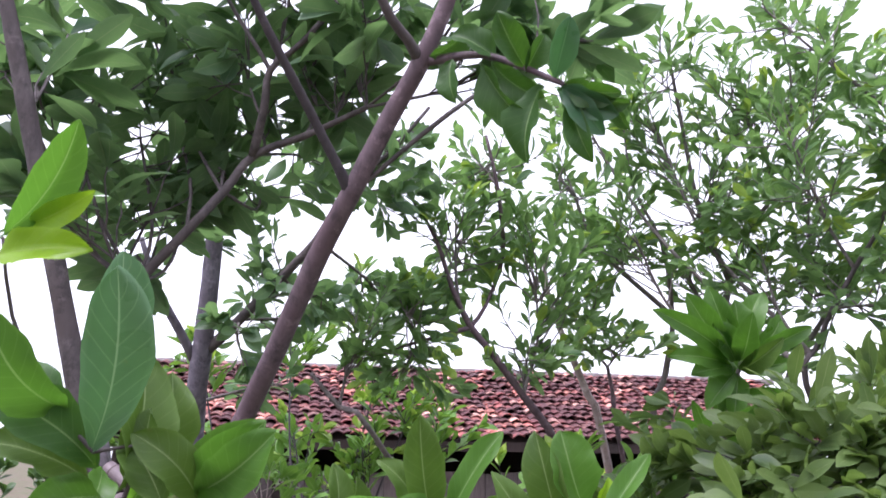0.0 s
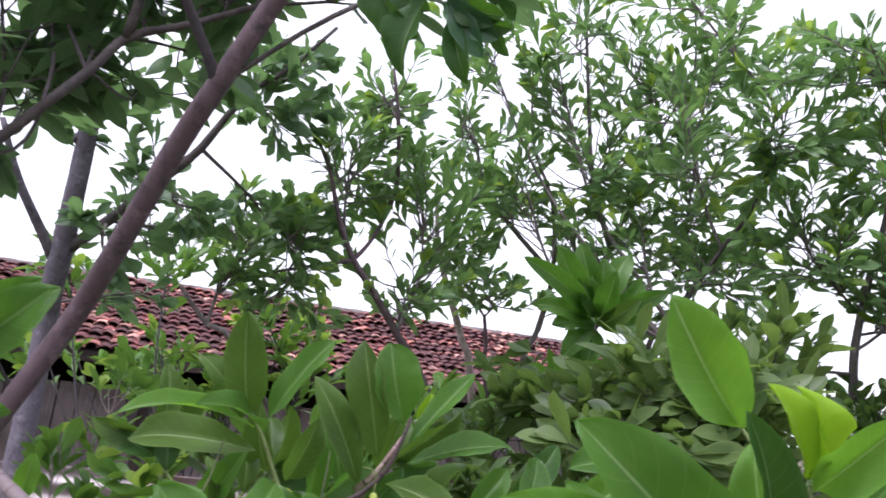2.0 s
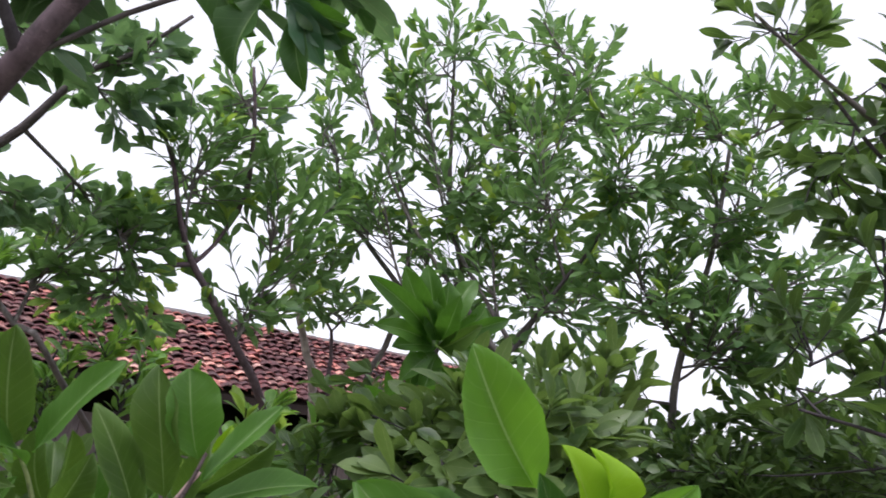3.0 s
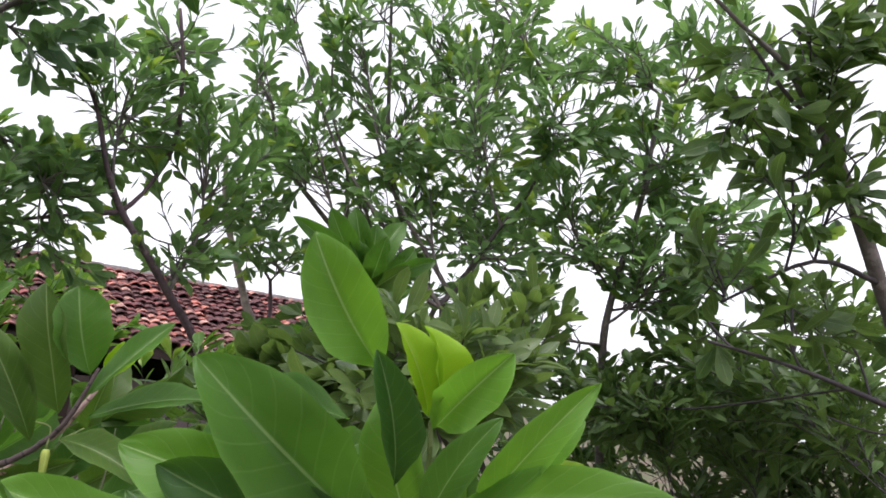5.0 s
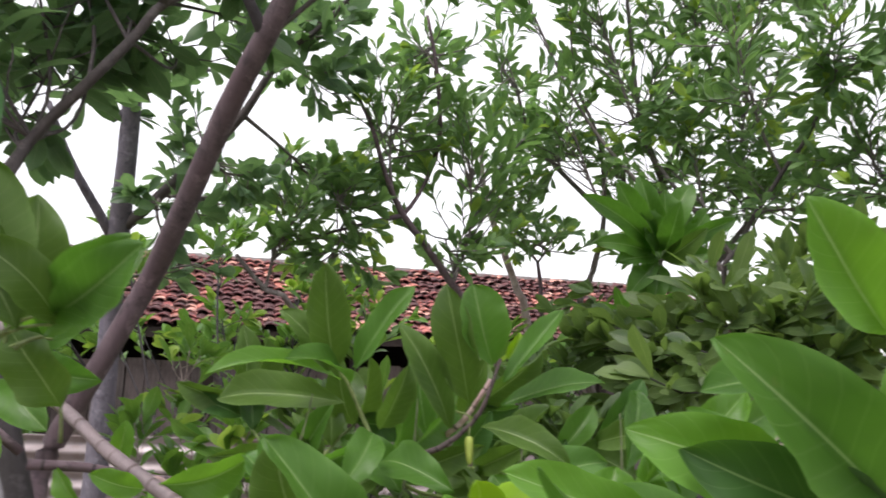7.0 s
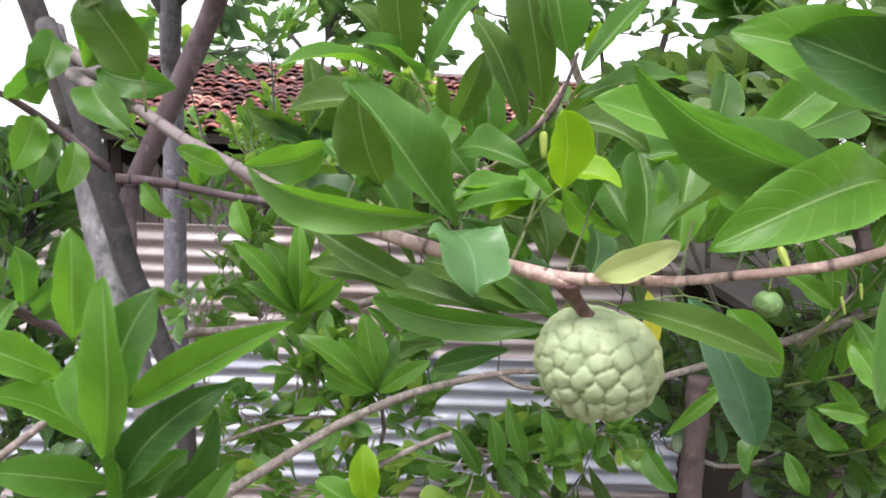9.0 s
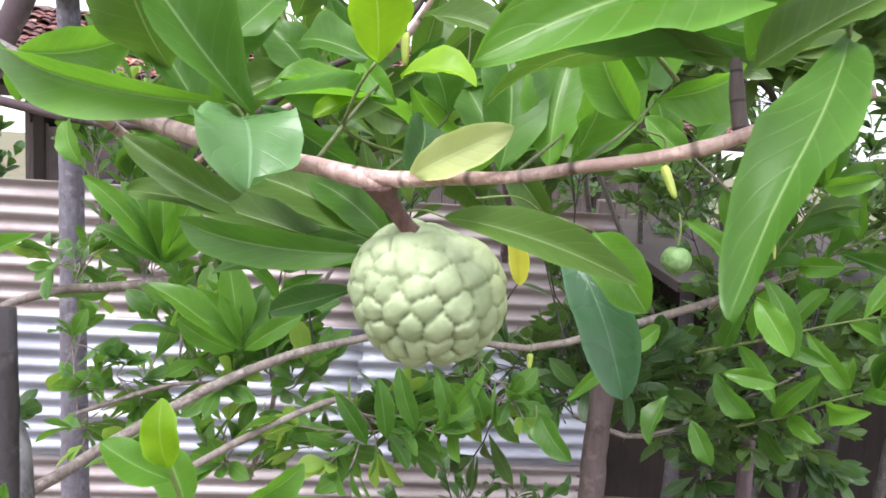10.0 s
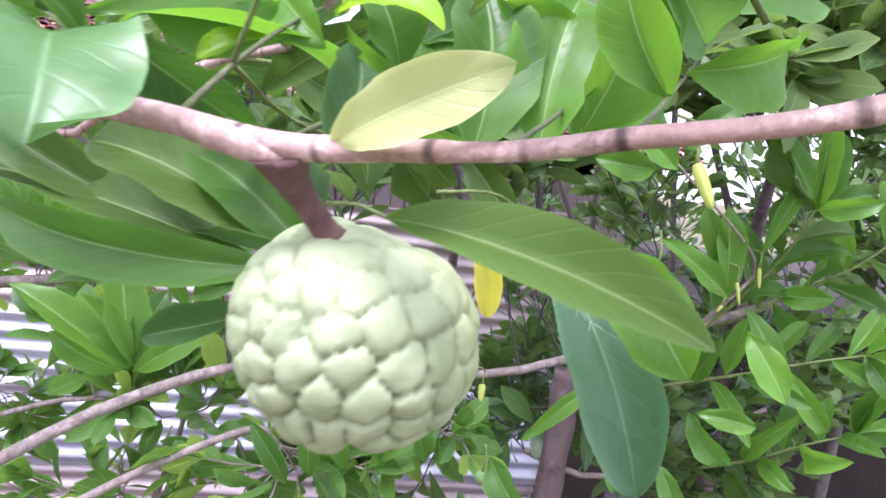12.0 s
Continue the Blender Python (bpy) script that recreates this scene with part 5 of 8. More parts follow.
leaf(mid_shoot, (0.644, 1.552, 2.134), (0.584, 1.506, 2.282), (-0.20, -0.91, -0.36), 0.058, 0.08, 0.12, "mature", 0.5)
leaf(mid_shoot, (0.651, 1.553, 2.131), (0.641, 1.514, 2.257), (0.26, -0.93, -0.27), 0.070, 0.08, 0.12, "mature", 0.5)
leaf(mid_shoot, (0.658, 1.552, 2.133), (0.725, 1.557, 2.287), (-0.22, -0.97, 0.13), 0.056, 0.08, 0.12, "mature", 0.5)
leaf(mid_shoot, (0.663, 1.554, 2.127), (0.771, 1.574, 2.232), (0.26, -0.96, -0.08), 0.059, 0.08, 0.12, "mature", 0.5)
leaf(mid_shoot, (0.671, 1.555, 2.124), (0.786, 1.482, 2.191), (-0.37, -0.87, -0.31), 0.042, 0.08, 0.12, "mature", 0.5)
leaf(mid_shoot, (0.666, 1.558, 2.115), (0.742, 1.504, 2.119), (-0.56, -0.81, -0.14), 0.044, 0.08, 0.12, "mature", 0.5)
leaf(mid_shoot, (0.634, 1.557, 2.117), (0.488, 1.500, 2.131), (0.36, -0.93, 0.01), 0.046, 0.08, 0.12, "mature", 0.5)
leaf(mid_shoot, (0.640, 1.559, 2.112), (0.531, 1.511, 2.094), (0.28, -0.83, 0.48), 0.051, 0.08, 0.12, "mature", 0.5)
leaf(mid_shoot, (0.655, 1.554, 2.127), (0.635, 1.427, 2.201), (-0.48, -0.38, -0.79), 0.053, 0.08, 0.12, "mature", 0.5)
leaf(mid_shoot, (0.645, 1.555, 2.125), (0.578, 1.479, 2.199), (0.50, -0.79, -0.35), 0.069, 0.08, 0.12, "mature", 0.5)
leaf(mid_shoot, (0.651, 1.562, 2.101), (0.622, 1.540, 2.003), (-0.14, -0.96, 0.26), 0.050, 0.08, 0.12, "mature", 0.5)
leaf(mid_shoot, (0.643, 1.561, 2.104), (0.562, 1.533, 2.025), (-0.30, -0.75, 0.59), 0.052, 0.08, 0.12, "mature", 0.5)
leafy_twig = branch("twig", mid_shoot, [(0.521, 1.583, 1.863), (0.558, 1.582, 1.933), (0.626, 1.566, 2.053), (0.652, 1.560, 2.108)], [0.0036, 0.0030, 0.0024, 0.0017], "green", "", seg=8)
leaf(leafy_twig, (0.521, 1.583, 1.863), (0.453, 1.620, 1.945), (-0.10, -0.93, 0.34), 0.039, 0.087, 0.104, "mature", 0.397)
leaf(leafy_twig, (0.533, 1.582, 1.886), (0.649, 1.556, 1.897), (-0.14, -0.83, -0.54), 0.049, 0.028, 0.141, "mature", 0.489)
leaf(leafy_twig, (0.543, 1.582, 1.904), (0.456, 1.406, 1.991), (0.52, -0.57, -0.64), 0.049, 0.056, 0.137, "mature", 0.545)
leaf(leafy_twig, (0.556, 1.582, 1.930), (0.720, 1.679, 1.968), (0.53, -0.82, -0.19), 0.048, 0.028, 0.238, "mature", 0.458)
leaf(leafy_twig, (0.568, 1.580, 1.951), (0.516, 1.480, 2.029), (0.07, -0.63, -0.77), 0.035, 0.056, 0.165, "mature", 0.304)
leaf(leafy_twig, (0.581, 1.577, 1.973), (0.639, 1.462, 2.023), (-0.51, -0.55, -0.66), 0.040, 0.087, 0.162, "mature", 0.522)
leaf(leafy_twig, (0.595, 1.574, 1.998), (0.602, 1.590, 2.102), (0.04, -0.99, 0.15), 0.041, 0.129, 0.191, "mature", 0.348)
leaf(leafy_twig, (0.606, 1.571, 2.018), (0.745, 1.658, 2.077), (-0.12, -0.42, 0.90), 0.063, 0.032, 0.112, "mature", 0.379)
leaf(leafy_twig, (0.617, 1.568, 2.037), (0.608, 1.576, 2.149), (0.08, -0.99, 0.07), 0.038, 0.041, 0.171, "mature", 0.581)
leaf(leafy_twig, (0.627, 1.566, 2.055), (0.766, 1.522, 2.048), (-0.30, -0.95, -0.09), 0.041, 0.119, 0.163, "mature", 0.328)
leaf(leafy_twig, (0.635, 1.564, 2.071), (0.619, 1.609, 2.154), (0.33, -0.80, 0.50), 0.061, 0.058, 0.218, "mature", 0.355)
leaf(leafy_twig, (0.647, 1.561, 2.097), (0.793, 1.606, 2.187), (-0.35, -0.49, 0.80), 0.077, 0.103, 0.152, "olive", 0.519)
leaf(leafy_twig, (0.652, 1.560, 2.108), (0.701, 1.441, 2.157), (-0.66, -0.50, -0.56), 0.045, 0.117, 0.222, "olive", 0.421)
leaf(leafy_twig, (0.652, 1.560, 2.108), (0.796, 1.648, 2.145), (0.52, -0.85, -0.01), 0.044, 0.064, 0.167, "mature", 0.315)
leaf(leafy_twig, (0.652, 1.560, 2.108), (0.778, 1.644, 2.175), (0.55, -0.84, 0.02), 0.045, 0.024, 0.183, "olive", 0.376)
leaf(leafy_twig, (0.652, 1.560, 2.108), (0.652, 1.617, 2.218), (-0.74, -0.60, 0.31), 0.043, 0.044, 0.194, "mature", 0.581)
near_shoot = branch("shoot", tree_a, [(0.330, 0.430, -0.020), (0.330, 0.440, 0.600), (0.340, 0.445, 1.300), (0.347, 0.442, 1.694), (0.329, 0.407, 1.769), (0.317, 0.382, 1.820), (0.307, 0.365, 1.855)], [0.0080, 0.0060, 0.0050, 0.0028, 0.0023, 0.0018, 0.0012], "green", "", seg=10)
stalk(near_shoot, (0.315, 0.383, 1.823), (0.284, 0.390, 1.881))
leaf(near_shoot, (0.284, 0.390, 1.881), (0.233, 0.371, 1.945), (-0.11, -0.93, -0.36), 0.040, 0.05, 0.22, "bright", 0.45)
stalk(near_shoot, (0.329, 0.407, 1.769), (0.295, 0.404, 1.791))
leaf(near_shoot, (0.295, 0.404, 1.791), (0.185, 0.373, 1.875), (0.09, -0.97, -0.24), 0.053, 0.08, 0.26, "mature", 0.5)
stalk(near_shoot, (0.329, 0.407, 1.769), (0.298, 0.404, 1.784))
leaf(near_shoot, (0.298, 0.404, 1.784), (0.179, 0.393, 1.823), (0.13, -0.98, 0.12), 0.043, 0.05, 0.12, "deep", 0.5)
leaf(near_shoot, (0.305, 0.365, 1.858), (0.278, 0.354, 1.903), (0.17, -0.98, -0.14), 0.020, 0.1, 0.32, "young", 0.6)
leaf(near_shoot, (0.308, 0.368, 1.859), (0.296, 0.353, 1.903), (0.41, -0.89, -0.20), 0.029, 0.1, 0.3, "young", 0.6)
leaf(near_shoot, (0.311, 0.367, 1.852), (0.329, 0.321, 1.893), (-0.64, -0.64, -0.44), 0.028, 0.1, 0.26, "bright", 0.5)
leaf(near_shoot, (0.300, 0.390, 1.819), (0.273, 0.366, 1.889), (0.18, -0.95, -0.25), 0.023, 0.08, 0.25, "deep", 0.4)
leaf(near_shoot, (0.321, 0.406, 1.791), (0.295, 0.394, 1.872), (-0.45, -0.85, -0.27), 0.035, 0.08, 0.12, "bright", 0.5)
leaf(near_shoot, (0.321, 0.393, 1.791), (0.336, 0.345, 1.859), (-0.76, -0.60, -0.26), 0.022, 0.08, 0.12, "mature", 0.4)
stalk(near_shoot, (0.326, 0.399, 1.787), (0.351, 0.392, 1.798))
leaf(near_shoot, (0.351, 0.392, 1.798), (0.372, 0.312, 1.880), (-0.76, -0.55, -0.34), 0.023, 0.08, 0.2, "bright", 0.45)
stalk(near_shoot, (0.326, 0.399, 1.787), (0.337, 0.390, 1.804))
leaf(near_shoot, (0.337, 0.390, 1.804), (0.413, 0.286, 1.826), (-0.78, -0.48, 0.39), 0.027, 0.12, 0.12, "bright", 0.5)
stalk(near_shoot, (0.326, 0.399, 1.787), (0.381, 0.387, 1.823))
leaf(near_shoot, (0.381, 0.387, 1.823), (0.401, 0.358, 1.863), (-0.63, -0.74, -0.24), 0.014, 0.08, 0.12, "bright", 0.5)
stalk(near_shoot, (0.329, 0.407, 1.769), (0.283, 0.425, 1.781))
leaf(near_shoot, (0.283, 0.425, 1.781), (0.212, 0.470, 1.839), (-0.47, -0.88, 0.10), 0.024, 0.08, 0.12, "mature", 0.5)
stalk(near_shoot, (0.326, 0.399, 1.787), (0.361, 0.389, 1.792))
leaf(near_shoot, (0.361, 0.389, 1.792), (0.403, 0.361, 1.840), (-0.76, -0.54, 0.36), 0.022, 0.08, 0.12, "young", 0.5)
stalk(near_shoot, (0.239, 0.495, 1.749), (0.202, 0.484, 1.769))
leaf(near_shoot, (0.202, 0.484, 1.769), (0.104, 0.471, 1.800), (0.24, -0.90, 0.37), 0.029, 0.08, 0.12, "bright", 0.5)
leaf(near_shoot, (0.284, 0.434, 1.850), (0.197, 0.417, 1.850), (0.15, -0.74, 0.66), 0.031, 0.08, 0.12, "mature", 0.5)
left_shoot = branch("shoot", tree_l, [(-0.620, 0.300, -0.020), (-0.600, 0.320, 0.900), (-0.460, 0.380, 1.500), (-0.210, 0.489, 1.875), (-0.224, 0.468, 1.906), (-0.255, 0.458, 1.940), (-0.271, 0.433, 1.987), (-0.271, 0.409, 2.031)], [0.0090, 0.0080, 0.0060, 0.0017, 0.0016, 0.0014, 0.0012, 0.0010], "limb", "", seg=10)
leaf(left_shoot, (-0.270, 0.408, 2.033), (-0.209, 0.361, 2.086), (0.38, -0.43, -0.82), 0.026, 0.05, 0.12, "mature", 0.5)
leaf(left_shoot, (-0.254, 0.406, 2.039), (-0.207, 0.382, 2.050), (-0.24, -0.74, -0.63), 0.016, 0.08, 0.12, "young", 0.5)
leaf(left_shoot, (-0.276, 0.412, 2.019), (-0.203, 0.382, 2.017), (-0.37, -0.91, 0.20), 0.023, 0.08, 0.12, "young", 0.6)
leaf(left_shoot, (-0.226, 0.468, 1.906), (-0.196, 0.405, 2.011), (0.39, -0.73, -0.56), 0.041, 0.04, 0.08, "jade", 0.65)
leaf(left_shoot, (-0.241, 0.460, 1.932), (-0.263, 0.392, 1.983), (0.29, -0.63, -0.72), 0.039, 0.15, 0.12, "mature", 0.5)
leaf(left_shoot, (-0.227, 0.482, 1.896), (-0.279, 0.426, 1.941), (0.78, -0.61, 0.15), 0.036, 0.1, 0.12, "deep", 0.5)
leaf(left_shoot, (-0.231, 0.484, 1.888), (-0.282, 0.446, 1.912), (0.66, -0.67, 0.33), 0.035, 0.08, 0.12, "olive", 0.5)
leaf(left_shoot, (-0.250, 0.474, 1.920), (-0.296, 0.481, 1.965), (0.41, -0.73, 0.54), 0.033, 0.08, 0.12, "deep", 0.5)
leaf(left_shoot, (-0.212, 0.486, 1.882), (-0.214, 0.499, 1.976), (0.84, -0.54, 0.08), 0.042, 0.08, 0.12, "olive", 0.5)
stalk(left_shoot, (-0.207, 0.498, 1.860), (-0.160, 0.489, 1.875))
leaf(left_shoot, (-0.160, 0.489, 1.875), (-0.190, 0.444, 1.917), (0.80, -0.60, -0.07), 0.032, 0.1, 0.12, "olive", 0.6)
stalk(left_shoot, (-0.207, 0.498, 1.860), (-0.160, 0.486, 1.882))
leaf(left_shoot, (-0.160, 0.486, 1.882), (-0.105, 0.445, 1.916), (-0.25, -0.79, -0.56), 0.033, 0.08, 0.12, "mature", 0.6)
stalk(left_shoot, (-0.207, 0.498, 1.860), (-0.183, 0.490, 1.871))
leaf(left_shoot, (-0.183, 0.490, 1.871), (-0.214, 0.486, 1.917), (0.46, -0.85, 0.24), 0.038, 0.08, 0.12, "olive", 0.5)
leaf(left_shoot, (-0.223, 0.487, 1.878), (-0.251, 0.447, 1.873), (0.70, -0.54, 0.47), 0.034, 0.08, 0.12, "mature", 0.5)
stalk(left_shoot, (-0.189, 0.503, 1.860), (-0.172, 0.500, 1.868))
leaf(left_shoot, (-0.172, 0.500, 1.868), (-0.114, 0.459, 1.925), (-0.28, -0.89, -0.35), 0.035, 0.08, 0.12, "mature", 0.5)
leaf(left_shoot, (-0.206, 0.499, 1.884), (-0.198, 0.485, 1.935), (-0.07, -0.97, -0.25), 0.033, 0.08, 0.12, "olive", 0.5)
stalk(left_shoot, (-0.233, 0.578, 1.859), (-0.230, 0.575, 1.875))
leaf(left_shoot, (-0.230, 0.575, 1.875), (-0.212, 0.559, 1.967), (0.68, -0.69, -0.25), 0.041, 0.08, 0.12, "olive", 0.5)
stalk(left_shoot, (-0.233, 0.578, 1.859), (-0.199, 0.574, 1.868))
leaf(left_shoot, (-0.199, 0.574, 1.868), (-0.136, 0.540, 1.929), (-0.22, -0.93, -0.29), 0.041, 0.08, 0.12, "mature", 0.5)
stalk(left_shoot, (-0.199, 0.606, 1.794), (-0.200, 0.602, 1.819))
leaf(left_shoot, (-0.200, 0.602, 1.819), (-0.230, 0.575, 1.872), (0.18, -0.91, -0.37), 0.053, 0.08, 0.12, "olive", 0.6)
leaf(left_shoot, (-0.241, 0.512, 1.956), (-0.223, 0.467, 2.039), (0.44, -0.75, -0.50), 0.039, 0.08, 0.12, "jade", 0.6)
FRUIT_AT, FRUIT_R, STALK_AT = (0.127, 0.524, 1.634), 0.0425, (0.099, 0.498, 1.692)

# ---- the fruit ----
def fruit_material(name, tint):
    m, n, l, p = material(name)
    a, b = noise_tex(n, l, 60.0, 5.0, 0.6), noise_tex(n, l, 14.0, 3.0, 0.5)
    tc = n.new("ShaderNodeTexCoord")
    sep = n.new("ShaderNodeSeparateXYZ")
    l.new(tc.outputs["UV"], sep.inputs[0])
    c = ramp(n, l, a, [(0.3, (0.214, 0.262, 0.142)), (0.7, (0.338, 0.384, 0.240))])
    c = mixc(n, l, ramp(n, l, b, [(0.50, 0.0), (0.66, 0.4)]), c, (0.440, 0.470, 0.210))
    # darker green between the scales, with the creases' shade put into the colour
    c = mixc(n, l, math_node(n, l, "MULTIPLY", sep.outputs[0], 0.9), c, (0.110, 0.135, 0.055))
    specks = ramp(n, l, noise_tex(n, l, 260.0, 3.0, 0.6), [(0.60, 0.0), (0.70, 0.35)])
    c = mixc(n, l, specks, c, (0.300, 0.310, 0.160))
    c = mixc(n, l, 1.0, c, tint, "MULTIPLY")
    l.new(c, p.inputs["Base Color"])
    p.inputs["Roughness"].default_value = 0.62
    p.inputs["Subsurface Weight"].default_value = 0.06
    p.inputs["Subsurface Radius"].default_value = (0.004, 0.005, 0.002)
    bump(n, l, p, noise_tex(n, l, 380.0, 5.0, 0.7), 0.45, 0.0008)
    return m


def custard_apple(place, r, tall, lean, knobs, seed, detail=6):
    """A knobbly round fruit: rounded scales in spirals, parted by creases that run deeper towards the foot."""
    rng = np.random.default_rng(seed)
    g = bmesh.new()
    bmesh.ops.create_icosphere(g, subdivisions=detail, radius=1)
    k = np.arange(knobs) + 0.5
    phi = np.arccos(1 - 2 * k / knobs)
    th = math.pi * (1 + 5 ** 0.5) * k
    c = np.stack([np.cos(th) * np.sin(phi), np.sin(th) * np.sin(phi), np.cos(phi)], 1) + rng.normal(0, 0.055, (knobs, 3))
    c /= np.linalg.norm(c, axis=1, keepdims=True)
    co = np.array([v.co for v in g.verts])
    # scales are a little taller than wide, and their edges wander
    sway = np.array([[noise.noise(Vector(q * 4.0)), noise.noise(Vector(q * 4.0 + np.array((9.0, 0, 0)))), noise.noise(Vector(q * 4.0 + np.array((0, 9.0, 0))))] for q in co])
    tallness = np.array([1.0, 1.0, 0.80])
    d = np.sort(np.linalg.norm(((co + 0.05 * sway)[:, None, :] - c[None]) * tallness, axis=2), axis=1)[:, :3]
    edge = d[:, 1] - d[:, 0]
    size = 1.9 / math.sqrt(knobs)
    e = np.clip(edge / (size * 0.25), 0, 1)
    depth = 0.064 * np.clip(0.95 - 0.45 * co[:, 2], 0.50, 1.2)
    h = (1 - (1 - e) ** 2.0) * depth - depth
    lump = np.array([noise.noise(Vector(q * 5.0)) for q in co])
    bulge = np.clip(0.85 - 0.5 * co[:, 2], 0.42, 1.2)
    dome = -(d[:, 0] / size) ** 2 * 0.050 * bulge + 0.024 * lump
    waist = np.where(co[:, 2] > 0, 1.0 + 0.04 * co[:, 2], 1.0 - 0.20 * co[:, 2] ** 2)
    dimple = -0.16 * np.exp(-((co[:, 0] ** 2 + co[:, 1] ** 2) / 0.10)) * (co[:, 2] > 0)
    out = co * (1 + h + dome)[:, None]
    out[:, 0] *= waist
    out[:, 1] *= waist
    out[:, 2] += dimple
    out *= np.array([r, r, r * tall])
    verts = [tuple(q) for q in out]
    faces = [tuple(v.index for v in fc.verts) for fc in g.faces]
    g.free()
    # how strongly that shade is painted: most in deep creases towards the foot
    crease_shade = np.clip(1 - e * 2.1, 0, 1) * np.clip(0.8 - 0.40 * co[:, 2], 0.3, 1)
    me = mesh_of("flesh", verts, faces, np.stack([crease_shade, co[:, 2]], 1))
    me.transform(Matrix.Translation(place) @ Euler([radians(q) for q in lean]).to_matrix().to_4x4())
    return me


SKIN, GREEN_SKIN = fruit_material("custard_apple_skin", (1, 1, 1)), fruit_material("young_fruit_skin", (0.5, 0.72, 0.45))
FRUIT = Vector(FRUIT_AT)
fruit = empty("custard_apple", FRUIT)
tagged(fruit, "knobbly pale green custard apple hanging from its branch", "fruit")
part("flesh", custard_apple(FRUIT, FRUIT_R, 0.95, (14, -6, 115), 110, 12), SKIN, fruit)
foot, head = FRUIT + Vector((-0.010, -0.012, FRUIT_R * 0.70)), Vector(STALK_AT)
branch("fruit_stalk", fruit, [head, head.lerp(foot, 0.25) + Vector((-0.0015, 0, 0)), head.lerp(foot, 0.5) + Vector((-0.001, 0, 0)), head.lerp(foot, 0.75), head.lerp(foot, 0.88), foot], [0.0076, 0.0050, 0.0038, 0.0044, 0.0064, 0.0062], "stalk", "thick dark brown fruit stalk", seg=16, step=0.0015, lump=0.7)


def fruitlet(place, r, hang):
    ob = empty("young_fruit", place)
    tagged(ob, "small unripe green fruit hanging among leaves", "fruit", group="young fruits")
    part("flesh", custard_apple(Vector(place), r, 1.0, (0, 0, 0), 40, 9, 4), GREEN_SKIN, ob)
    branch("fruit_stalk", ob, [Vector(place) + Vector((0, 0, r * 0.8)), Vector(place) + Vector((0.002, 0, r + hang / 2)), Vector(place) + Vector((0, 0.004, r + hang))], [0.0016, 0.0012, 0.0012], "green", seg=6, step=0.006)


def bud(parent, at, tip, r, tone):
    """A three-sided flower bud that hangs on a curved stalk."""
    a, b = Vector(at), Vector(tip)
    up = a + Vector((0, 0, 0.014)) - (b - a) * 0.15
    branch("bud_stalk", parent, [up + Vector((-0.012, 0, 0.004)), up, a], [0.0008, 0.0009, 0.0011], "green", seg=6, step=0.004)
    ob = part("flower_bud", tube([a, a.lerp(b, 0.15), a.lerp(b, 0.5), a.lerp(b, 0.9), b], [r * 0.7, r * 1.1, r, r * 0.7, r * 0.15], seg=6, step=0.004, lump=0.05), None, parent, "pale yellow-green flower bud")
    ob.data.materials.append(LEAF[tone])


# crown of the near tree
BOUGHS = []
BOUGHS.append([(-0.416, 1.009, 1.628), (-0.474, 1.054, 1.812), (-0.613, 0.839, 2.500), (-0.663, 0.813, 2.650)])
BOUGHS.append([(-0.550, 1.214, 2.201), (-0.468, 1.204, 2.300), (-0.360, 1.210, 2.454), (-0.265, 1.199, 2.490), (-0.149, 1.183, 2.542)])
BOUGHS.append([(-0.363, 1.210, 2.452), (-0.327, 1.145, 2.596), (-0.206, 1.110, 2.712)])
BOUGHS.append([(-0.126, 0.877, 2.245), (-0.189, 0.800, 2.358), (-0.237, 0.732, 2.443)])
fol = Foliage(21, 0.40)
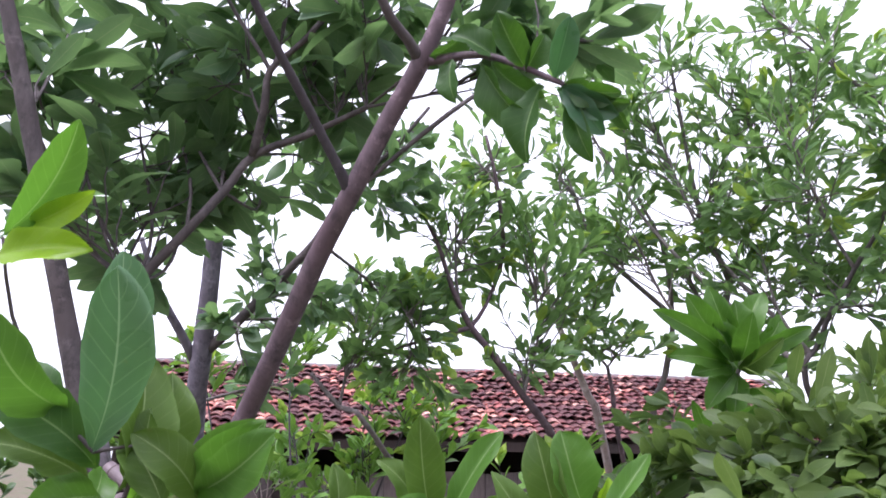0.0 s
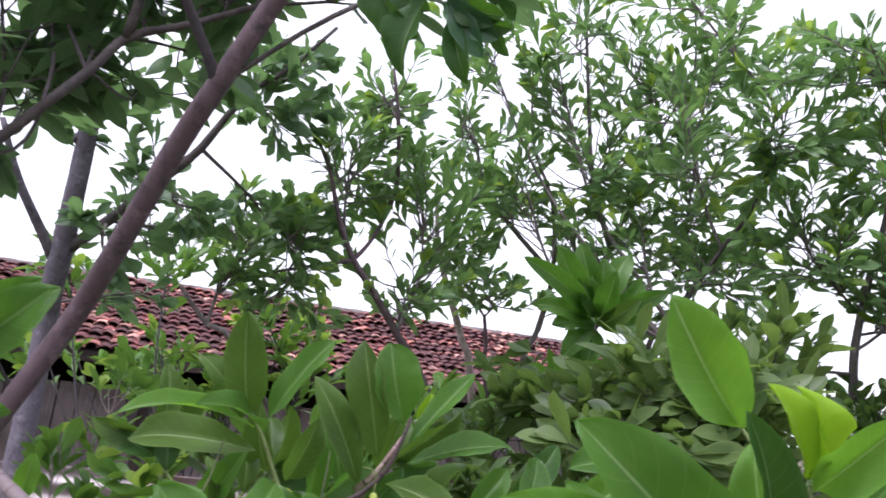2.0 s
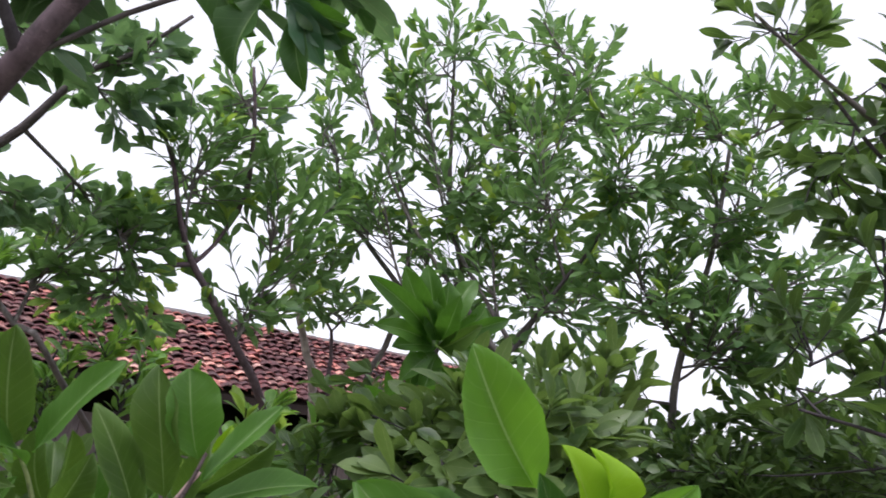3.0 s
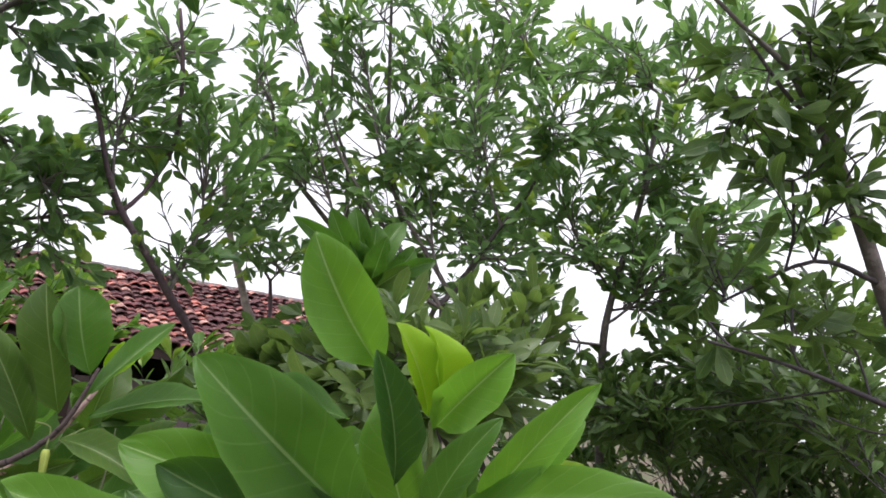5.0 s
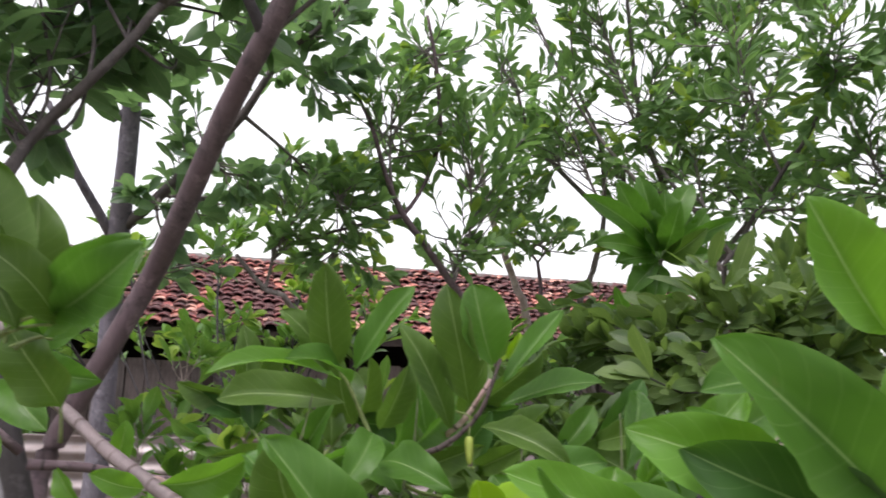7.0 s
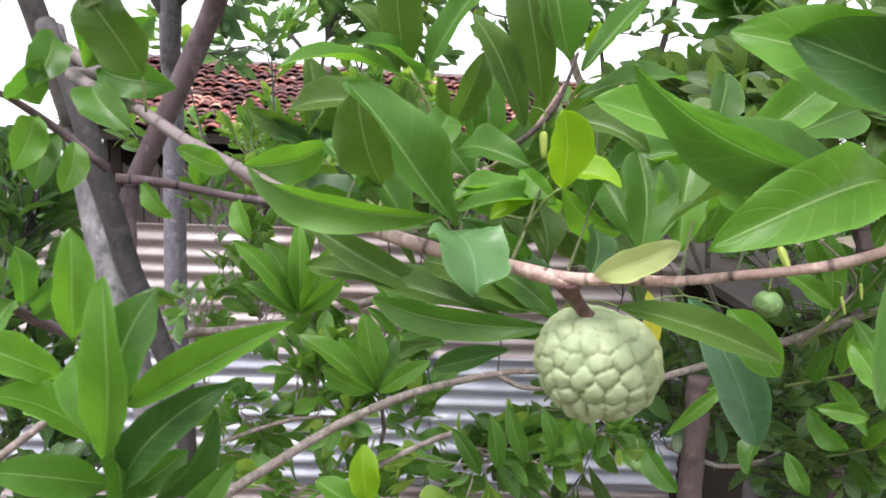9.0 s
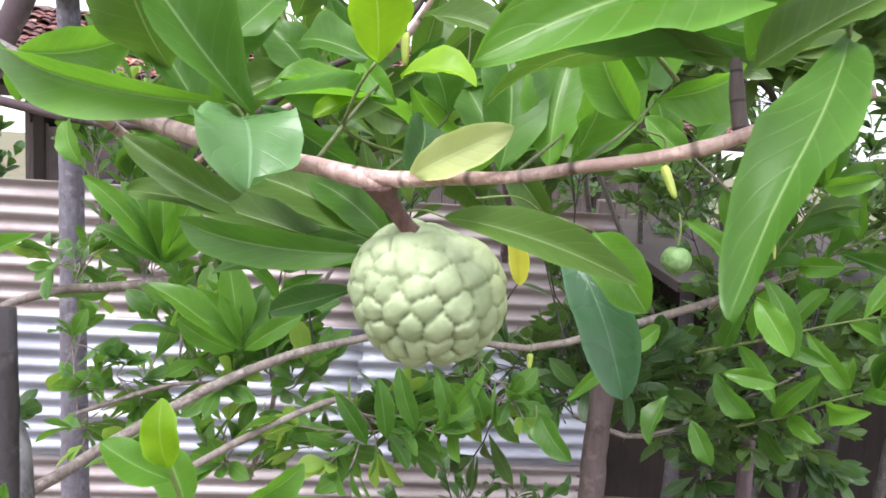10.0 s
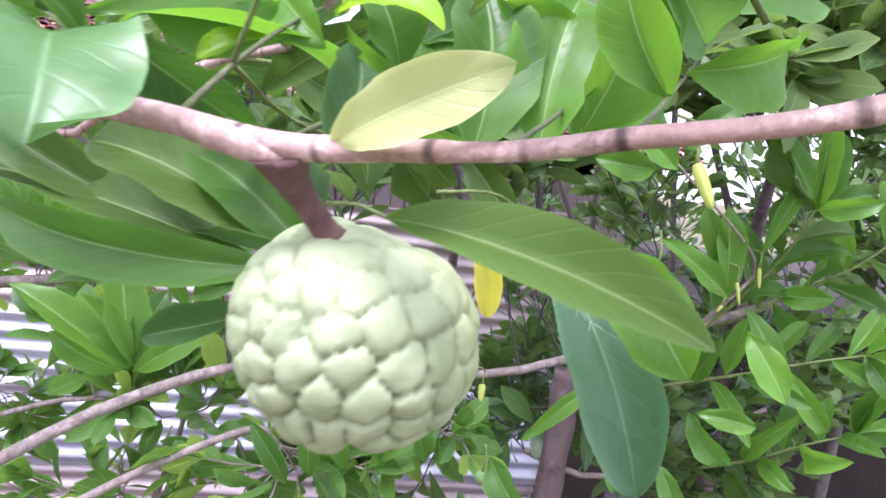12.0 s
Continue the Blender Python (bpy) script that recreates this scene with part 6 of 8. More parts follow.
crown(fol, BOUGHS, [
    ((-0.790, 1.444, 2.446), (0.17, 0.14, 0.08), 8),
    ((-0.720, 1.707, 2.520), (0.11, 0.11, 0.09), 6),
    ((-0.700, 1.184, 2.659), (0.18, 0.15, 0.13), 8),
    ((-0.629, 1.343, 2.545), (0.20, 0.17, 0.13), 14),
    ((-0.446, 1.232, 2.706), (0.13, 0.13, 0.13), 9),
    ((-0.274, 1.294, 2.707), (0.13, 0.14, 0.14), 11),
    ((-0.439, 1.591, 2.545), (0.18, 0.13, 0.08), 8),
    ((-0.610, 1.535, 2.522), (0.17, 0.14, 0.12), 9),
    ((-0.137, 1.117, 2.681), (0.08, 0.07, 0.06), 5),
    ((-0.789, 1.179, 2.877), (0.34, 0.21, 0.08), 14),
    ((-0.590, 1.420, 2.695), (0.19, 0.18, 0.15), 10),
    ((-0.327, 1.615, 2.665), (0.13, 0.12, 0.12), 7),
    ((-0.728, 1.104, 2.516), (0.08, 0.07, 0.07), 8),
    ((-0.382, 1.375, 2.645), (0.14, 0.12, 0.11), 13),
    ((-0.195, 1.256, 2.633), (0.09, 0.09, 0.11), 11),
    ((-0.342, 1.182, 2.791), (0.14, 0.11, 0.07), 7),
    ((-0.752, 1.200, 2.406), (0.09, 0.09, 0.09), 10),
    ((-0.607, 1.327, 2.796), (0.15, 0.12, 0.08), 8),
    ((-0.160, 1.225, 2.731), (0.11, 0.09, 0.08), 8),
    ((0.039, 1.063, 2.658), (0.11, 0.08, 0.06), 10),
    ((0.104, 1.029, 2.568), (0.08, 0.07, 0.06), 9),
    ((0.189, 0.970, 2.561), (0.08, 0.07, 0.06), 10),
    # three masses overhead, above the view, added to shade the leaves below
    ((-0.564, 1.094, 3.152), (0.40, 0.28, 0.17), 24),
    ((0.006, 1.094, 3.157), (0.34, 0.25, 0.15), 15),
    ((-0.277, 1.155, 2.958), (0.28, 0.19, 0.09), 12),
    ((-0.690, 1.020, 2.520), (0.10, 0.10, 0.09), 9),
    ((-0.640, 1.120, 2.360), (0.10, 0.10, 0.06), 7),
    ((-0.650, 1.430, 2.430), (0.13, 0.12, 0.09), 12),
    ((-0.665, 1.430, 2.310), (0.08, 0.08, 0.05), 5),
    ((-0.480, 1.430, 2.530), (0.13, 0.12, 0.08), 9)],
    leaf_len=0.118, leaf_w=0.036, reach=0.34, leafy=0.24, gap=0.031, lift=0.05, rosette=3, bough=0.0032)
fol.make(tree, "shade", "limb", "")
# pollard behind the near tree
pollard = tagged(empty("pollarded_tree", (-0.79, 2.29, 0)), "pollarded grey trunk with a cut top and thin regrowth", "tree")
BOUGHS = []
BOUGHS.append([(-0.767, 2.290, -0.030), (-0.777, 2.290, 0.800), (-0.787, 2.290, 1.932), (-0.776, 2.238, 2.102), (-0.758, 2.196, 2.237), (-0.735, 2.133, 2.441), (-0.719, 2.084, 2.602)])
branch("trunk", pollard, BOUGHS[-1], [0.0460, 0.0380, 0.0310, 0.0310, 0.0310, 0.0275, 0.0265], "grey", "", seg=14, step=0.04)
BOUGHS.append([(-0.781, 2.206, 2.203), (-0.818, 2.160, 2.284), (-0.860, 2.103, 2.369), (-0.886, 2.046, 2.452), (-0.909, 1.996, 2.543)])
branch("limb", pollard, BOUGHS[-1], [0.0159, 0.0149, 0.0130, 0.0102, 0.0076], "grey", "", seg=8, step=0.05)
BOUGHS.append([(-0.751, 2.198, 2.229), (-0.684, 2.180, 2.289), (-0.596, 2.154, 2.374), (-0.509, 2.128, 2.460), (-0.403, 2.094, 2.571), (-0.299, 2.045, 2.733), (-0.176, 2.013, 2.836), (-0.053, 1.972, 2.972)])
branch("limb", pollard, BOUGHS[-1], [0.0177, 0.0177, 0.0159, 0.0151, 0.0133, 0.0089, 0.0071, 0.0053], "limb", "", seg=8, step=0.05)
BOUGHS.append([(-0.722, 2.092, 2.576), (-0.768, 2.085, 2.528), (-0.784, 2.047, 2.552)])
branch("limb", pollard, BOUGHS[-1], [0.0159, 0.0088, 0.0069], "grey", "", seg=8, step=0.05)
BOUGHS.append([(-0.719, 2.087, 2.590), (-0.687, 2.081, 2.610), (-0.635, 2.060, 2.679), (-0.475, 2.058, 2.689)])
branch("limb", pollard, BOUGHS[-1], [0.0159, 0.0089, 0.0062, 0.0053], "grey", "", seg=8, step=0.05)
fol = Foliage(22)
crown(fol, BOUGHS, [
    ((-0.602, 2.086, 2.256), (0.10, 0.10, 0.10), 8),
    ((-0.652, 2.076, 2.628), (0.14, 0.12, 0.11), 9),
    ((-0.509, 2.118, 2.494), (0.14, 0.12, 0.11), 8),
    ((-0.420, 2.252, 2.398), (0.11, 0.11, 0.11), 8),
    ((-0.158, 2.008, 2.853), (0.11, 0.10, 0.09), 8),
    ((-0.211, 2.165, 2.758), (0.16, 0.13, 0.10), 12),
    ((-0.197, 2.177, 2.920), (0.16, 0.14, 0.12), 10),
    ((-0.201, 2.412, 2.459), (0.20, 0.16, 0.11), 10),
    ((-0.544, 2.411, 2.388), (0.19, 0.15, 0.11), 10),
    ((-0.631, 2.417, 2.168), (0.19, 0.14, 0.09), 5)],
    leaf_len=0.085, leaf_w=0.032, reach=0.3, leafy=0.2, lift=0.08)
fol.make(pollard, "shade", "far", "")
# trees behind
far_tree = tagged(empty("custard_apple_tree", (0.80, 3.75, 0)), "open leafy custard apple tree in front of the house", "tree", "background trees")
BOUGHS = []
BOUGHS.append([(0.800, 3.750, -0.030), (0.750, 3.600, 1.000), (0.620, 3.000, 1.620), (0.404, 2.593, 1.978), (0.273, 2.461, 2.133), (0.163, 2.398, 2.269), (0.088, 2.371, 2.357), (0.025, 2.333, 2.480), (-0.034, 2.282, 2.645), (-0.132, 2.236, 2.792)])
branch("trunk", far_tree, BOUGHS[-1], [0.0280, 0.0240, 0.0190, 0.0151, 0.0136, 0.0126, 0.0116, 0.0087, 0.0068, 0.0048], "brown", "", seg=8, step=0.05)
BOUGHS.append([(0.088, 2.373, 2.351), (0.145, 2.399, 2.436), (0.206, 2.395, 2.621), (0.184, 2.323, 2.852), (0.142, 2.270, 3.024)])
branch("limb", far_tree, BOUGHS[-1], [0.0087, 0.0069, 0.0091, 0.0070, 0.0050], "brown", "", seg=8, step=0.05)
BOUGHS.append([(0.088, 2.373, 2.351), (-0.050, 2.384, 2.313), (-0.185, 2.395, 2.274)])
branch("limb", far_tree, BOUGHS[-1], [0.0097, 0.0068, 0.0048], "brown", "", seg=8, step=0.05)
BOUGHS.append([(0.100, 3.700, -0.020), (0.080, 3.500, 1.300), (-0.221, 2.380, 1.984), (-0.342, 2.350, 2.080), (-0.436, 2.317, 2.185)])
branch("limb", far_tree, BOUGHS[-1], [0.0140, 0.0120, 0.0093, 0.0083, 0.0065], "far", "", seg=8, step=0.05)
fol = Foliage(31)
crown(fol, BOUGHS, [
    ((-0.283, 2.361, 2.384), (0.21, 0.20, 0.19), 16),
    ((-0.090, 2.361, 2.386), (0.19, 0.21, 0.23), 16),
    ((0.065, 2.377, 2.677), (0.27, 0.28, 0.29), 31),
    ((0.127, 2.386, 2.989), (0.30, 0.23, 0.15), 16),
    ((0.290, 2.495, 2.295), (0.24, 0.19, 0.14), 16),
    ((0.340, 2.496, 2.631), (0.23, 0.26, 0.30), 24),
    ((-0.107, 2.413, 2.220), (0.28, 0.19, 0.09), 11)],
    leaf_len=0.082, leaf_w=0.0245, reach=0.5)
fol.make(far_tree, "far", "far", "")
far_tree = tagged(empty("custard_apple_tree", (1.3, 3.8, 0)), "tall open custard apple tree with pale upright stems", "tree", "background trees")
BOUGHS = []
BOUGHS.append([(0.980, 3.800, -0.030), (0.920, 3.600, 1.000), (0.678, 3.101, 2.031), (0.616, 3.051, 2.192), (0.537, 2.996, 2.371), (0.455, 2.937, 2.559), (0.417, 2.873, 2.767)])
branch("trunk", far_tree, BOUGHS[-1], [0.0240, 0.0220, 0.0169, 0.0169, 0.0145, 0.0109, 0.0085], "pole", "pale bare pole-like stem", seg=8, step=0.05)
BOUGHS.append([(1.100, 3.800, -0.020), (1.000, 3.600, 1.200), (0.725, 3.001, 2.016), (0.700, 2.950, 2.183), (0.676, 2.915, 2.294)])
branch("limb", far_tree, BOUGHS[-1], [0.0120, 0.0110, 0.0105, 0.0093, 0.0070], "brown", "", seg=8, step=0.05)
BOUGHS.append([(1.300, 3.800, -0.030), (1.200, 3.600, 1.200), (0.877, 2.998, 2.029), (0.916, 2.922, 2.274), (0.942, 2.853, 2.498), (0.893, 2.764, 2.787), (0.774, 2.695, 3.009), (0.724, 2.606, 3.299)])
branch("limb", far_tree, BOUGHS[-1], [0.0169, 0.0143, 0.0137, 0.0129, 0.0106, 0.0076, 0.0053, 0.0038], "far", "", seg=8, step=0.05)
BOUGHS.append([(1.600, 3.800, -0.030), (1.450, 3.600, 1.200), (1.144, 2.950, 2.187), (1.179, 2.812, 2.634), (1.266, 2.743, 2.858), (1.404, 2.681, 3.060), (1.423, 2.571, 3.418), (1.374, 2.489, 3.685)])
branch("limb", far_tree, BOUGHS[-1], [0.0169, 0.0143, 0.0151, 0.0122, 0.0099, 0.0076, 0.0053, 0.0038], "far", "", seg=8, step=0.05)
BOUGHS.append([(1.179, 2.812, 2.634), (1.055, 2.730, 2.901), (0.982, 2.633, 3.212), (0.908, 2.523, 3.569)])
branch("limb", far_tree, BOUGHS[-1], [0.0140, 0.0105, 0.0082, 0.0058], "far", "", seg=8, step=0.05)
BOUGHS.append([(0.942, 2.853, 2.498), (0.636, 2.771, 2.763), (0.517, 2.695, 3.007)])
branch("limb", far_tree, BOUGHS[-1], [0.0117, 0.0082, 0.0058], "far", "", seg=8, step=0.05)
BOUGHS.append([(2.000, 3.600, -0.030), (1.800, 3.400, 1.200), (1.387, 2.861, 2.137), (1.441, 2.795, 2.353), (1.563, 2.735, 2.548), (1.718, 2.662, 2.787), (1.828, 2.569, 3.090)])
branch("limb", far_tree, BOUGHS[-1], [0.0169, 0.0143, 0.0132, 0.0110, 0.0088, 0.0073, 0.0051], "far", "", seg=8, step=0.05)
fol = Foliage(32)
crown(fol, BOUGHS, [
    ((0.504, 2.755, 2.473), (0.24, 0.24, 0.24), 16),
    ((0.705, 2.743, 2.853), (0.31, 0.32, 0.34), 21),
    ((0.516, 2.681, 3.051), (0.22, 0.21, 0.20), 14),
    ((1.030, 2.695, 3.012), (0.36, 0.39, 0.42), 41),
    ((1.237, 2.578, 3.393), (0.36, 0.34, 0.31), 29),
    ((0.862, 2.544, 3.501), (0.20, 0.22, 0.25), 14),
    ((1.081, 2.812, 2.633), (0.36, 0.31, 0.25), 18),
    ((1.498, 2.702, 2.994), (0.34, 0.38, 0.42), 38),
    ((1.610, 2.551, 3.486), (0.34, 0.28, 0.22), 18),
    ((1.495, 2.715, 2.612), (0.30, 0.27, 0.24), 23),
    ((0.685, 2.788, 2.367), (0.24, 0.20, 0.16), 10),
    ((1.271, 2.788, 2.373), (0.35, 0.26, 0.16), 12),
    ((1.398, 2.496, 3.663), (0.22, 0.18, 0.14), 7)],
    leaf_len=0.085, leaf_w=0.0245, reach=0.5)
fol.make(far_tree, "far", "far", "")
far_tree = tagged(empty("custard_apple_tree", (2.3, 3.4, 0)), "bushy custard apple tree in dense dark leaf", "tree", "background trees")
BOUGHS = []
BOUGHS.append([(2.300, 3.400, -0.030), (2.100, 3.100, 1.000), (1.306, 2.509, 2.077), (1.312, 2.428, 2.334), (1.404, 2.319, 2.557), (1.486, 2.229, 2.737), (1.498, 2.125, 3.058)])
branch("trunk", far_tree, BOUGHS[-1], [0.0240, 0.0190, 0.0115, 0.0095, 0.0080, 0.0066, 0.0045], "limb", "", seg=8, step=0.05)
BOUGHS.append([(2.600, 3.200, -0.030), (2.400, 2.900, 1.000), (1.816, 2.195, 2.010), (1.786, 2.109, 2.335), (1.807, 1.992, 2.686), (1.787, 1.889, 3.053)])
branch("limb", far_tree, BOUGHS[-1], [0.0280, 0.0240, 0.0147, 0.0126, 0.0094, 0.0073], "far", "", seg=8, step=0.05)
fol = Foliage(33)
crown(fol, BOUGHS, [
    ((1.400, 2.300, 1.990), (0.17, 0.15, 0.15), 13),
    ((1.228, 2.258, 3.006), (0.30, 0.31, 0.33), 23),
    ((1.540, 2.138, 2.956), (0.33, 0.31, 0.30), 31),
    ((1.629, 1.925, 3.159), (0.34, 0.26, 0.18), 19),
    ((1.632, 2.093, 2.605), (0.31, 0.29, 0.26), 31),
    ((1.422, 2.337, 2.474), (0.27, 0.27, 0.27), 14),
    ((1.782, 1.966, 2.806), (0.23, 0.23, 0.23), 18),
    ((1.851, 1.944, 2.411), (0.30, 0.28, 0.25), 28),
    ((1.475, 2.181, 2.171), (0.30, 0.24, 0.18), 14),
    ((0.794, 2.587, 3.283), (0.30, 0.26, 0.21), 15),
    ((0.457, 2.682, 3.451), (0.28, 0.23, 0.19), 11),
    ((1.119, 2.519, 2.677), (0.27, 0.23, 0.18), 10),
    ((0.692, 2.658, 2.828), (0.27, 0.25, 0.23), 10),
    ((1.258, 2.210, 3.489), (0.34, 0.27, 0.20), 11),
    ((1.871, 1.874, 2.916), (0.26, 0.32, 0.38), 28),
    ((2.008, 1.720, 2.526), (0.28, 0.26, 0.24), 28),
    ((1.937, 2.018, 2.351), (0.24, 0.21, 0.18), 18),
    ((1.967, 1.736, 3.265), (0.28, 0.25, 0.22), 19)],
    leaf_len=0.085, leaf_w=0.0245, reach=0.5)
fol.make(far_tree, "far", "far", "")
far_tree = tagged(empty("custard_apple_tree", (2.0, 1.5, 0)), "dark leafy custard apple tree with a grey trunk", "tree", "background trees")
BOUGHS = []
BOUGHS.append([(2.500, 1.380, -0.030), (2.330, 1.280, 1.000), (2.060, 1.200, 1.957), (1.860, 1.160, 2.330), (1.690, 1.129, 2.553), (1.577, 1.127, 2.695), (1.509, 1.134, 2.770), (1.403, 1.158, 2.841), (1.216, 1.194, 2.985)])
branch("trunk", far_tree, BOUGHS[-1], [0.0400, 0.0300, 0.0211, 0.0197, 0.0169, 0.0127, 0.0085, 0.0056, 0.0042], "far", "", seg=8, step=0.05)
BOUGHS.append([(1.674, 1.112, 2.609), (1.555, 1.142, 2.678), (1.406, 1.161, 2.827)])
branch("limb", far_tree, BOUGHS[-1], [0.0070, 0.0056, 0.0042], "limb", "", seg=8, step=0.05)
BOUGHS.append([(1.890, 1.163, 2.280), (1.660, 1.174, 2.300), (1.470, 1.283, 2.180)])
branch("limb", far_tree, BOUGHS[-1], [0.0080, 0.0058, 0.0035], "dark", "", seg=8, step=0.05)
BOUGHS.append([(2.060, 1.200, 1.957), (1.640, 1.190, 2.030), (1.320, 1.175, 2.060)])
branch("limb", far_tree, BOUGHS[-1], [0.0085, 0.0055, 0.0032], "dark", "", seg=8, step=0.05)
fol = Foliage(34, 0.15)
crown(fol, BOUGHS, [
    ((1.569, 1.160, 2.724), (0.21, 0.18, 0.15), 11),
    ((1.623, 1.062, 2.818), (0.12, 0.12, 0.11), 6),
    ((1.421, 1.162, 2.618), (0.15, 0.13, 0.11), 9),
    ((1.553, 1.084, 2.871), (0.20, 0.19, 0.19), 13),
    ((1.324, 1.209, 2.969), (0.19, 0.14, 0.09), 8),
    ((1.568, 1.146, 2.460), (0.18, 0.15, 0.11), 8),
    ((1.525, 1.333, 2.281), (0.16, 0.15, 0.14), 8),
    ((1.684, 1.063, 2.567), (0.11, 0.18, 0.25), 9),
    ((1.640, 1.240, 2.170), (0.17, 0.14, 0.08), 6),
    ((1.860, 1.250, 2.200), (0.13, 0.14, 0.10), 5),
    ((1.420, 1.230, 2.130), (0.14, 0.12, 0.07), 4)],
    leaf_len=0.096, leaf_w=0.030, reach=0.4, leafy=0.22, gap=0.022, bough=0.004)
crown(fol, BOUGHS, [
    ((2.398, 1.788, 2.320), (0.35, 0.29, 0.22), 14),
    ((2.017, 1.845, 2.115), (0.30, 0.24, 0.18), 18),
    ((2.206, 1.632, 1.993), (0.35, 0.27, 0.20), 31),
    ((1.788, 2.000, 1.937), (0.29, 0.22, 0.17), 23)],
    leaf_len=0.088, leaf_w=0.026, reach=0.4, leafy=0.22, gap=0.02, bough=0.0022)
fol.make(far_tree, "mid", "dark", "")
# low bushes
bush = tagged(empty("custard_apple_bush", (0.95, 1.5, 0)), "leafy bush of narrow dark green leaves", "bush", "bushes")
BOUGHS = []
BOUGHS.append([(0.95, 1.50, -0.03), (0.86, 1.43, 1.00), (0.82, 1.37, 1.50), (0.76, 1.24, 1.80), (0.69, 1.12, 1.90)])
branch("stem", bush, BOUGHS[-1], [0.020, 0.016, 0.013, 0.007, 0.004], "brown", seg=8, step=0.05)
BOUGHS.append([(0.79, 1.31, 1.66), (0.84, 1.33, 1.85), (0.90, 1.33, 2.02)])
branch("stem", bush, BOUGHS[-1], [0.007, 0.005, 0.003], "limb", seg=8, step=0.05)
BOUGHS.append([(0.77, 1.26, 1.77), (0.66, 1.22, 1.87), (0.50, 1.24, 1.92)])
branch("stem", bush, BOUGHS[-1], [0.006, 0.005, 0.003], "limb", seg=8, step=0.05)
fol = Foliage(41)
crown(fol, BOUGHS, [
    ((0.615, 1.170, 1.959), (0.16, 0.12, 0.07), 26),
    ((0.464, 1.248, 1.912), (0.11, 0.09, 0.06), 14),
    ((0.691, 1.069, 1.919), (0.12, 0.10, 0.07), 22),
    ((0.899, 1.324, 2.064), (0.14, 0.11, 0.08), 16),
    ((0.564, 1.096, 1.860), (0.22, 0.13, 0.04), 18)],
    leaf_len=0.085, leaf_w=0.024, reach=0.4, leafy=0.2, bough=0.0015)
fol.make(bush, "olive", "dark", "")
bush = tagged(empty("custard_apple_bush", (2.3, 1.3, 0)), "thick dark bush on the sunny side", "bush", "bushes")
BOUGHS = []
BOUGHS.append([(2.30, 1.30, -0.03), (2.23, 1.35, 0.39), (2.07, 1.46, 0.79)])
branch("stem", bush, BOUGHS[-1], [0.009, 0.006, 0.003], "dark", seg=8, step=0.05)
BOUGHS.append([(2.30, 1.30, -0.03), (2.21, 1.29, 0.41), (2.00, 1.28, 0.81)])
branch("stem", bush, BOUGHS[-1], [0.009, 0.006, 0.003], "dark", seg=8, step=0.05)
BOUGHS.append([(2.30, 1.30, -0.03), (2.25, 1.24, 0.43), (2.13, 1.10, 0.86)])
branch("stem", bush, BOUGHS[-1], [0.009, 0.006, 0.003], "dark", seg=8, step=0.05)
BOUGHS.append([(2.30, 1.30, -0.03), (2.22, 1.26, 0.39), (2.05, 1.17, 0.77)])
branch("stem", bush, BOUGHS[-1], [0.009, 0.006, 0.003], "dark", seg=8, step=0.05)
BOUGHS.append([(2.30, 1.30, -0.03), (2.31, 1.23, 0.35), (2.34, 1.05, 0.69)])
branch("stem", bush, BOUGHS[-1], [0.009, 0.006, 0.003], "dark", seg=8, step=0.05)
BOUGHS.append([(2.30, 1.30, -0.03), (2.37, 1.35, 0.33), (2.54, 1.45, 0.66)])
branch("stem", bush, BOUGHS[-1], [0.009, 0.006, 0.003], "dark", seg=8, step=0.05)
fol = Foliage(48)
crown(fol, BOUGHS, [
    ((1.820, 1.900, 1.944), (0.26, 0.20, 0.13), 26),
    ((2.202, 1.900, 1.902), (0.26, 0.20, 0.13), 26),
    ((2.684, 2.000, 2.104), (0.26, 0.20, 0.13), 26),
    ((2.688, 1.800, 1.987), (0.26, 0.20, 0.13), 26),
    ((2.338, 2.100, 2.152), (0.26, 0.20, 0.13), 26),
    ((2.872, 2.000, 2.400), (0.26, 0.20, 0.13), 26),
    ((1.742, 2.100, 2.004), (0.26, 0.20, 0.13), 26),
    ((2.566, 2.846, 1.871), (0.43, 0.33, 0.22), 42),
    ((2.781, 2.346, 1.865), (0.41, 0.33, 0.26), 58),
    ((2.307, 2.193, 1.601), (0.50, 0.33, 0.19), 58),
    ((2.764, 1.974, 1.715), (0.33, 0.28, 0.22), 52),
    ((3.084, 2.157, 2.148), (0.26, 0.24, 0.22), 30),
    ((2.122, 2.681, 1.597), (0.35, 0.26, 0.19), 30),
    ((2.383, 1.985, 1.453), (0.52, 0.31, 0.13), 34)],
    leaf_len=0.085, leaf_w=0.025, reach=0.6, leafy=0.2, bough=0.0020)
fol.make(bush, "mid", "dark", "")
bush = tagged(empty("custard_apple_bush", (-0.5, 4.0, 0)), "low bush of fresh green leaves before the house", "bush", "bushes")
BOUGHS = []
BOUGHS.append([(-0.50, 4.00, -0.03), (-0.49, 3.93, 0.37), (-0.46, 3.75, 0.75)])
branch("stem", bush, BOUGHS[-1], [0.009, 0.006, 0.003], "dark", seg=8, step=0.05)
BOUGHS.append([(-0.50, 4.00, -0.03), (-0.44, 3.94, 0.41), (-0.31, 3.81, 0.82)])
branch("stem", bush, BOUGHS[-1], [0.009, 0.006, 0.003], "dark", seg=8, step=0.05)
BOUGHS.append([(-0.50, 4.00, -0.03), (-0.43, 4.04, 0.44), (-0.25, 4.14, 0.89)])
branch("stem", bush, BOUGHS[-1], [0.009, 0.006, 0.003], "dark", seg=8, step=0.05)
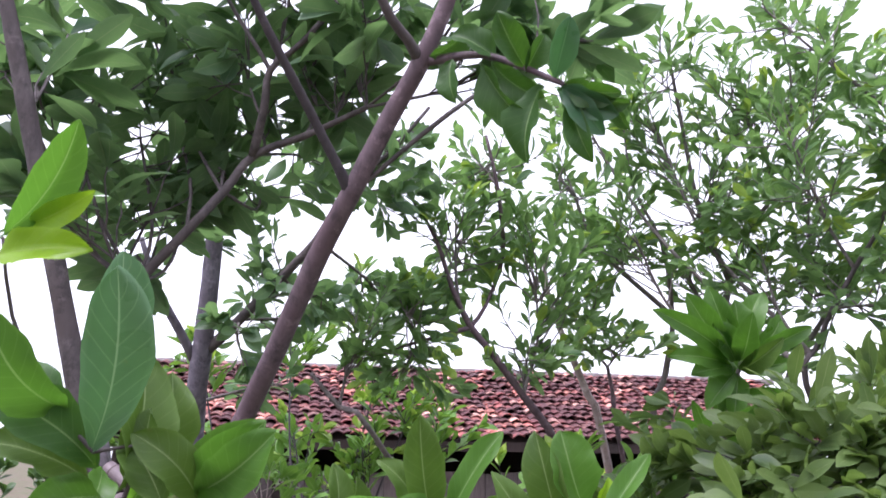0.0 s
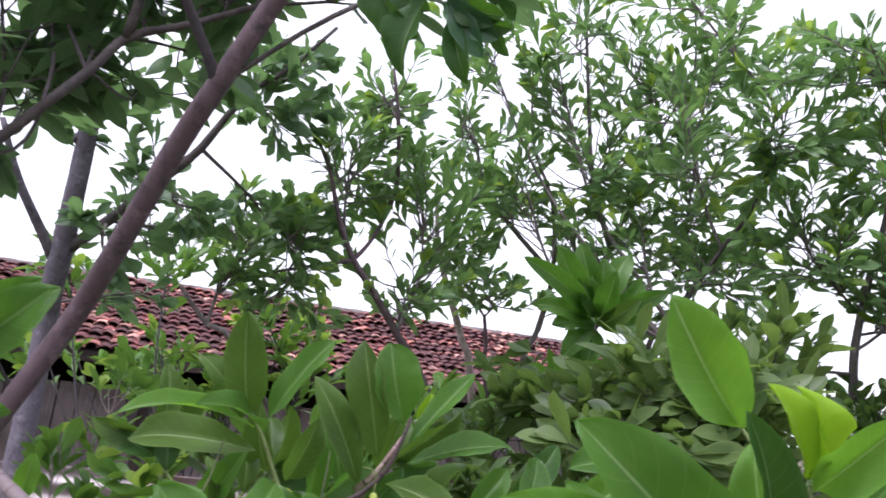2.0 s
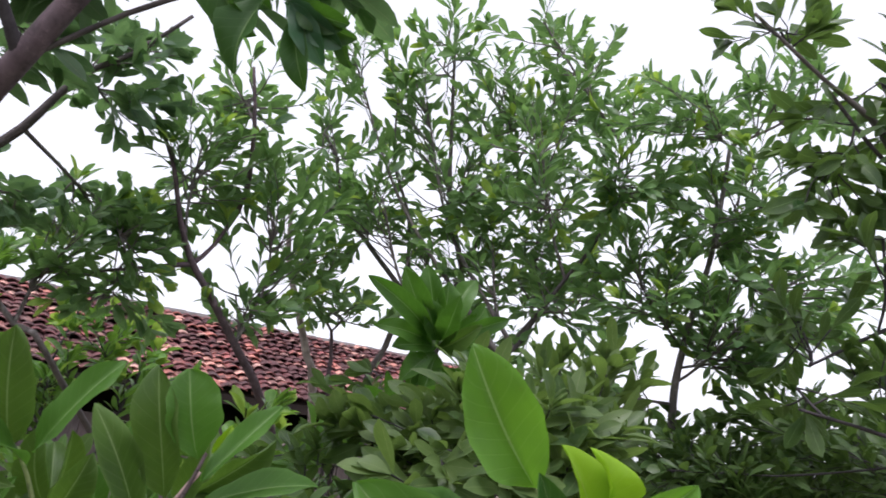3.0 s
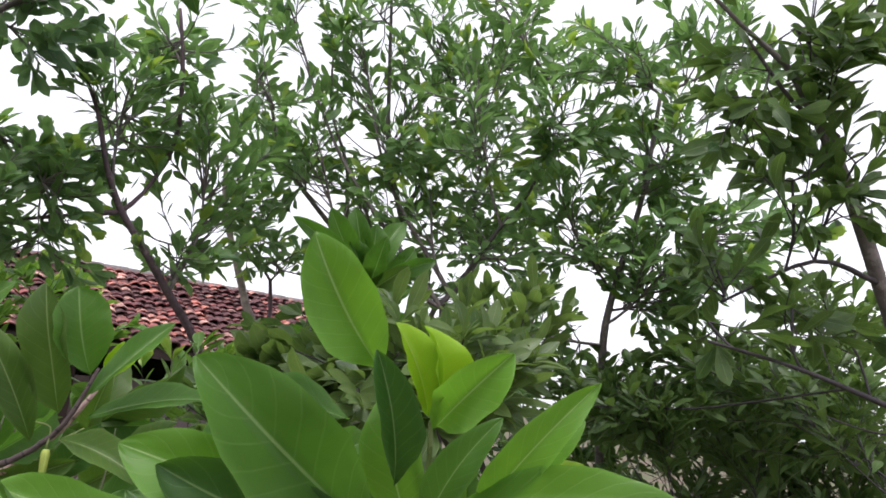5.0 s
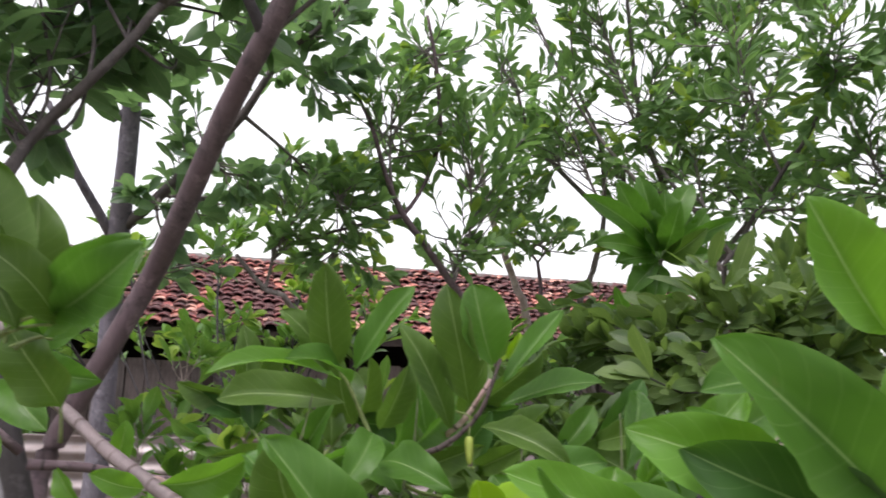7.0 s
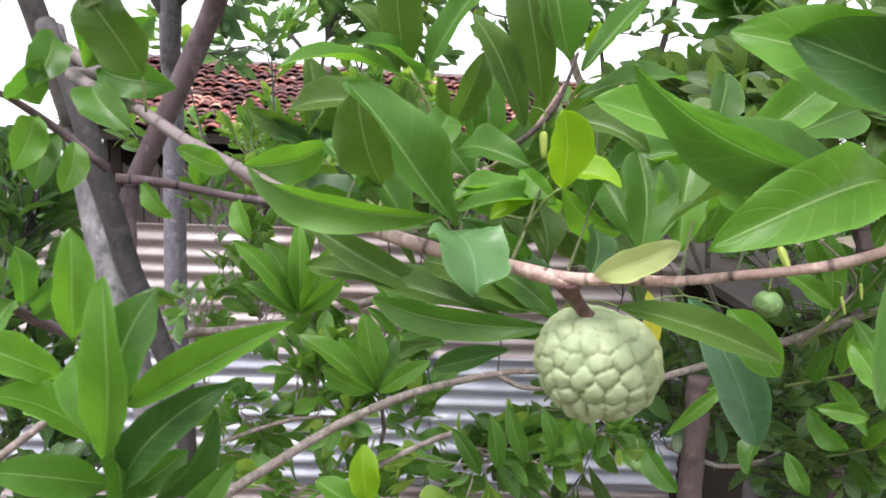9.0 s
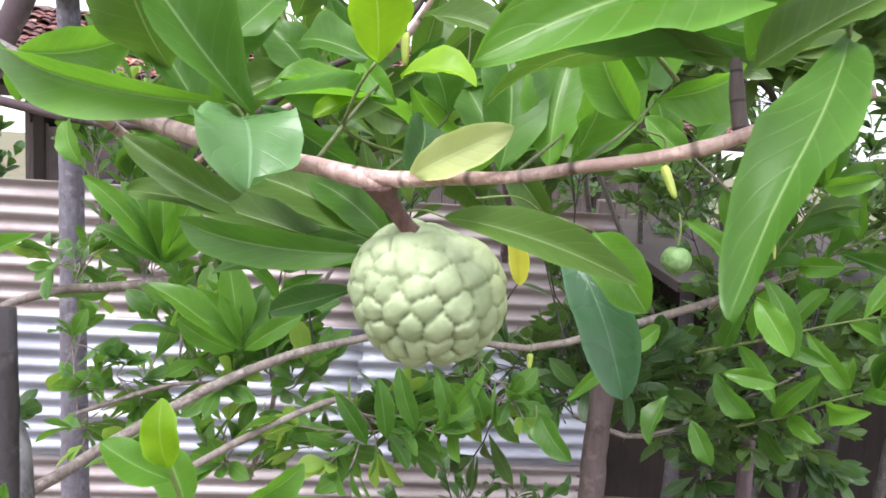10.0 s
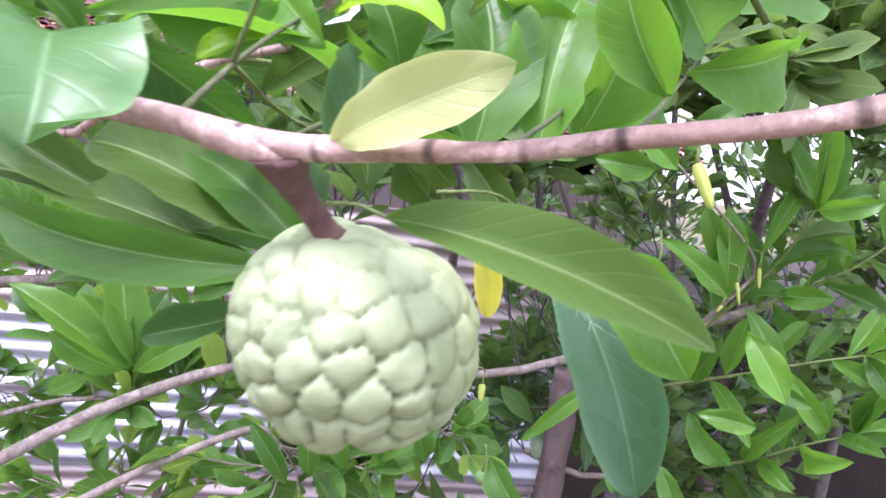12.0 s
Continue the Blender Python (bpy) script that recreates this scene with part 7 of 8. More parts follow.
BOUGHS.append([(-0.50, 4.00, -0.03), (-0.49, 3.93, 0.42), (-0.48, 3.75, 0.84)])
branch("stem", bush, BOUGHS[-1], [0.009, 0.006, 0.003], "dark", seg=8, step=0.05)
fol = Foliage(42)
crown(fol, BOUGHS, [
    ((-0.820, 3.881, 2.014), (0.24, 0.19, 0.15), 12),
    ((-0.419, 3.750, 1.977), (0.29, 0.23, 0.17), 16),
    ((-0.024, 3.788, 2.089), (0.24, 0.19, 0.15), 12),
    ((0.513, 3.685, 1.889), (0.35, 0.25, 0.14), 12),
    ((-0.604, 3.821, 1.769), (0.32, 0.25, 0.17), 12),
    ((-1.483, 4.048, 2.010), (0.18, 0.15, 0.12), 6),
    ((-1.420, 4.355, 2.045), (0.14, 0.12, 0.10), 4),
    ((-1.439, 3.274, 2.049), (0.12, 0.11, 0.11), 6),
    ((-1.323, 3.735, 2.398), (0.18, 0.16, 0.13), 8),
    ((-0.759, 3.692, 2.520), (0.27, 0.20, 0.13), 10),
    ((-0.153, 3.700, 2.185), (0.26, 0.20, 0.13), 9),
    ((-0.369, 3.737, 2.386), (0.21, 0.16, 0.10), 7),
    ((-0.945, 4.338, 1.976), (0.30, 0.20, 0.10), 7)],
    leaf_len=0.12, leaf_w=0.042, reach=0.4, leafy=0.3, gap=0.036)
fol.make(bush, "bright", "dark", "")
bush = tagged(empty("custard_apple_bush", (-0.9, 1.5, 0)), "shady bush at the foot of the tree", "bush", "bushes")
BOUGHS = []
BOUGHS.append([(-0.90, 1.50, -0.03), (-0.98, 1.47, 0.39), (-1.17, 1.39, 0.77)])
branch("stem", bush, BOUGHS[-1], [0.009, 0.006, 0.003], "dark", seg=8, step=0.05)
BOUGHS.append([(-0.90, 1.50, -0.03), (-0.89, 1.43, 0.42), (-0.88, 1.25, 0.84)])
branch("stem", bush, BOUGHS[-1], [0.009, 0.006, 0.003], "dark", seg=8, step=0.05)
BOUGHS.append([(-0.90, 1.50, -0.03), (-0.99, 1.50, 0.42), (-1.20, 1.48, 0.84)])
branch("stem", bush, BOUGHS[-1], [0.009, 0.006, 0.003], "dark", seg=8, step=0.05)
BOUGHS.append([(-0.90, 1.50, -0.03), (-0.87, 1.43, 0.39), (-0.82, 1.26, 0.79)])
branch("stem", bush, BOUGHS[-1], [0.009, 0.006, 0.003], "dark", seg=8, step=0.05)
fol = Foliage(45)
crown(fol, BOUGHS, [
    ((-0.776, 1.493, 1.711), (0.10, 0.11, 0.12), 12),
    ((-0.909, 1.677, 1.512), (0.13, 0.12, 0.12), 14),
    ((-0.876, 1.654, 1.295), (0.13, 0.12, 0.12), 12),
    ((-0.766, 1.534, 1.121), (0.18, 0.14, 0.10), 12)],
    leaf_len=0.085, leaf_w=0.032, reach=0.4, leafy=0.25)
fol.make(bush, "dark", "dark", "")
bush = tagged(empty("custard_apple_bush", (2.0, 3.6, 0)), "thick undergrowth behind the fence end", "bush", "bushes")
BOUGHS = []
BOUGHS.append([(2.00, 3.60, -0.03), (2.07, 3.56, 0.33), (2.25, 3.46, 0.66)])
branch("stem", bush, BOUGHS[-1], [0.009, 0.006, 0.003], "dark", seg=8, step=0.05)
BOUGHS.append([(2.00, 3.60, -0.03), (1.99, 3.67, 0.40), (1.96, 3.85, 0.80)])
branch("stem", bush, BOUGHS[-1], [0.009, 0.006, 0.003], "dark", seg=8, step=0.05)
BOUGHS.append([(2.00, 3.60, -0.03), (2.08, 3.57, 0.33), (2.27, 3.50, 0.66)])
branch("stem", bush, BOUGHS[-1], [0.009, 0.006, 0.003], "dark", seg=8, step=0.05)
BOUGHS.append([(2.00, 3.60, -0.03), (1.94, 3.55, 0.42), (1.79, 3.42, 0.84)])
branch("stem", bush, BOUGHS[-1], [0.009, 0.006, 0.003], "dark", seg=8, step=0.05)
BOUGHS.append([(2.00, 3.60, -0.03), (1.91, 3.59, 0.41), (1.70, 3.58, 0.83)])
branch("stem", bush, BOUGHS[-1], [0.009, 0.006, 0.003], "dark", seg=8, step=0.05)
BOUGHS.append([(2.00, 3.60, -0.03), (2.07, 3.55, 0.38), (2.22, 3.43, 0.76)])
branch("stem", bush, BOUGHS[-1], [0.009, 0.006, 0.003], "dark", seg=8, step=0.05)
fol = Foliage(46)
crown(fol, BOUGHS, [
    ((1.944, 3.519, 1.149), (0.87, 0.59, 0.32), 50),
    ((1.658, 3.996, 1.610), (0.97, 0.64, 0.32), 28),
    ((2.129, 2.976, 1.074), (0.48, 0.42, 0.36), 30),
    ((2.704, 2.294, 1.911), (0.72, 0.51, 0.29), 40),
    ((2.063, 2.826, 1.821), (0.52, 0.36, 0.21), 20)],
    leaf_len=0.09, leaf_w=0.03, reach=0.6, leafy=0.3, bough=0.0016)
fol.make(bush, "dark", "dark", "")
bush = tagged(empty("low_undergrowth", (1.5, 2.3, 0)), "low leafy undergrowth on the garden soil", "undergrowth")
BOUGHS = []
BOUGHS.append([(0.6, 2.6, -0.02), (0.63, 2.62, 0.2), (0.62, 2.65, 0.42)])
branch("stem", bush, BOUGHS[-1], [0.008, 0.006, 0.004], "far", seg=8, step=0.05)
BOUGHS.append([(1.2, 2.2, -0.02), (1.23, 2.22, 0.2), (1.22, 2.25, 0.42)])
branch("stem", bush, BOUGHS[-1], [0.008, 0.006, 0.004], "far", seg=8, step=0.05)
BOUGHS.append([(1.7, 2.5, -0.02), (1.73, 2.52, 0.2), (1.72, 2.55, 0.42)])
branch("stem", bush, BOUGHS[-1], [0.008, 0.006, 0.004], "far", seg=8, step=0.05)
BOUGHS.append([(2.2, 2.2, -0.02), (2.23, 2.22, 0.2), (2.22, 2.25, 0.42)])
branch("stem", bush, BOUGHS[-1], [0.008, 0.006, 0.004], "far", seg=8, step=0.05)
fol = Foliage(49)
crown(fol, BOUGHS, [
    ((1.15, 2.15, 0.30), (0.50, 0.35, 0.25), 20),
    ((2.00, 2.40, 0.25), (0.60, 0.40, 0.22), 20),
    ((0.60, 2.65, 0.30), (0.50, 0.40, 0.25), 24)],
    leaf_len=0.085, leaf_w=0.032, reach=0.3, leafy=0.22)
# the dark green carries the shade low under the trees
fol.make(bush, "dark", "dark", "")
bush = tagged(empty("garden_hedge", (-6.3, 8.6, 0)), "tall dark green hedge beyond the end of the house", "hedge")
BOUGHS = []
BOUGHS.append([(-8.6, 8.4, -0.03), (-8.55, 8.4, 0.8), (-8.60, 8.45, 1.6)])
branch("stem", bush, BOUGHS[-1], [0.05, 0.04, 0.02], "dark", seg=8, step=0.1)
BOUGHS.append([(-7.4, 8.7, -0.03), (-7.35, 8.7, 0.8), (-7.40, 8.75, 1.6)])
branch("stem", bush, BOUGHS[-1], [0.05, 0.04, 0.02], "dark", seg=8, step=0.1)
BOUGHS.append([(-6.2, 8.6, -0.03), (-6.15, 8.6, 0.8), (-6.20, 8.65, 1.6)])
branch("stem", bush, BOUGHS[-1], [0.05, 0.04, 0.02], "dark", seg=8, step=0.1)
BOUGHS.append([(-5.2, 8.5, -0.03), (-5.15, 8.5, 0.8), (-5.20, 8.55, 1.6)])
branch("stem", bush, BOUGHS[-1], [0.05, 0.04, 0.02], "dark", seg=8, step=0.1)
BOUGHS.append([(-4.1, 7.7, -0.03), (-4.05, 7.7, 0.8), (-4.10, 7.75, 1.6)])
branch("stem", bush, BOUGHS[-1], [0.05, 0.04, 0.02], "dark", seg=8, step=0.1)
fol = Foliage(61)
crown(fol, BOUGHS, [
    ((-8.4, 8.4, 1.2), (1.0, 0.5, 1.1), 70),
    ((-7.0, 8.6, 1.2), (1.0, 0.5, 1.1), 80),
    ((-5.5, 8.5, 1.1), (0.9, 0.5, 1.0), 80),
    ((-4.0, 7.7, 1.0), (0.5, 0.3, 0.95), 70)],
    leaf_len=0.20, leaf_w=0.08, reach=0.7, leafy=0.5, gap=0.06)
fol.make(bush, "dark", "dark", "")
# bare branches before the fence
far_branch = tagged(empty("custard_apple_bush", (-0.5, 1.3, 0)), "sprawling bush with bare grey branches", "bush", "bushes")
BOUGHS = []
BOUGHS.append([(-0.620, 0.980, -0.020), (-0.580, 0.980, 0.800), (-0.420, 1.000, 1.170), (-0.279, 1.037, 1.282), (-0.205, 1.060, 1.329), (-0.112, 1.094, 1.381), (-0.012, 1.106, 1.425), (0.056, 1.116, 1.443), (0.126, 1.126, 1.456), (0.190, 1.145, 1.456), (0.337, 1.189, 1.426), (0.457, 1.189, 1.456), (0.603, 1.191, 1.504), (0.766, 1.194, 1.564)])
branch("branch", far_branch, BOUGHS[-1], [0.0130, 0.0110, 0.0095, 0.0076, 0.0074, 0.0072, 0.0064, 0.0056, 0.0052, 0.0049, 0.0056, 0.0065, 0.0069, 0.0060], "wood", "pale bare branch", seg=8, step=0.05)
BOUGHS.append([(0.126, 1.126, 1.454), (0.161, 1.123, 1.437), (0.209, 1.122, 1.434)])
branch("branch", far_branch, BOUGHS[-1], [0.0043, 0.0039, 0.0035], "wood", "", seg=8, step=0.05)
BOUGHS.append([(-1.100, 1.200, -0.020), (-1.000, 1.250, 0.900), (-0.638, 1.401, 1.326), (-0.497, 1.457, 1.417), (-0.390, 1.477, 1.432), (-0.271, 1.505, 1.445), (-0.213, 1.507, 1.472), (-0.120, 1.507, 1.489), (0.018, 1.509, 1.538)])
branch("branch", far_branch, BOUGHS[-1], [0.0120, 0.0100, 0.0071, 0.0079, 0.0091, 0.0105, 0.0105, 0.0093, 0.0070], "wood", "", seg=8, step=0.05)
BOUGHS.append([(-0.159, 1.082, 1.255), (-0.077, 1.095, 1.304), (0.007, 1.107, 1.345), (0.059, 1.118, 1.362), (0.078, 1.117, 1.356)])
branch("branch", far_branch, BOUGHS[-1], [0.0055, 0.0051, 0.0043, 0.0052, 0.0039], "wood", "", seg=8, step=0.05)
BOUGHS.append([(-0.381, 1.337, 1.245), (-0.308, 1.338, 1.273), (-0.226, 1.339, 1.300), (-0.142, 1.338, 1.307)])
branch("branch", far_branch, BOUGHS[-1], [0.0042, 0.0042, 0.0037, 0.0026], "wood", "", seg=8, step=0.05)
BOUGHS.append([(0.431, 1.225, 1.309), (0.519, 1.220, 1.278), (0.596, 1.220, 1.290), (0.720, 1.271, 1.319), (0.870, 1.322, 1.363)])
branch("branch", far_branch, BOUGHS[-1], [0.0043, 0.0043, 0.0039, 0.0040, 0.0037], "wood", "", seg=8, step=0.05)
BOUGHS.append([(-0.095, 1.320, 1.140), (-0.058, 1.334, 1.287), (-0.082, 1.346, 1.400)])
branch("branch", far_branch, BOUGHS[-1], [0.0047, 0.0042, 0.0031], "wood", "", seg=8, step=0.05)
BOUGHS.append([(-0.049, 1.542, 1.360), (0.066, 1.560, 1.556), (0.182, 1.576, 1.740), (0.418, 1.587, 1.904)])
branch("branch", far_branch, BOUGHS[-1], [0.0048, 0.0042, 0.0036, 0.0030], "wood", "", seg=8, step=0.05)
fol = Foliage(47)
crown(fol, BOUGHS, [
    ((-0.217, 1.401, 1.415), (0.08, 0.07, 0.05), 9),
    ((-0.329, 1.557, 1.447), (0.07, 0.06, 0.05), 7),
    ((-0.432, 1.665, 1.501), (0.06, 0.05, 0.05), 6),
    ((-0.034, 1.241, 1.361), (0.11, 0.08, 0.05), 9),
    ((-0.103, 1.345, 1.389), (0.06, 0.06, 0.05), 8),
    ((-0.289, 1.438, 1.266), (0.09, 0.07, 0.06), 9),
    ((-0.377, 1.432, 1.196), (0.07, 0.06, 0.06), 6),
    ((0.247, 1.182, 1.340), (0.15, 0.09, 0.04), 16),
    ((0.114, 1.131, 1.302), (0.14, 0.09, 0.04), 12),
    ((-0.173, 1.278, 1.201), (0.13, 0.08, 0.03), 8),
    ((-0.191, 1.364, 1.553), (0.06, 0.06, 0.06), 6),
    ((0.012, 1.580, 1.747), (0.18, 0.13, 0.08), 12),
    ((0.299, 1.583, 1.840), (0.22, 0.16, 0.10), 12),
    ((-0.466, 2.003, 1.852), (0.11, 0.07, 0.04), 6),
    ((-0.539, 1.758, 1.401), (0.07, 0.06, 0.05), 5),
    ((-0.452, 1.600, 1.700), (0.08, 0.06, 0.04), 7),
    ((-0.390, 1.700, 1.745), (0.08, 0.06, 0.03), 6),
    ((-0.361, 1.500, 1.640), (0.07, 0.06, 0.04), 6),
    ((-0.213, 1.300, 1.720), (0.08, 0.06, 0.04), 7),
    ((-0.442, 1.500, 1.485), (0.07, 0.06, 0.03), 7),
    ((-0.394, 1.350, 1.346), (0.06, 0.06, 0.05), 5),
    ((-0.322, 1.400, 1.285), (0.08, 0.06, 0.05), 8),
    ((-0.176, 1.300, 1.412), (0.07, 0.06, 0.06), 9),
    ((-0.106, 1.250, 1.367), (0.06, 0.05, 0.05), 7),
    ((-0.031, 1.300, 1.408), (0.05, 0.05, 0.05), 6),
    ((0.034, 1.200, 1.266), (0.07, 0.05, 0.05), 8),
    ((0.140, 1.200, 1.302), (0.06, 0.05, 0.04), 7),
    ((-0.324, 1.500, 1.521), (0.06, 0.05, 0.04), 6),
    ((-0.147, 1.300, 1.221), (0.07, 0.06, 0.05), 6)],
    leaf_len=0.072, leaf_w=0.025, reach=0.22, leafy=0.16, gap=0.020, lift=0.08, rosette=4, bough=0.0013)
fol.make(far_branch, "bright", "wood", "")
fol = Foliage(57)
crown(fol, BOUGHS, [
    ((0.555, 1.530, 1.367), (0.11, 0.09, 0.07), 9),
    ((0.609, 1.695, 2.022), (0.19, 0.14, 0.09), 10),
    ((0.266, 1.257, 1.296), (0.16, 0.11, 0.06), 18),
    ((0.408, 1.401, 1.344), (0.13, 0.09, 0.06), 12),
    ((0.836, 1.802, 1.713), (0.15, 0.15, 0.15), 14),
    ((0.011, 1.150, 1.710), (0.10, 0.09, 0.05), 9),
    ((0.109, 1.120, 1.705), (0.10, 0.08, 0.05), 9),
    ((0.277, 1.150, 1.732), (0.12, 0.09, 0.06), 11),
    ((0.397, 1.250, 1.778), (0.12, 0.10, 0.06), 11),
    ((-0.065, 1.250, 1.780), (0.09, 0.08, 0.04), 6),
    ((0.352, 1.300, 1.850), (0.14, 0.10, 0.05), 10),
    ((0.936, 1.654, 1.465), (0.12, 0.12, 0.12), 10)],
    leaf_len=0.072, leaf_w=0.025, reach=0.22, leafy=0.16, gap=0.020, lift=0.08, rosette=4, bough=0.0013)
fol.make(far_branch, "mid", "dark", "")
fol = Foliage(58)
crown(fol, BOUGHS, [
    ((0.667, 1.280, 1.398), (0.14, 0.10, 0.06), 20),
    ((0.721, 1.221, 1.328), (0.11, 0.09, 0.07), 18),
    ((0.646, 1.369, 1.280), (0.12, 0.09, 0.07), 12),
    ((0.826, 1.382, 1.448), (0.10, 0.09, 0.08), 16),
    ((0.679, 1.461, 1.701), (0.15, 0.11, 0.08), 12),
    ((0.840, 1.582, 1.941), (0.16, 0.13, 0.10), 8),
    ((1.370, 1.900, 1.597), (0.19, 0.19, 0.19), 14),
    ((1.198, 1.960, 1.866), (0.26, 0.22, 0.17), 8),
    ((1.132, 1.602, 1.308), (0.19, 0.15, 0.11), 14),
    ((0.981, 1.447, 1.504), (0.15, 0.13, 0.12), 16),
    ((1.181, 1.645, 1.761), (0.14, 0.14, 0.13), 8),
    ((0.934, 1.457, 1.394), (0.18, 0.14, 0.10), 18),
    ((0.424, 1.300, 1.500), (0.07, 0.06, 0.06), 7),
    ((0.480, 1.380, 1.380), (0.08, 0.07, 0.07), 8),
    ((0.600, 1.300, 1.230), (0.13, 0.10, 0.05), 4),
    ((0.860, 1.480, 1.200), (0.16, 0.12, 0.06), 5),
    ((1.080, 1.560, 1.130), (0.16, 0.12, 0.07), 4)],
    leaf_len=0.054, leaf_w=0.020, reach=0.22, leafy=0.15, gap=0.018, lift=0.08, rosette=4, bough=0.0013)
fol.make(far_branch, "mid", "dark", "")
fol = Foliage(59)
crown(fol, BOUGHS, [
    ((0.688, 1.5, 1.228), (0.14, 0.10, 0.08), 10),
    ((0.839, 1.6, 1.075), (0.14, 0.10, 0.08), 10),
    ((0.978, 1.6, 1.049), (0.14, 0.10, 0.08), 10),
    ((1.183, 1.7, 1.051), (0.14, 0.10, 0.08), 10),
    ((0.792, 1.9, 1.342), (0.14, 0.10, 0.08), 10),
    ((1.012, 1.9, 1.348), (0.14, 0.10, 0.08), 10),
    ((0.495, 1.25, 1.372), (0.14, 0.10, 0.08), 10),
    ((0.497, 1.5, 1.323), (0.14, 0.10, 0.08), 10),
    ((1.285, 1.9, 1.356), (0.14, 0.10, 0.08), 10)],
    leaf_len=0.075, leaf_w=0.024, reach=0.25, leafy=0.16, gap=0.018, lift=0.08, rosette=4, bough=0.0015)
fol.make(far_branch, "dark", "dark", "")
leafy_twig = branch("twig", far_branch, [(0.617, 1.171, 1.497), (0.650, 1.106, 1.578), (0.664, 1.051, 1.647), (0.665, 1.017, 1.700)], [0.0030, 0.0023, 0.0016, 0.0011], "green", "", seg=8)
leaf(leafy_twig, (0.635, 1.138, 1.539), (0.647, 1.201, 1.647), (0.31, -0.83, 0.46), 0.044, 0.034, 0.185, "mature", 0.582)
leaf(leafy_twig, (0.646, 1.115, 1.567), (0.700, 1.071, 1.588), (-0.62, -0.46, 0.63), 0.034, 0.107, 0.217, "mature", 0.407)
leaf(leafy_twig, (0.654, 1.093, 1.595), (0.635, 1.137, 1.673), (0.03, -0.87, 0.50), 0.035, 0.092, 0.199, "mature", 0.566)
leaf(leafy_twig, (0.659, 1.073, 1.621), (0.735, 1.032, 1.653), (-0.55, -0.49, 0.67), 0.036, 0.073, 0.177, "mature", 0.383)
leaf(leafy_twig, (0.663, 1.057, 1.640), (0.656, 1.062, 1.716), (-1.00, 0.01, -0.10), 0.041, 0.062, 0.162, "olive", 0.461)
leaf(leafy_twig, (0.665, 1.044, 1.659), (0.748, 1.042, 1.679), (-0.17, -0.74, 0.65), 0.026, 0.093, 0.191, "olive", 0.407)
leaf(leafy_twig, (0.665, 1.022, 1.692), (0.612, 1.058, 1.789), (0.10, -0.91, 0.39), 0.033, 0.084, 0.101, "bright", 0.401)
leaf(leafy_twig, (0.665, 1.017, 1.700), (0.660, 0.993, 1.787), (0.10, -0.96, -0.26), 0.033, 0.099, 0.132, "mature", 0.536)
leaf(leafy_twig, (0.665, 1.017, 1.700), (0.626, 1.061, 1.788), (-0.92, -0.04, -0.39), 0.041, 0.048, 0.190, "olive", 0.491)
leaf(leafy_twig, (0.665, 1.017, 1.700), (0.703, 0.961, 1.715), (-0.72, -0.58, -0.38), 0.026, 0.123, 0.213, "bright", 0.430)
leaf(leafy_twig, (0.665, 1.017, 1.700), (0.757, 1.042, 1.725), (0.11, -0.87, 0.48), 0.025, 0.111, 0.218, "mature", 0.456)
leaf(leafy_twig, (0.665, 1.017, 1.700), (0.629, 0.970, 1.805), (-0.14, -0.88, -0.44), 0.025, 0.089, 0.212, "bright", 0.545)
leafy_twig = branch("twig", far_branch, [(0.694, 1.214, 1.517), (0.764, 1.162, 1.582), (0.810, 1.111, 1.633), (0.856, 1.091, 1.685)], [0.0031, 0.0024, 0.0018, 0.0012], "green", "", seg=8)
leaf(leafy_twig, (0.731, 1.187, 1.552), (0.762, 1.267, 1.632), (-0.28, -0.63, 0.73), 0.035, 0.086, 0.129, "mature", 0.361)
leaf(leafy_twig, (0.746, 1.176, 1.565), (0.823, 1.191, 1.516), (-0.25, -0.74, -0.62), 0.035, 0.107, 0.157, "mature", 0.452)
leaf(leafy_twig, (0.767, 1.159, 1.585), (0.749, 1.097, 1.677), (0.35, -0.81, -0.48), 0.050, 0.065, 0.166, "mature", 0.429)
leaf(leafy_twig, (0.785, 1.140, 1.604), (0.903, 1.148, 1.572), (0.13, -0.96, 0.25), 0.032, 0.055, 0.205, "mature", 0.581)
leaf(leafy_twig, (0.803, 1.120, 1.624), (0.805, 1.131, 1.694), (-0.82, -0.56, 0.11), 0.029, 0.037, 0.198, "bright", 0.399)
leaf(leafy_twig, (0.821, 1.107, 1.645), (0.920, 1.086, 1.599), (-0.21, -0.98, -0.02), 0.029, 0.083, 0.152, "olive", 0.354)
leaf(leafy_twig, (0.839, 1.099, 1.665), (0.870, 1.157, 1.757), (-0.53, -0.63, 0.57), 0.028, 0.072, 0.131, "bright", 0.554)
leaf(leafy_twig, (0.856, 1.092, 1.685), (0.909, 1.022, 1.632), (-0.77, -0.12, -0.62), 0.042, 0.111, 0.202, "olive", 0.484)
leaf(leafy_twig, (0.856, 1.091, 1.685), (0.986, 1.111, 1.707), (0.11, -0.97, 0.20), 0.026, 0.102, 0.143, "olive", 0.353)
leaf(leafy_twig, (0.856, 1.091, 1.685), (0.884, 1.111, 1.766), (-0.56, -0.74, 0.37), 0.028, 0.128, 0.146, "mature", 0.430)
leaf(leafy_twig, (0.856, 1.091, 1.685), (0.886, 1.086, 1.771), (-0.76, -0.61, 0.23), 0.028, 0.035, 0.176, "bright", 0.512)
leaf(leafy_twig, (0.856, 1.091, 1.685), (0.882, 1.043, 1.726), (-0.92, -0.29, 0.25), 0.032, 0.088, 0.205, "olive", 0.473)
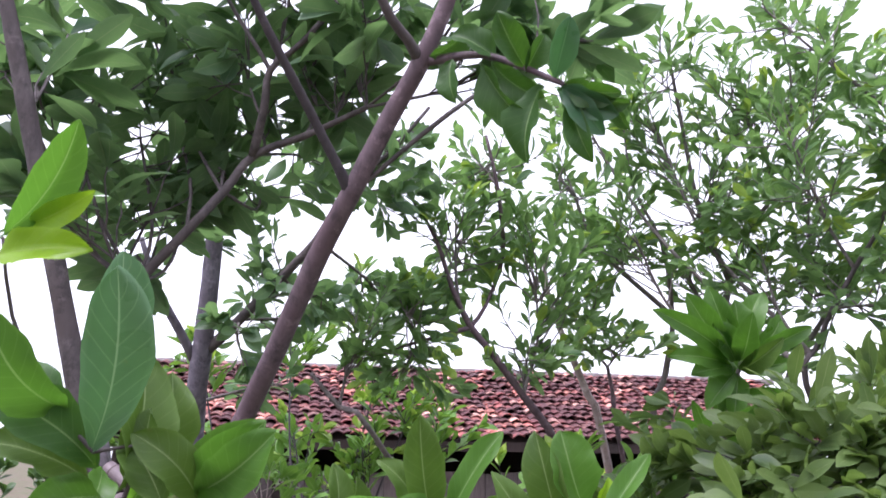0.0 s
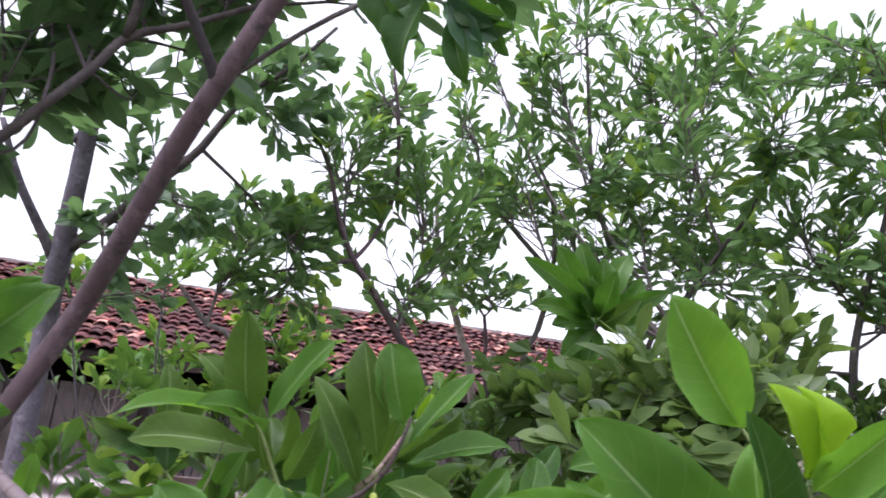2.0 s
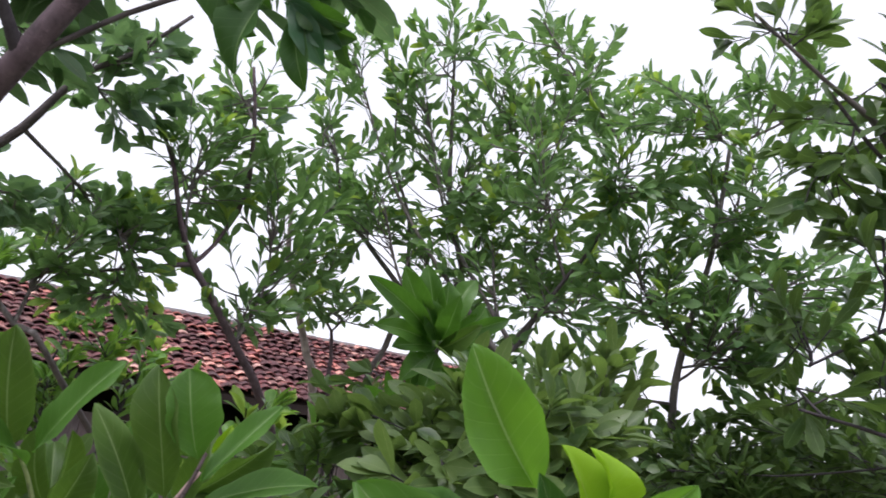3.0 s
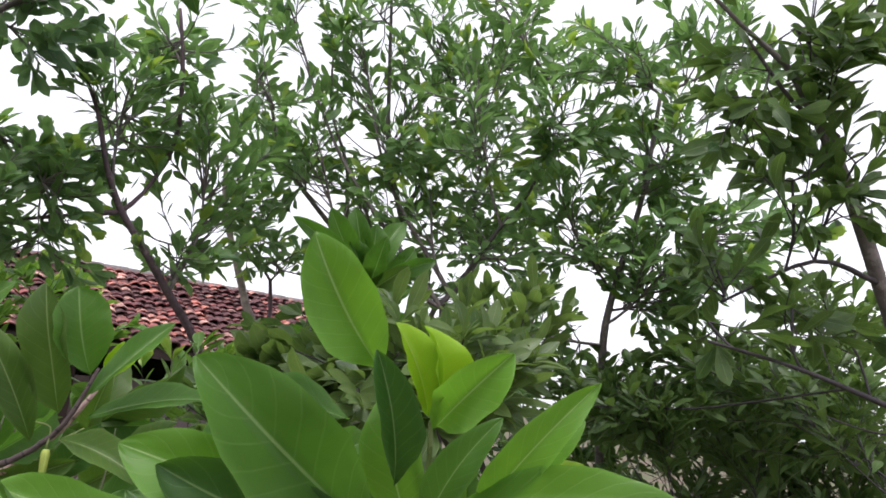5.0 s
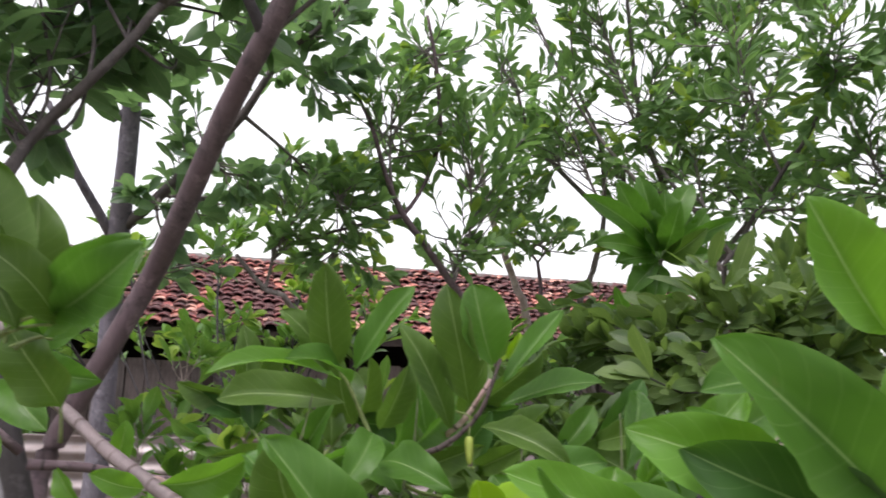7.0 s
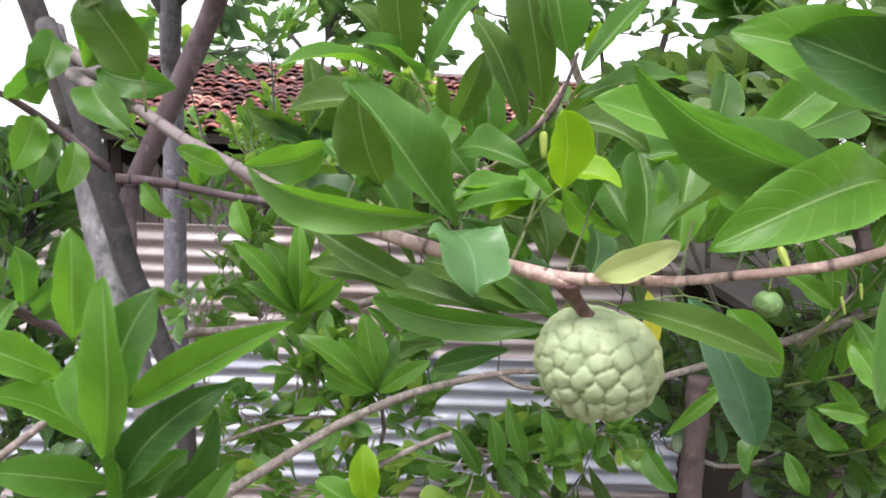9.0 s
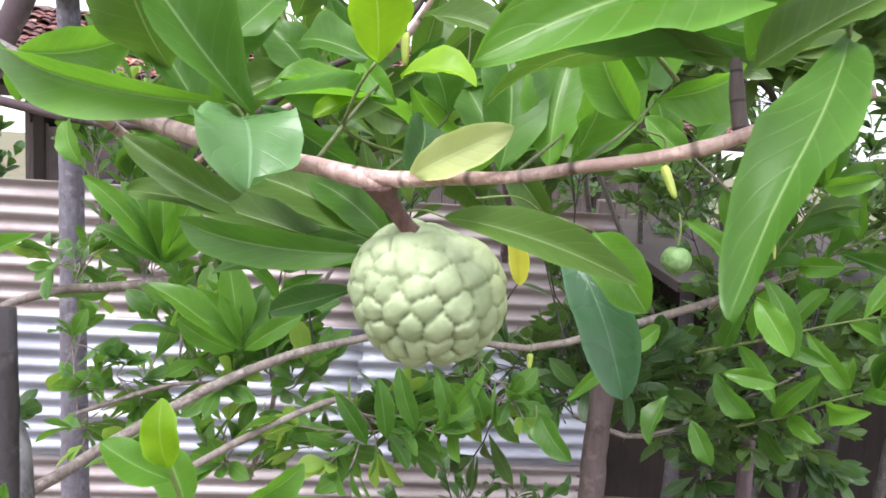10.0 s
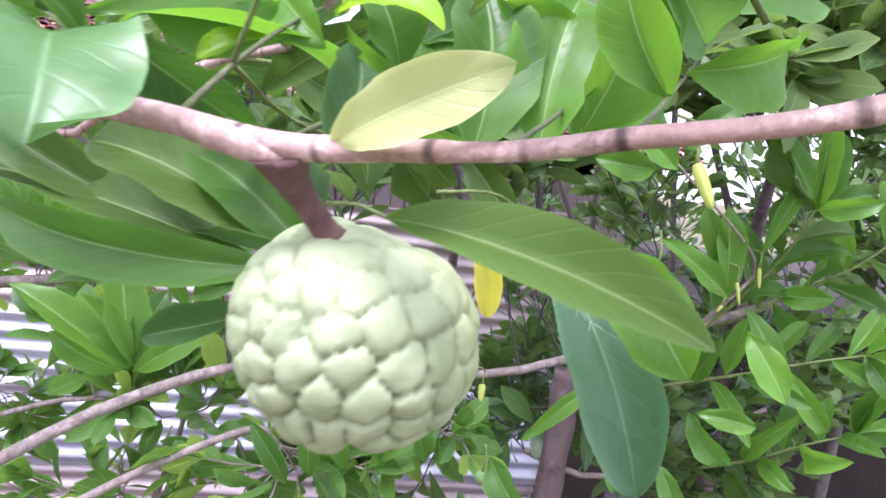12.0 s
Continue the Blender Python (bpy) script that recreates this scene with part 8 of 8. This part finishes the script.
leaf(leafy_twig, (0.856, 1.091, 1.685), (0.926, 1.081, 1.725), (-0.49, -0.51, 0.71), 0.034, 0.096, 0.164, "bright", 0.471)
leafy_twig = branch("twig", far_branch, [(-0.052, 1.159, 1.424), (-0.032, 1.133, 1.488), (-0.020, 1.116, 1.539)], [0.0021, 0.0014, 0.0009], "green", "", seg=8)
leaf(leafy_twig, (-0.048, 1.154, 1.436), (-0.090, 1.211, 1.497), (-0.04, -0.75, 0.66), 0.024, 0.096, 0.130, "mature", 0.368)
leaf(leafy_twig, (-0.038, 1.141, 1.468), (0.036, 1.083, 1.513), (-0.70, -0.64, 0.32), 0.027, 0.101, 0.138, "olive", 0.404)
leaf(leafy_twig, (-0.031, 1.131, 1.492), (-0.070, 1.086, 1.561), (0.70, -0.71, -0.07), 0.018, 0.103, 0.234, "mature", 0.526)
leaf(leafy_twig, (-0.026, 1.124, 1.514), (0.030, 1.074, 1.545), (-0.63, -0.77, -0.10), 0.020, 0.046, 0.139, "mature", 0.339)
leaf(leafy_twig, (-0.020, 1.116, 1.538), (-0.070, 1.184, 1.565), (-0.51, -0.62, 0.60), 0.020, 0.081, 0.168, "bright", 0.577)
leaf(leafy_twig, (-0.020, 1.116, 1.539), (0.040, 1.070, 1.596), (-0.59, -0.81, -0.02), 0.024, 0.105, 0.101, "mature", 0.361)
leaf(leafy_twig, (-0.020, 1.116, 1.539), (0.044, 1.114, 1.589), (0.06, -0.99, -0.11), 0.023, 0.035, 0.174, "mature", 0.357)
leaf(leafy_twig, (-0.020, 1.116, 1.539), (-0.003, 1.137, 1.614), (-0.26, -0.91, 0.31), 0.024, 0.088, 0.123, "mature", 0.589)
leaf(leafy_twig, (-0.020, 1.116, 1.539), (-0.075, 1.182, 1.592), (-0.14, -0.69, 0.71), 0.021, 0.110, 0.189, "mature", 0.582)
leaf(leafy_twig, (-0.020, 1.116, 1.539), (0.008, 1.122, 1.586), (0.16, -0.99, 0.03), 0.022, 0.040, 0.231, "bright", 0.318)
leafy_twig = branch("twig", far_branch, [(0.606, 1.190, 1.429), (0.686, 1.127, 1.472), (0.750, 1.084, 1.506), (0.807, 1.061, 1.526)], [0.0027, 0.0021, 0.0015, 0.0011], "green", "", seg=8)
leaf(leafy_twig, (0.638, 1.166, 1.446), (0.624, 1.093, 1.525), (-0.63, -0.52, -0.58), 0.027, 0.099, 0.139, "mature", 0.353)
leaf(leafy_twig, (0.654, 1.153, 1.454), (0.664, 1.058, 1.397), (-0.61, -0.46, 0.65), 0.024, 0.104, 0.140, "bright", 0.452)
leaf(leafy_twig, (0.668, 1.141, 1.462), (0.675, 1.120, 1.551), (-0.81, -0.59, -0.08), 0.028, 0.059, 0.182, "bright", 0.556)
leaf(leafy_twig, (0.683, 1.129, 1.470), (0.738, 1.054, 1.454), (-0.76, -0.61, 0.22), 0.023, 0.059, 0.210, "mature", 0.509)
leaf(leafy_twig, (0.701, 1.117, 1.480), (0.784, 1.143, 1.552), (-0.20, -0.82, 0.53), 0.023, 0.039, 0.107, "bright", 0.433)
leaf(leafy_twig, (0.725, 1.101, 1.492), (0.791, 1.083, 1.413), (-0.38, -0.92, -0.10), 0.029, 0.089, 0.146, "bright", 0.584)
leaf(leafy_twig, (0.743, 1.089, 1.503), (0.847, 1.156, 1.553), (0.05, -0.64, 0.77), 0.023, 0.032, 0.131, "mature", 0.357)
leaf(leafy_twig, (0.770, 1.076, 1.513), (0.830, 1.070, 1.487), (0.05, -0.94, 0.33), 0.026, 0.035, 0.235, "bright", 0.531)
leaf(leafy_twig, (0.787, 1.069, 1.519), (0.858, 1.106, 1.581), (-0.32, -0.61, 0.72), 0.026, 0.112, 0.157, "bright", 0.442)
leaf(leafy_twig, (0.804, 1.062, 1.525), (0.825, 1.022, 1.479), (-0.80, -0.58, 0.15), 0.027, 0.105, 0.100, "mature", 0.499)
leaf(leafy_twig, (0.807, 1.061, 1.526), (0.820, 1.004, 1.573), (-0.17, -0.64, -0.75), 0.035, 0.075, 0.188, "bright", 0.343)
leaf(leafy_twig, (0.807, 1.061, 1.526), (0.870, 1.051, 1.513), (-0.05, -0.89, 0.45), 0.024, 0.116, 0.109, "bright", 0.354)
leaf(leafy_twig, (0.807, 1.061, 1.526), (0.811, 1.001, 1.561), (-0.90, 0.17, 0.40), 0.030, 0.062, 0.179, "bright", 0.451)
leaf(leafy_twig, (0.807, 1.061, 1.526), (0.891, 1.053, 1.510), (-0.10, -0.99, -0.01), 0.021, 0.052, 0.140, "bright", 0.554)
leaf(leafy_twig, (0.807, 1.061, 1.526), (0.918, 1.112, 1.512), (0.41, -0.91, -0.10), 0.026, 0.084, 0.137, "bright", 0.586)
leafy_twig = branch("twig", far_branch, [(0.682, 1.216, 1.296), (0.743, 1.164, 1.337), (0.795, 1.124, 1.380), (0.848, 1.102, 1.407)], [0.0028, 0.0022, 0.0016, 0.0011], "green", "", seg=8)
leaf(leafy_twig, (0.699, 1.202, 1.307), (0.786, 1.247, 1.358), (0.10, -0.82, 0.57), 0.028, 0.040, 0.166, "bright", 0.383)
leaf(leafy_twig, (0.723, 1.182, 1.323), (0.791, 1.202, 1.241), (-0.42, -0.74, -0.53), 0.031, 0.045, 0.210, "mature", 0.309)
leaf(leafy_twig, (0.739, 1.168, 1.334), (0.743, 1.082, 1.431), (-0.83, -0.43, -0.35), 0.024, 0.128, 0.204, "bright", 0.300)
leaf(leafy_twig, (0.756, 1.155, 1.347), (0.763, 1.093, 1.325), (-0.78, -0.29, 0.56), 0.028, 0.128, 0.164, "bright", 0.315)
leaf(leafy_twig, (0.775, 1.140, 1.363), (0.807, 1.145, 1.441), (-0.91, -0.15, 0.38), 0.034, 0.085, 0.173, "mature", 0.426)
leaf(leafy_twig, (0.792, 1.127, 1.377), (0.779, 1.026, 1.395), (-0.92, 0.05, -0.39), 0.033, 0.121, 0.208, "bright", 0.491)
leaf(leafy_twig, (0.811, 1.118, 1.389), (0.831, 1.137, 1.446), (-0.71, -0.56, 0.43), 0.028, 0.021, 0.170, "bright", 0.452)
leaf(leafy_twig, (0.833, 1.109, 1.399), (0.819, 1.021, 1.412), (-0.72, 0.21, 0.66), 0.024, 0.057, 0.189, "mature", 0.537)
leaf(leafy_twig, (0.848, 1.102, 1.407), (0.949, 1.113, 1.411), (0.07, -0.88, 0.47), 0.028, 0.033, 0.112, "bright", 0.539)
leaf(leafy_twig, (0.848, 1.102, 1.407), (0.920, 1.077, 1.418), (-0.30, -0.93, -0.23), 0.024, 0.040, 0.122, "mature", 0.333)
leaf(leafy_twig, (0.848, 1.102, 1.407), (0.837, 1.074, 1.475), (-0.92, -0.30, -0.27), 0.028, 0.033, 0.236, "bright", 0.523)
leaf(leafy_twig, (0.848, 1.102, 1.407), (0.846, 1.040, 1.505), (-0.84, -0.45, -0.30), 0.026, 0.060, 0.216, "mature", 0.410)
leaf(leafy_twig, (0.848, 1.102, 1.407), (0.889, 1.127, 1.449), (-0.51, -0.44, 0.74), 0.022, 0.077, 0.184, "bright", 0.586)
stump = tagged(empty("bare_trunk", (0.45, 1.16, 0)), "short brown bare trunk standing among the leaves", "trunk")
branch("trunk", stump, [(0.423, 1.159, -0.05), (0.443, 1.159, 0.870), (0.453, 1.159, 1.450)], [0.024, 0.0205, 0.0185], "stump", seg=14, step=0.012, lump=0.2)
flower_twig = branch("twig", far_branch, [(0.597, 1.140, 1.511), (0.610, 1.076, 1.575), (0.628, 1.060, 1.631), (0.475, 0.992, 1.729)], [0.0034, 0.0026, 0.0020, 0.0012], "wood", seg=8)
leaf(flower_twig, (0.603, 1.067, 1.580), (0.583, 1.061, 1.694), (-0.02, -1.00, -0.06), 0.036, 0.08, 0.12, "bright", 0.35)
leaf(flower_twig, (0.630, 1.051, 1.640), (0.678, 1.041, 1.760), (-0.59, -0.79, 0.17), 0.020, 0.08, 0.12, "bright", 0.35)
leaf(flower_twig, (0.609, 1.066, 1.581), (0.514, 1.061, 1.645), (0.15, -0.98, 0.13), 0.030, 0.08, 0.12, "bright", 0.35)
leaf(flower_twig, (0.629, 1.064, 1.572), (0.656, 1.011, 1.477), (-0.42, -0.84, 0.35), 0.029, 0.08, 0.12, "mature", 0.35)
leaf(flower_twig, (0.593, 1.072, 1.621), (0.556, 1.062, 1.689), (-0.47, -0.80, -0.37), 0.028, 0.08, 0.12, "bright", 0.35)
leaf(flower_twig, (0.687, 1.091, 1.588), (0.728, 1.039, 1.596), (-0.78, -0.62, -0.06), 0.031, 0.08, 0.12, "bright", 0.35)
leaf(flower_twig, (0.466, 0.972, 1.722), (0.410, 0.982, 1.770), (-0.06, -0.99, 0.13), 0.033, 0.08, 0.12, "bright", 0.35)
leaf(flower_twig, (0.472, 0.974, 1.743), (0.517, 0.956, 1.794), (-0.46, -0.88, 0.09), 0.031, 0.08, 0.12, "mature", 0.35)
leaf(flower_twig, (0.467, 1.022, 1.722), (0.398, 1.028, 1.726), (-0.08, -1.00, 0.01), 0.039, 0.08, 0.12, "bright", 0.35)
leaf(flower_twig, (0.459, 1.024, 1.729), (0.441, 1.033, 1.804), (0.12, -0.98, 0.16), 0.047, 0.08, 0.12, "bright", 0.35)
bud(flower_twig, (0.603, 1.049, 1.603), (0.609, 1.046, 1.577), 0.0022, "petal")
bud(flower_twig, (0.629, 1.049, 1.623), (0.631, 1.046, 1.599), 0.0022, "petal")
bud(flower_twig, (0.588, 1.047, 1.574), (0.582, 1.047, 1.566), 0.0022, "petal")
leaf(flower_twig, (-0.052, 0.971, 1.472), (-0.143, 0.941, 1.555), (0.65, -0.56, 0.51), 0.035, 0.08, 0.12, "bright", 0.35)
leaf(flower_twig, (-0.052, 0.971, 1.474), (-0.097, 0.959, 1.543), (0.29, -0.96, 0.02), 0.034, 0.08, 0.12, "bright", 0.35)
leaf(flower_twig, (-0.049, 0.971, 1.474), (-0.067, 0.981, 1.573), (0.60, -0.77, 0.19), 0.043, 0.08, 0.12, "bright", 0.35)
leaf(flower_twig, (-0.047, 0.971, 1.474), (-0.027, 0.998, 1.544), (0.30, -0.92, 0.26), 0.032, 0.08, 0.12, "mature", 0.35)
leaf(flower_twig, (-0.057, 0.971, 1.470), (-0.118, 0.955, 1.507), (0.26, -0.96, 0.04), 0.024, 0.08, 0.12, "bright", 0.35)
leaf(flower_twig, (-0.046, 0.970, 1.470), (0.020, 0.954, 1.518), (-0.35, -0.92, 0.15), 0.025, 0.08, 0.12, "bright", 0.35)
leaf(flower_twig, (-0.173, 1.082, 1.549), (-0.258, 1.054, 1.658), (0.55, -0.80, 0.23), 0.032, 0.08, 0.12, "bright", 0.35)
leaf(flower_twig, (-0.173, 1.082, 1.549), (-0.218, 1.073, 1.653), (0.60, -0.77, 0.20), 0.032, 0.08, 0.12, "mature", 0.35)
leaf(flower_twig, (-0.170, 1.082, 1.550), (-0.172, 1.075, 1.682), (0.17, -0.99, -0.05), 0.031, 0.08, 0.12, "bright", 0.35)
leaf(flower_twig, (-0.169, 1.082, 1.550), (-0.125, 1.070, 1.648), (0.42, -0.86, -0.29), 0.034, 0.08, 0.12, "bright", 0.35)
leaf(flower_twig, (-0.169, 1.082, 1.550), (-0.104, 1.066, 1.608), (0.21, -0.86, -0.46), 0.031, 0.08, 0.12, "bright", 0.35)
leaf(flower_twig, (-0.174, 1.081, 1.548), (-0.249, 1.068, 1.596), (0.39, -0.85, 0.36), 0.025, 0.08, 0.12, "mature", 0.35)
leaf(flower_twig, (0.127, 1.082, 1.321), (0.112, 1.071, 1.409), (0.24, -0.97, -0.08), 0.027, 0.08, 0.12, "mature", 0.35)
leaf(flower_twig, (0.169, 1.082, 1.331), (0.138, 1.073, 1.426), (0.15, -0.99, -0.05), 0.026, 0.08, 0.12, "mature", 0.35)
leaf(flower_twig, (0.215, 1.082, 1.338), (0.190, 1.071, 1.420), (-0.03, -0.99, -0.15), 0.026, 0.08, 0.12, "mature", 0.35)
leaf(flower_twig, (0.261, 1.082, 1.348), (0.232, 1.069, 1.413), (0.43, -0.90, 0.01), 0.028, 0.08, 0.12, "mature", 0.35)
leaf(flower_twig, (0.102, 1.082, 1.313), (0.057, 1.070, 1.386), (0.12, -0.99, -0.08), 0.025, 0.08, 0.12, "mature", 0.35)
leaf(flower_twig, (0.194, 1.083, 1.337), (0.255, 1.070, 1.426), (-0.05, -0.99, -0.10), 0.025, 0.08, 0.12, "bright", 0.35)
leaf(flower_twig, (0.304, 0.957, 1.411), (0.333, 0.912, 1.370), (-0.70, -0.67, 0.24), 0.037, 0.08, 0.12, "mature", 0.35)
leaf(flower_twig, (0.525, 0.898, 1.574), (0.552, 0.862, 1.516), (-0.51, -0.81, 0.27), 0.032, 0.08, 0.12, "bright", 0.35)
leaf(flower_twig, (0.361, 1.035, 1.399), (0.439, 1.021, 1.479), (-0.28, -0.96, 0.10), 0.020, 0.08, 0.12, "bright", 0.35)
leaf(flower_twig, (0.456, 1.137, 1.436), (0.525, 1.140, 1.482), (-0.15, -0.95, 0.29), 0.029, 0.08, 0.12, "bright", 0.35)
leaf(flower_twig, (0.531, 1.029, 1.380), (0.554, 1.003, 1.326), (-0.55, -0.82, 0.16), 0.027, 0.08, 0.12, "mature", 0.35)
leaf(flower_twig, (0.561, 1.035, 1.445), (0.607, 1.009, 1.390), (-0.68, -0.69, -0.24), 0.034, 0.08, 0.12, "mature", 0.35)
leaf(flower_twig, (0.569, 1.035, 1.445), (0.638, 1.013, 1.438), (-0.28, -0.93, 0.26), 0.026, 0.08, 0.12, "bright", 0.35)
leaf(flower_twig, (0.498, 1.033, 1.411), (0.466, 1.008, 1.354), (-0.78, -0.28, 0.56), 0.034, 0.08, 0.12, "mature", 0.35)
leaf(spur, (0.232, 0.414, 1.744), (0.262, 0.375, 1.770), (-0.62, -0.66, 0.42), 0.024, 0.06, 0.16, "olive", 0.5)
bud(fb, (0.276, 0.590, 1.709), (0.281, 0.580, 1.690), 0.0031, "petal")
leaf(fb, (0.193, 0.634, 1.667), (0.199, 0.631, 1.622), (-0.2, -0.95, 0.1), 0.014, 0.03, 0.15, "yellow", 0.6)
bud(front_shoot, (0.113, 0.703, 1.796), (0.114, 0.700, 1.772), 0.0036, "petal")
bud(far_branch, (0.312, 1.055, 1.455), (0.311, 1.052, 1.436), 0.004, "petal")
fruitlet((0.325, 1.050, 1.345), 0.009, 0.03)
fruitlet((0.475, 1.002, 1.597), 0.019, 0.04)


# ---- roof tiles ----
def tile_mesh(seed):
    """A curved clay tile, a little warped; 0.16 m wide, 0.19 m long, laid along -y."""
    r = random.Random(seed)
    verts, faces = [], []
    cols = 4
    twist = r.uniform(-0.01, 0.01)
    for side in (0, -0.014):
        for y in (0.0, -0.185):
            for k in range(cols + 1):
                u = k / cols
                x = u * 0.156
                z = 0.036 * math.sin(u * math.pi) + side + twist * (u - 0.5) * (1 if y else -1) + (0.040 if y else 0)
                verts.append((x, y + r.uniform(-0.006, 0.006), z))
    n = cols + 1
    for k in range(cols):
        faces.append((k, k + 1, n + k + 1, n + k)[::-1])
        faces.append((2 * n + k, 2 * n + k + 1, 3 * n + k + 1, 3 * n + k))
        faces.append((n + k, n + k + 1, 3 * n + k + 1, 3 * n + k)[::-1])
    faces.append((0, n, 3 * n, 2 * n)[::-1])
    faces.append((cols, n + cols, 3 * n + cols, 2 * n + cols))
    return mesh_of("tile", verts, faces, smooth=False)


TILE, TILE_JOINED = tile_material("clay_tile", False), tile_material("clay_tile_joined", True)
shapes = [tile_mesh(k) for k in range(8)]
for me in shapes:
    me.materials.append(TILE)
rng = random.Random(11)
jv, jf = [], []
rows, pitch, across = 16, RUN / math.cos(SLOPE) / 16, 0.126
count = 0
base_m = HOUSE @ Matrix.Translation((0, 0, RIDGE)) @ Matrix.Rotation(SLOPE, 4, "X")
for i in range(rows):
    for k in range(int(H_LEN / across)):
        u = k * across
        m = base_m @ Matrix.Translation((u + rng.uniform(-0.008, 0.008) + (0.02 if i % 2 else 0), -i * pitch - rng.uniform(-0.012, 0.022), 0.012 + rng.uniform(0, 0.026))) @ Euler((rng.uniform(-0.09, 0.06), rng.uniform(-0.09, 0.09), rng.uniform(-0.09, 0.09))).to_matrix().to_4x4()
        me = shapes[rng.randrange(8)]
        if 0.8 <= u <= 7.2 and count < 300:
            ob = new("tile", me)
            ob.parent = roof
            ob.matrix_world = m
            ob.matrix_parent_inverse = chain(roof).inverted()
            ob.matrix_basis = m
            count += 1
        else:
            o = len(jv)
            jv.extend([tuple(m @ v.co) for v in me.vertices])
            jf.extend([tuple(o + q for q in pl.vertices) for pl in me.polygons])
me = mesh_of("tiling", jv, jf, smooth=False)
me.materials.append(TILE_JOINED)
tagged(part("tiling", me, None, roof), kind="stuff")
RIDGE_MAT = board_material("ridge_mortar", (0.090, 0.080, 0.080), (0.210, 0.190, 0.185), (0.160, 0.130, 0.125), (3, 3, 3))
u = -0.05
while u < H_LEN:
    cap = bmesh.new()
    ln = 0.36
    ring = []
    for e in (0, 1):
        for k in range(7):
            a = math.pi * k / 6
            rr = 0.10 + 0.012 * e
            ring.append(cap.verts.new(HOUSE @ Vector((u + e * ln, math.cos(a) * rr, RIDGE - 0.03 + math.sin(a) * rr * 0.9))))
    for k in range(6):
        cap.faces.new((ring[k], ring[k + 1], ring[k + 8], ring[k + 7]))
    cap.faces.new(ring[:7])
    cap.faces.new(ring[7:][::-1])
    part("ridge_cap", cap, RIDGE_MAT, roof)
    u += 0.33
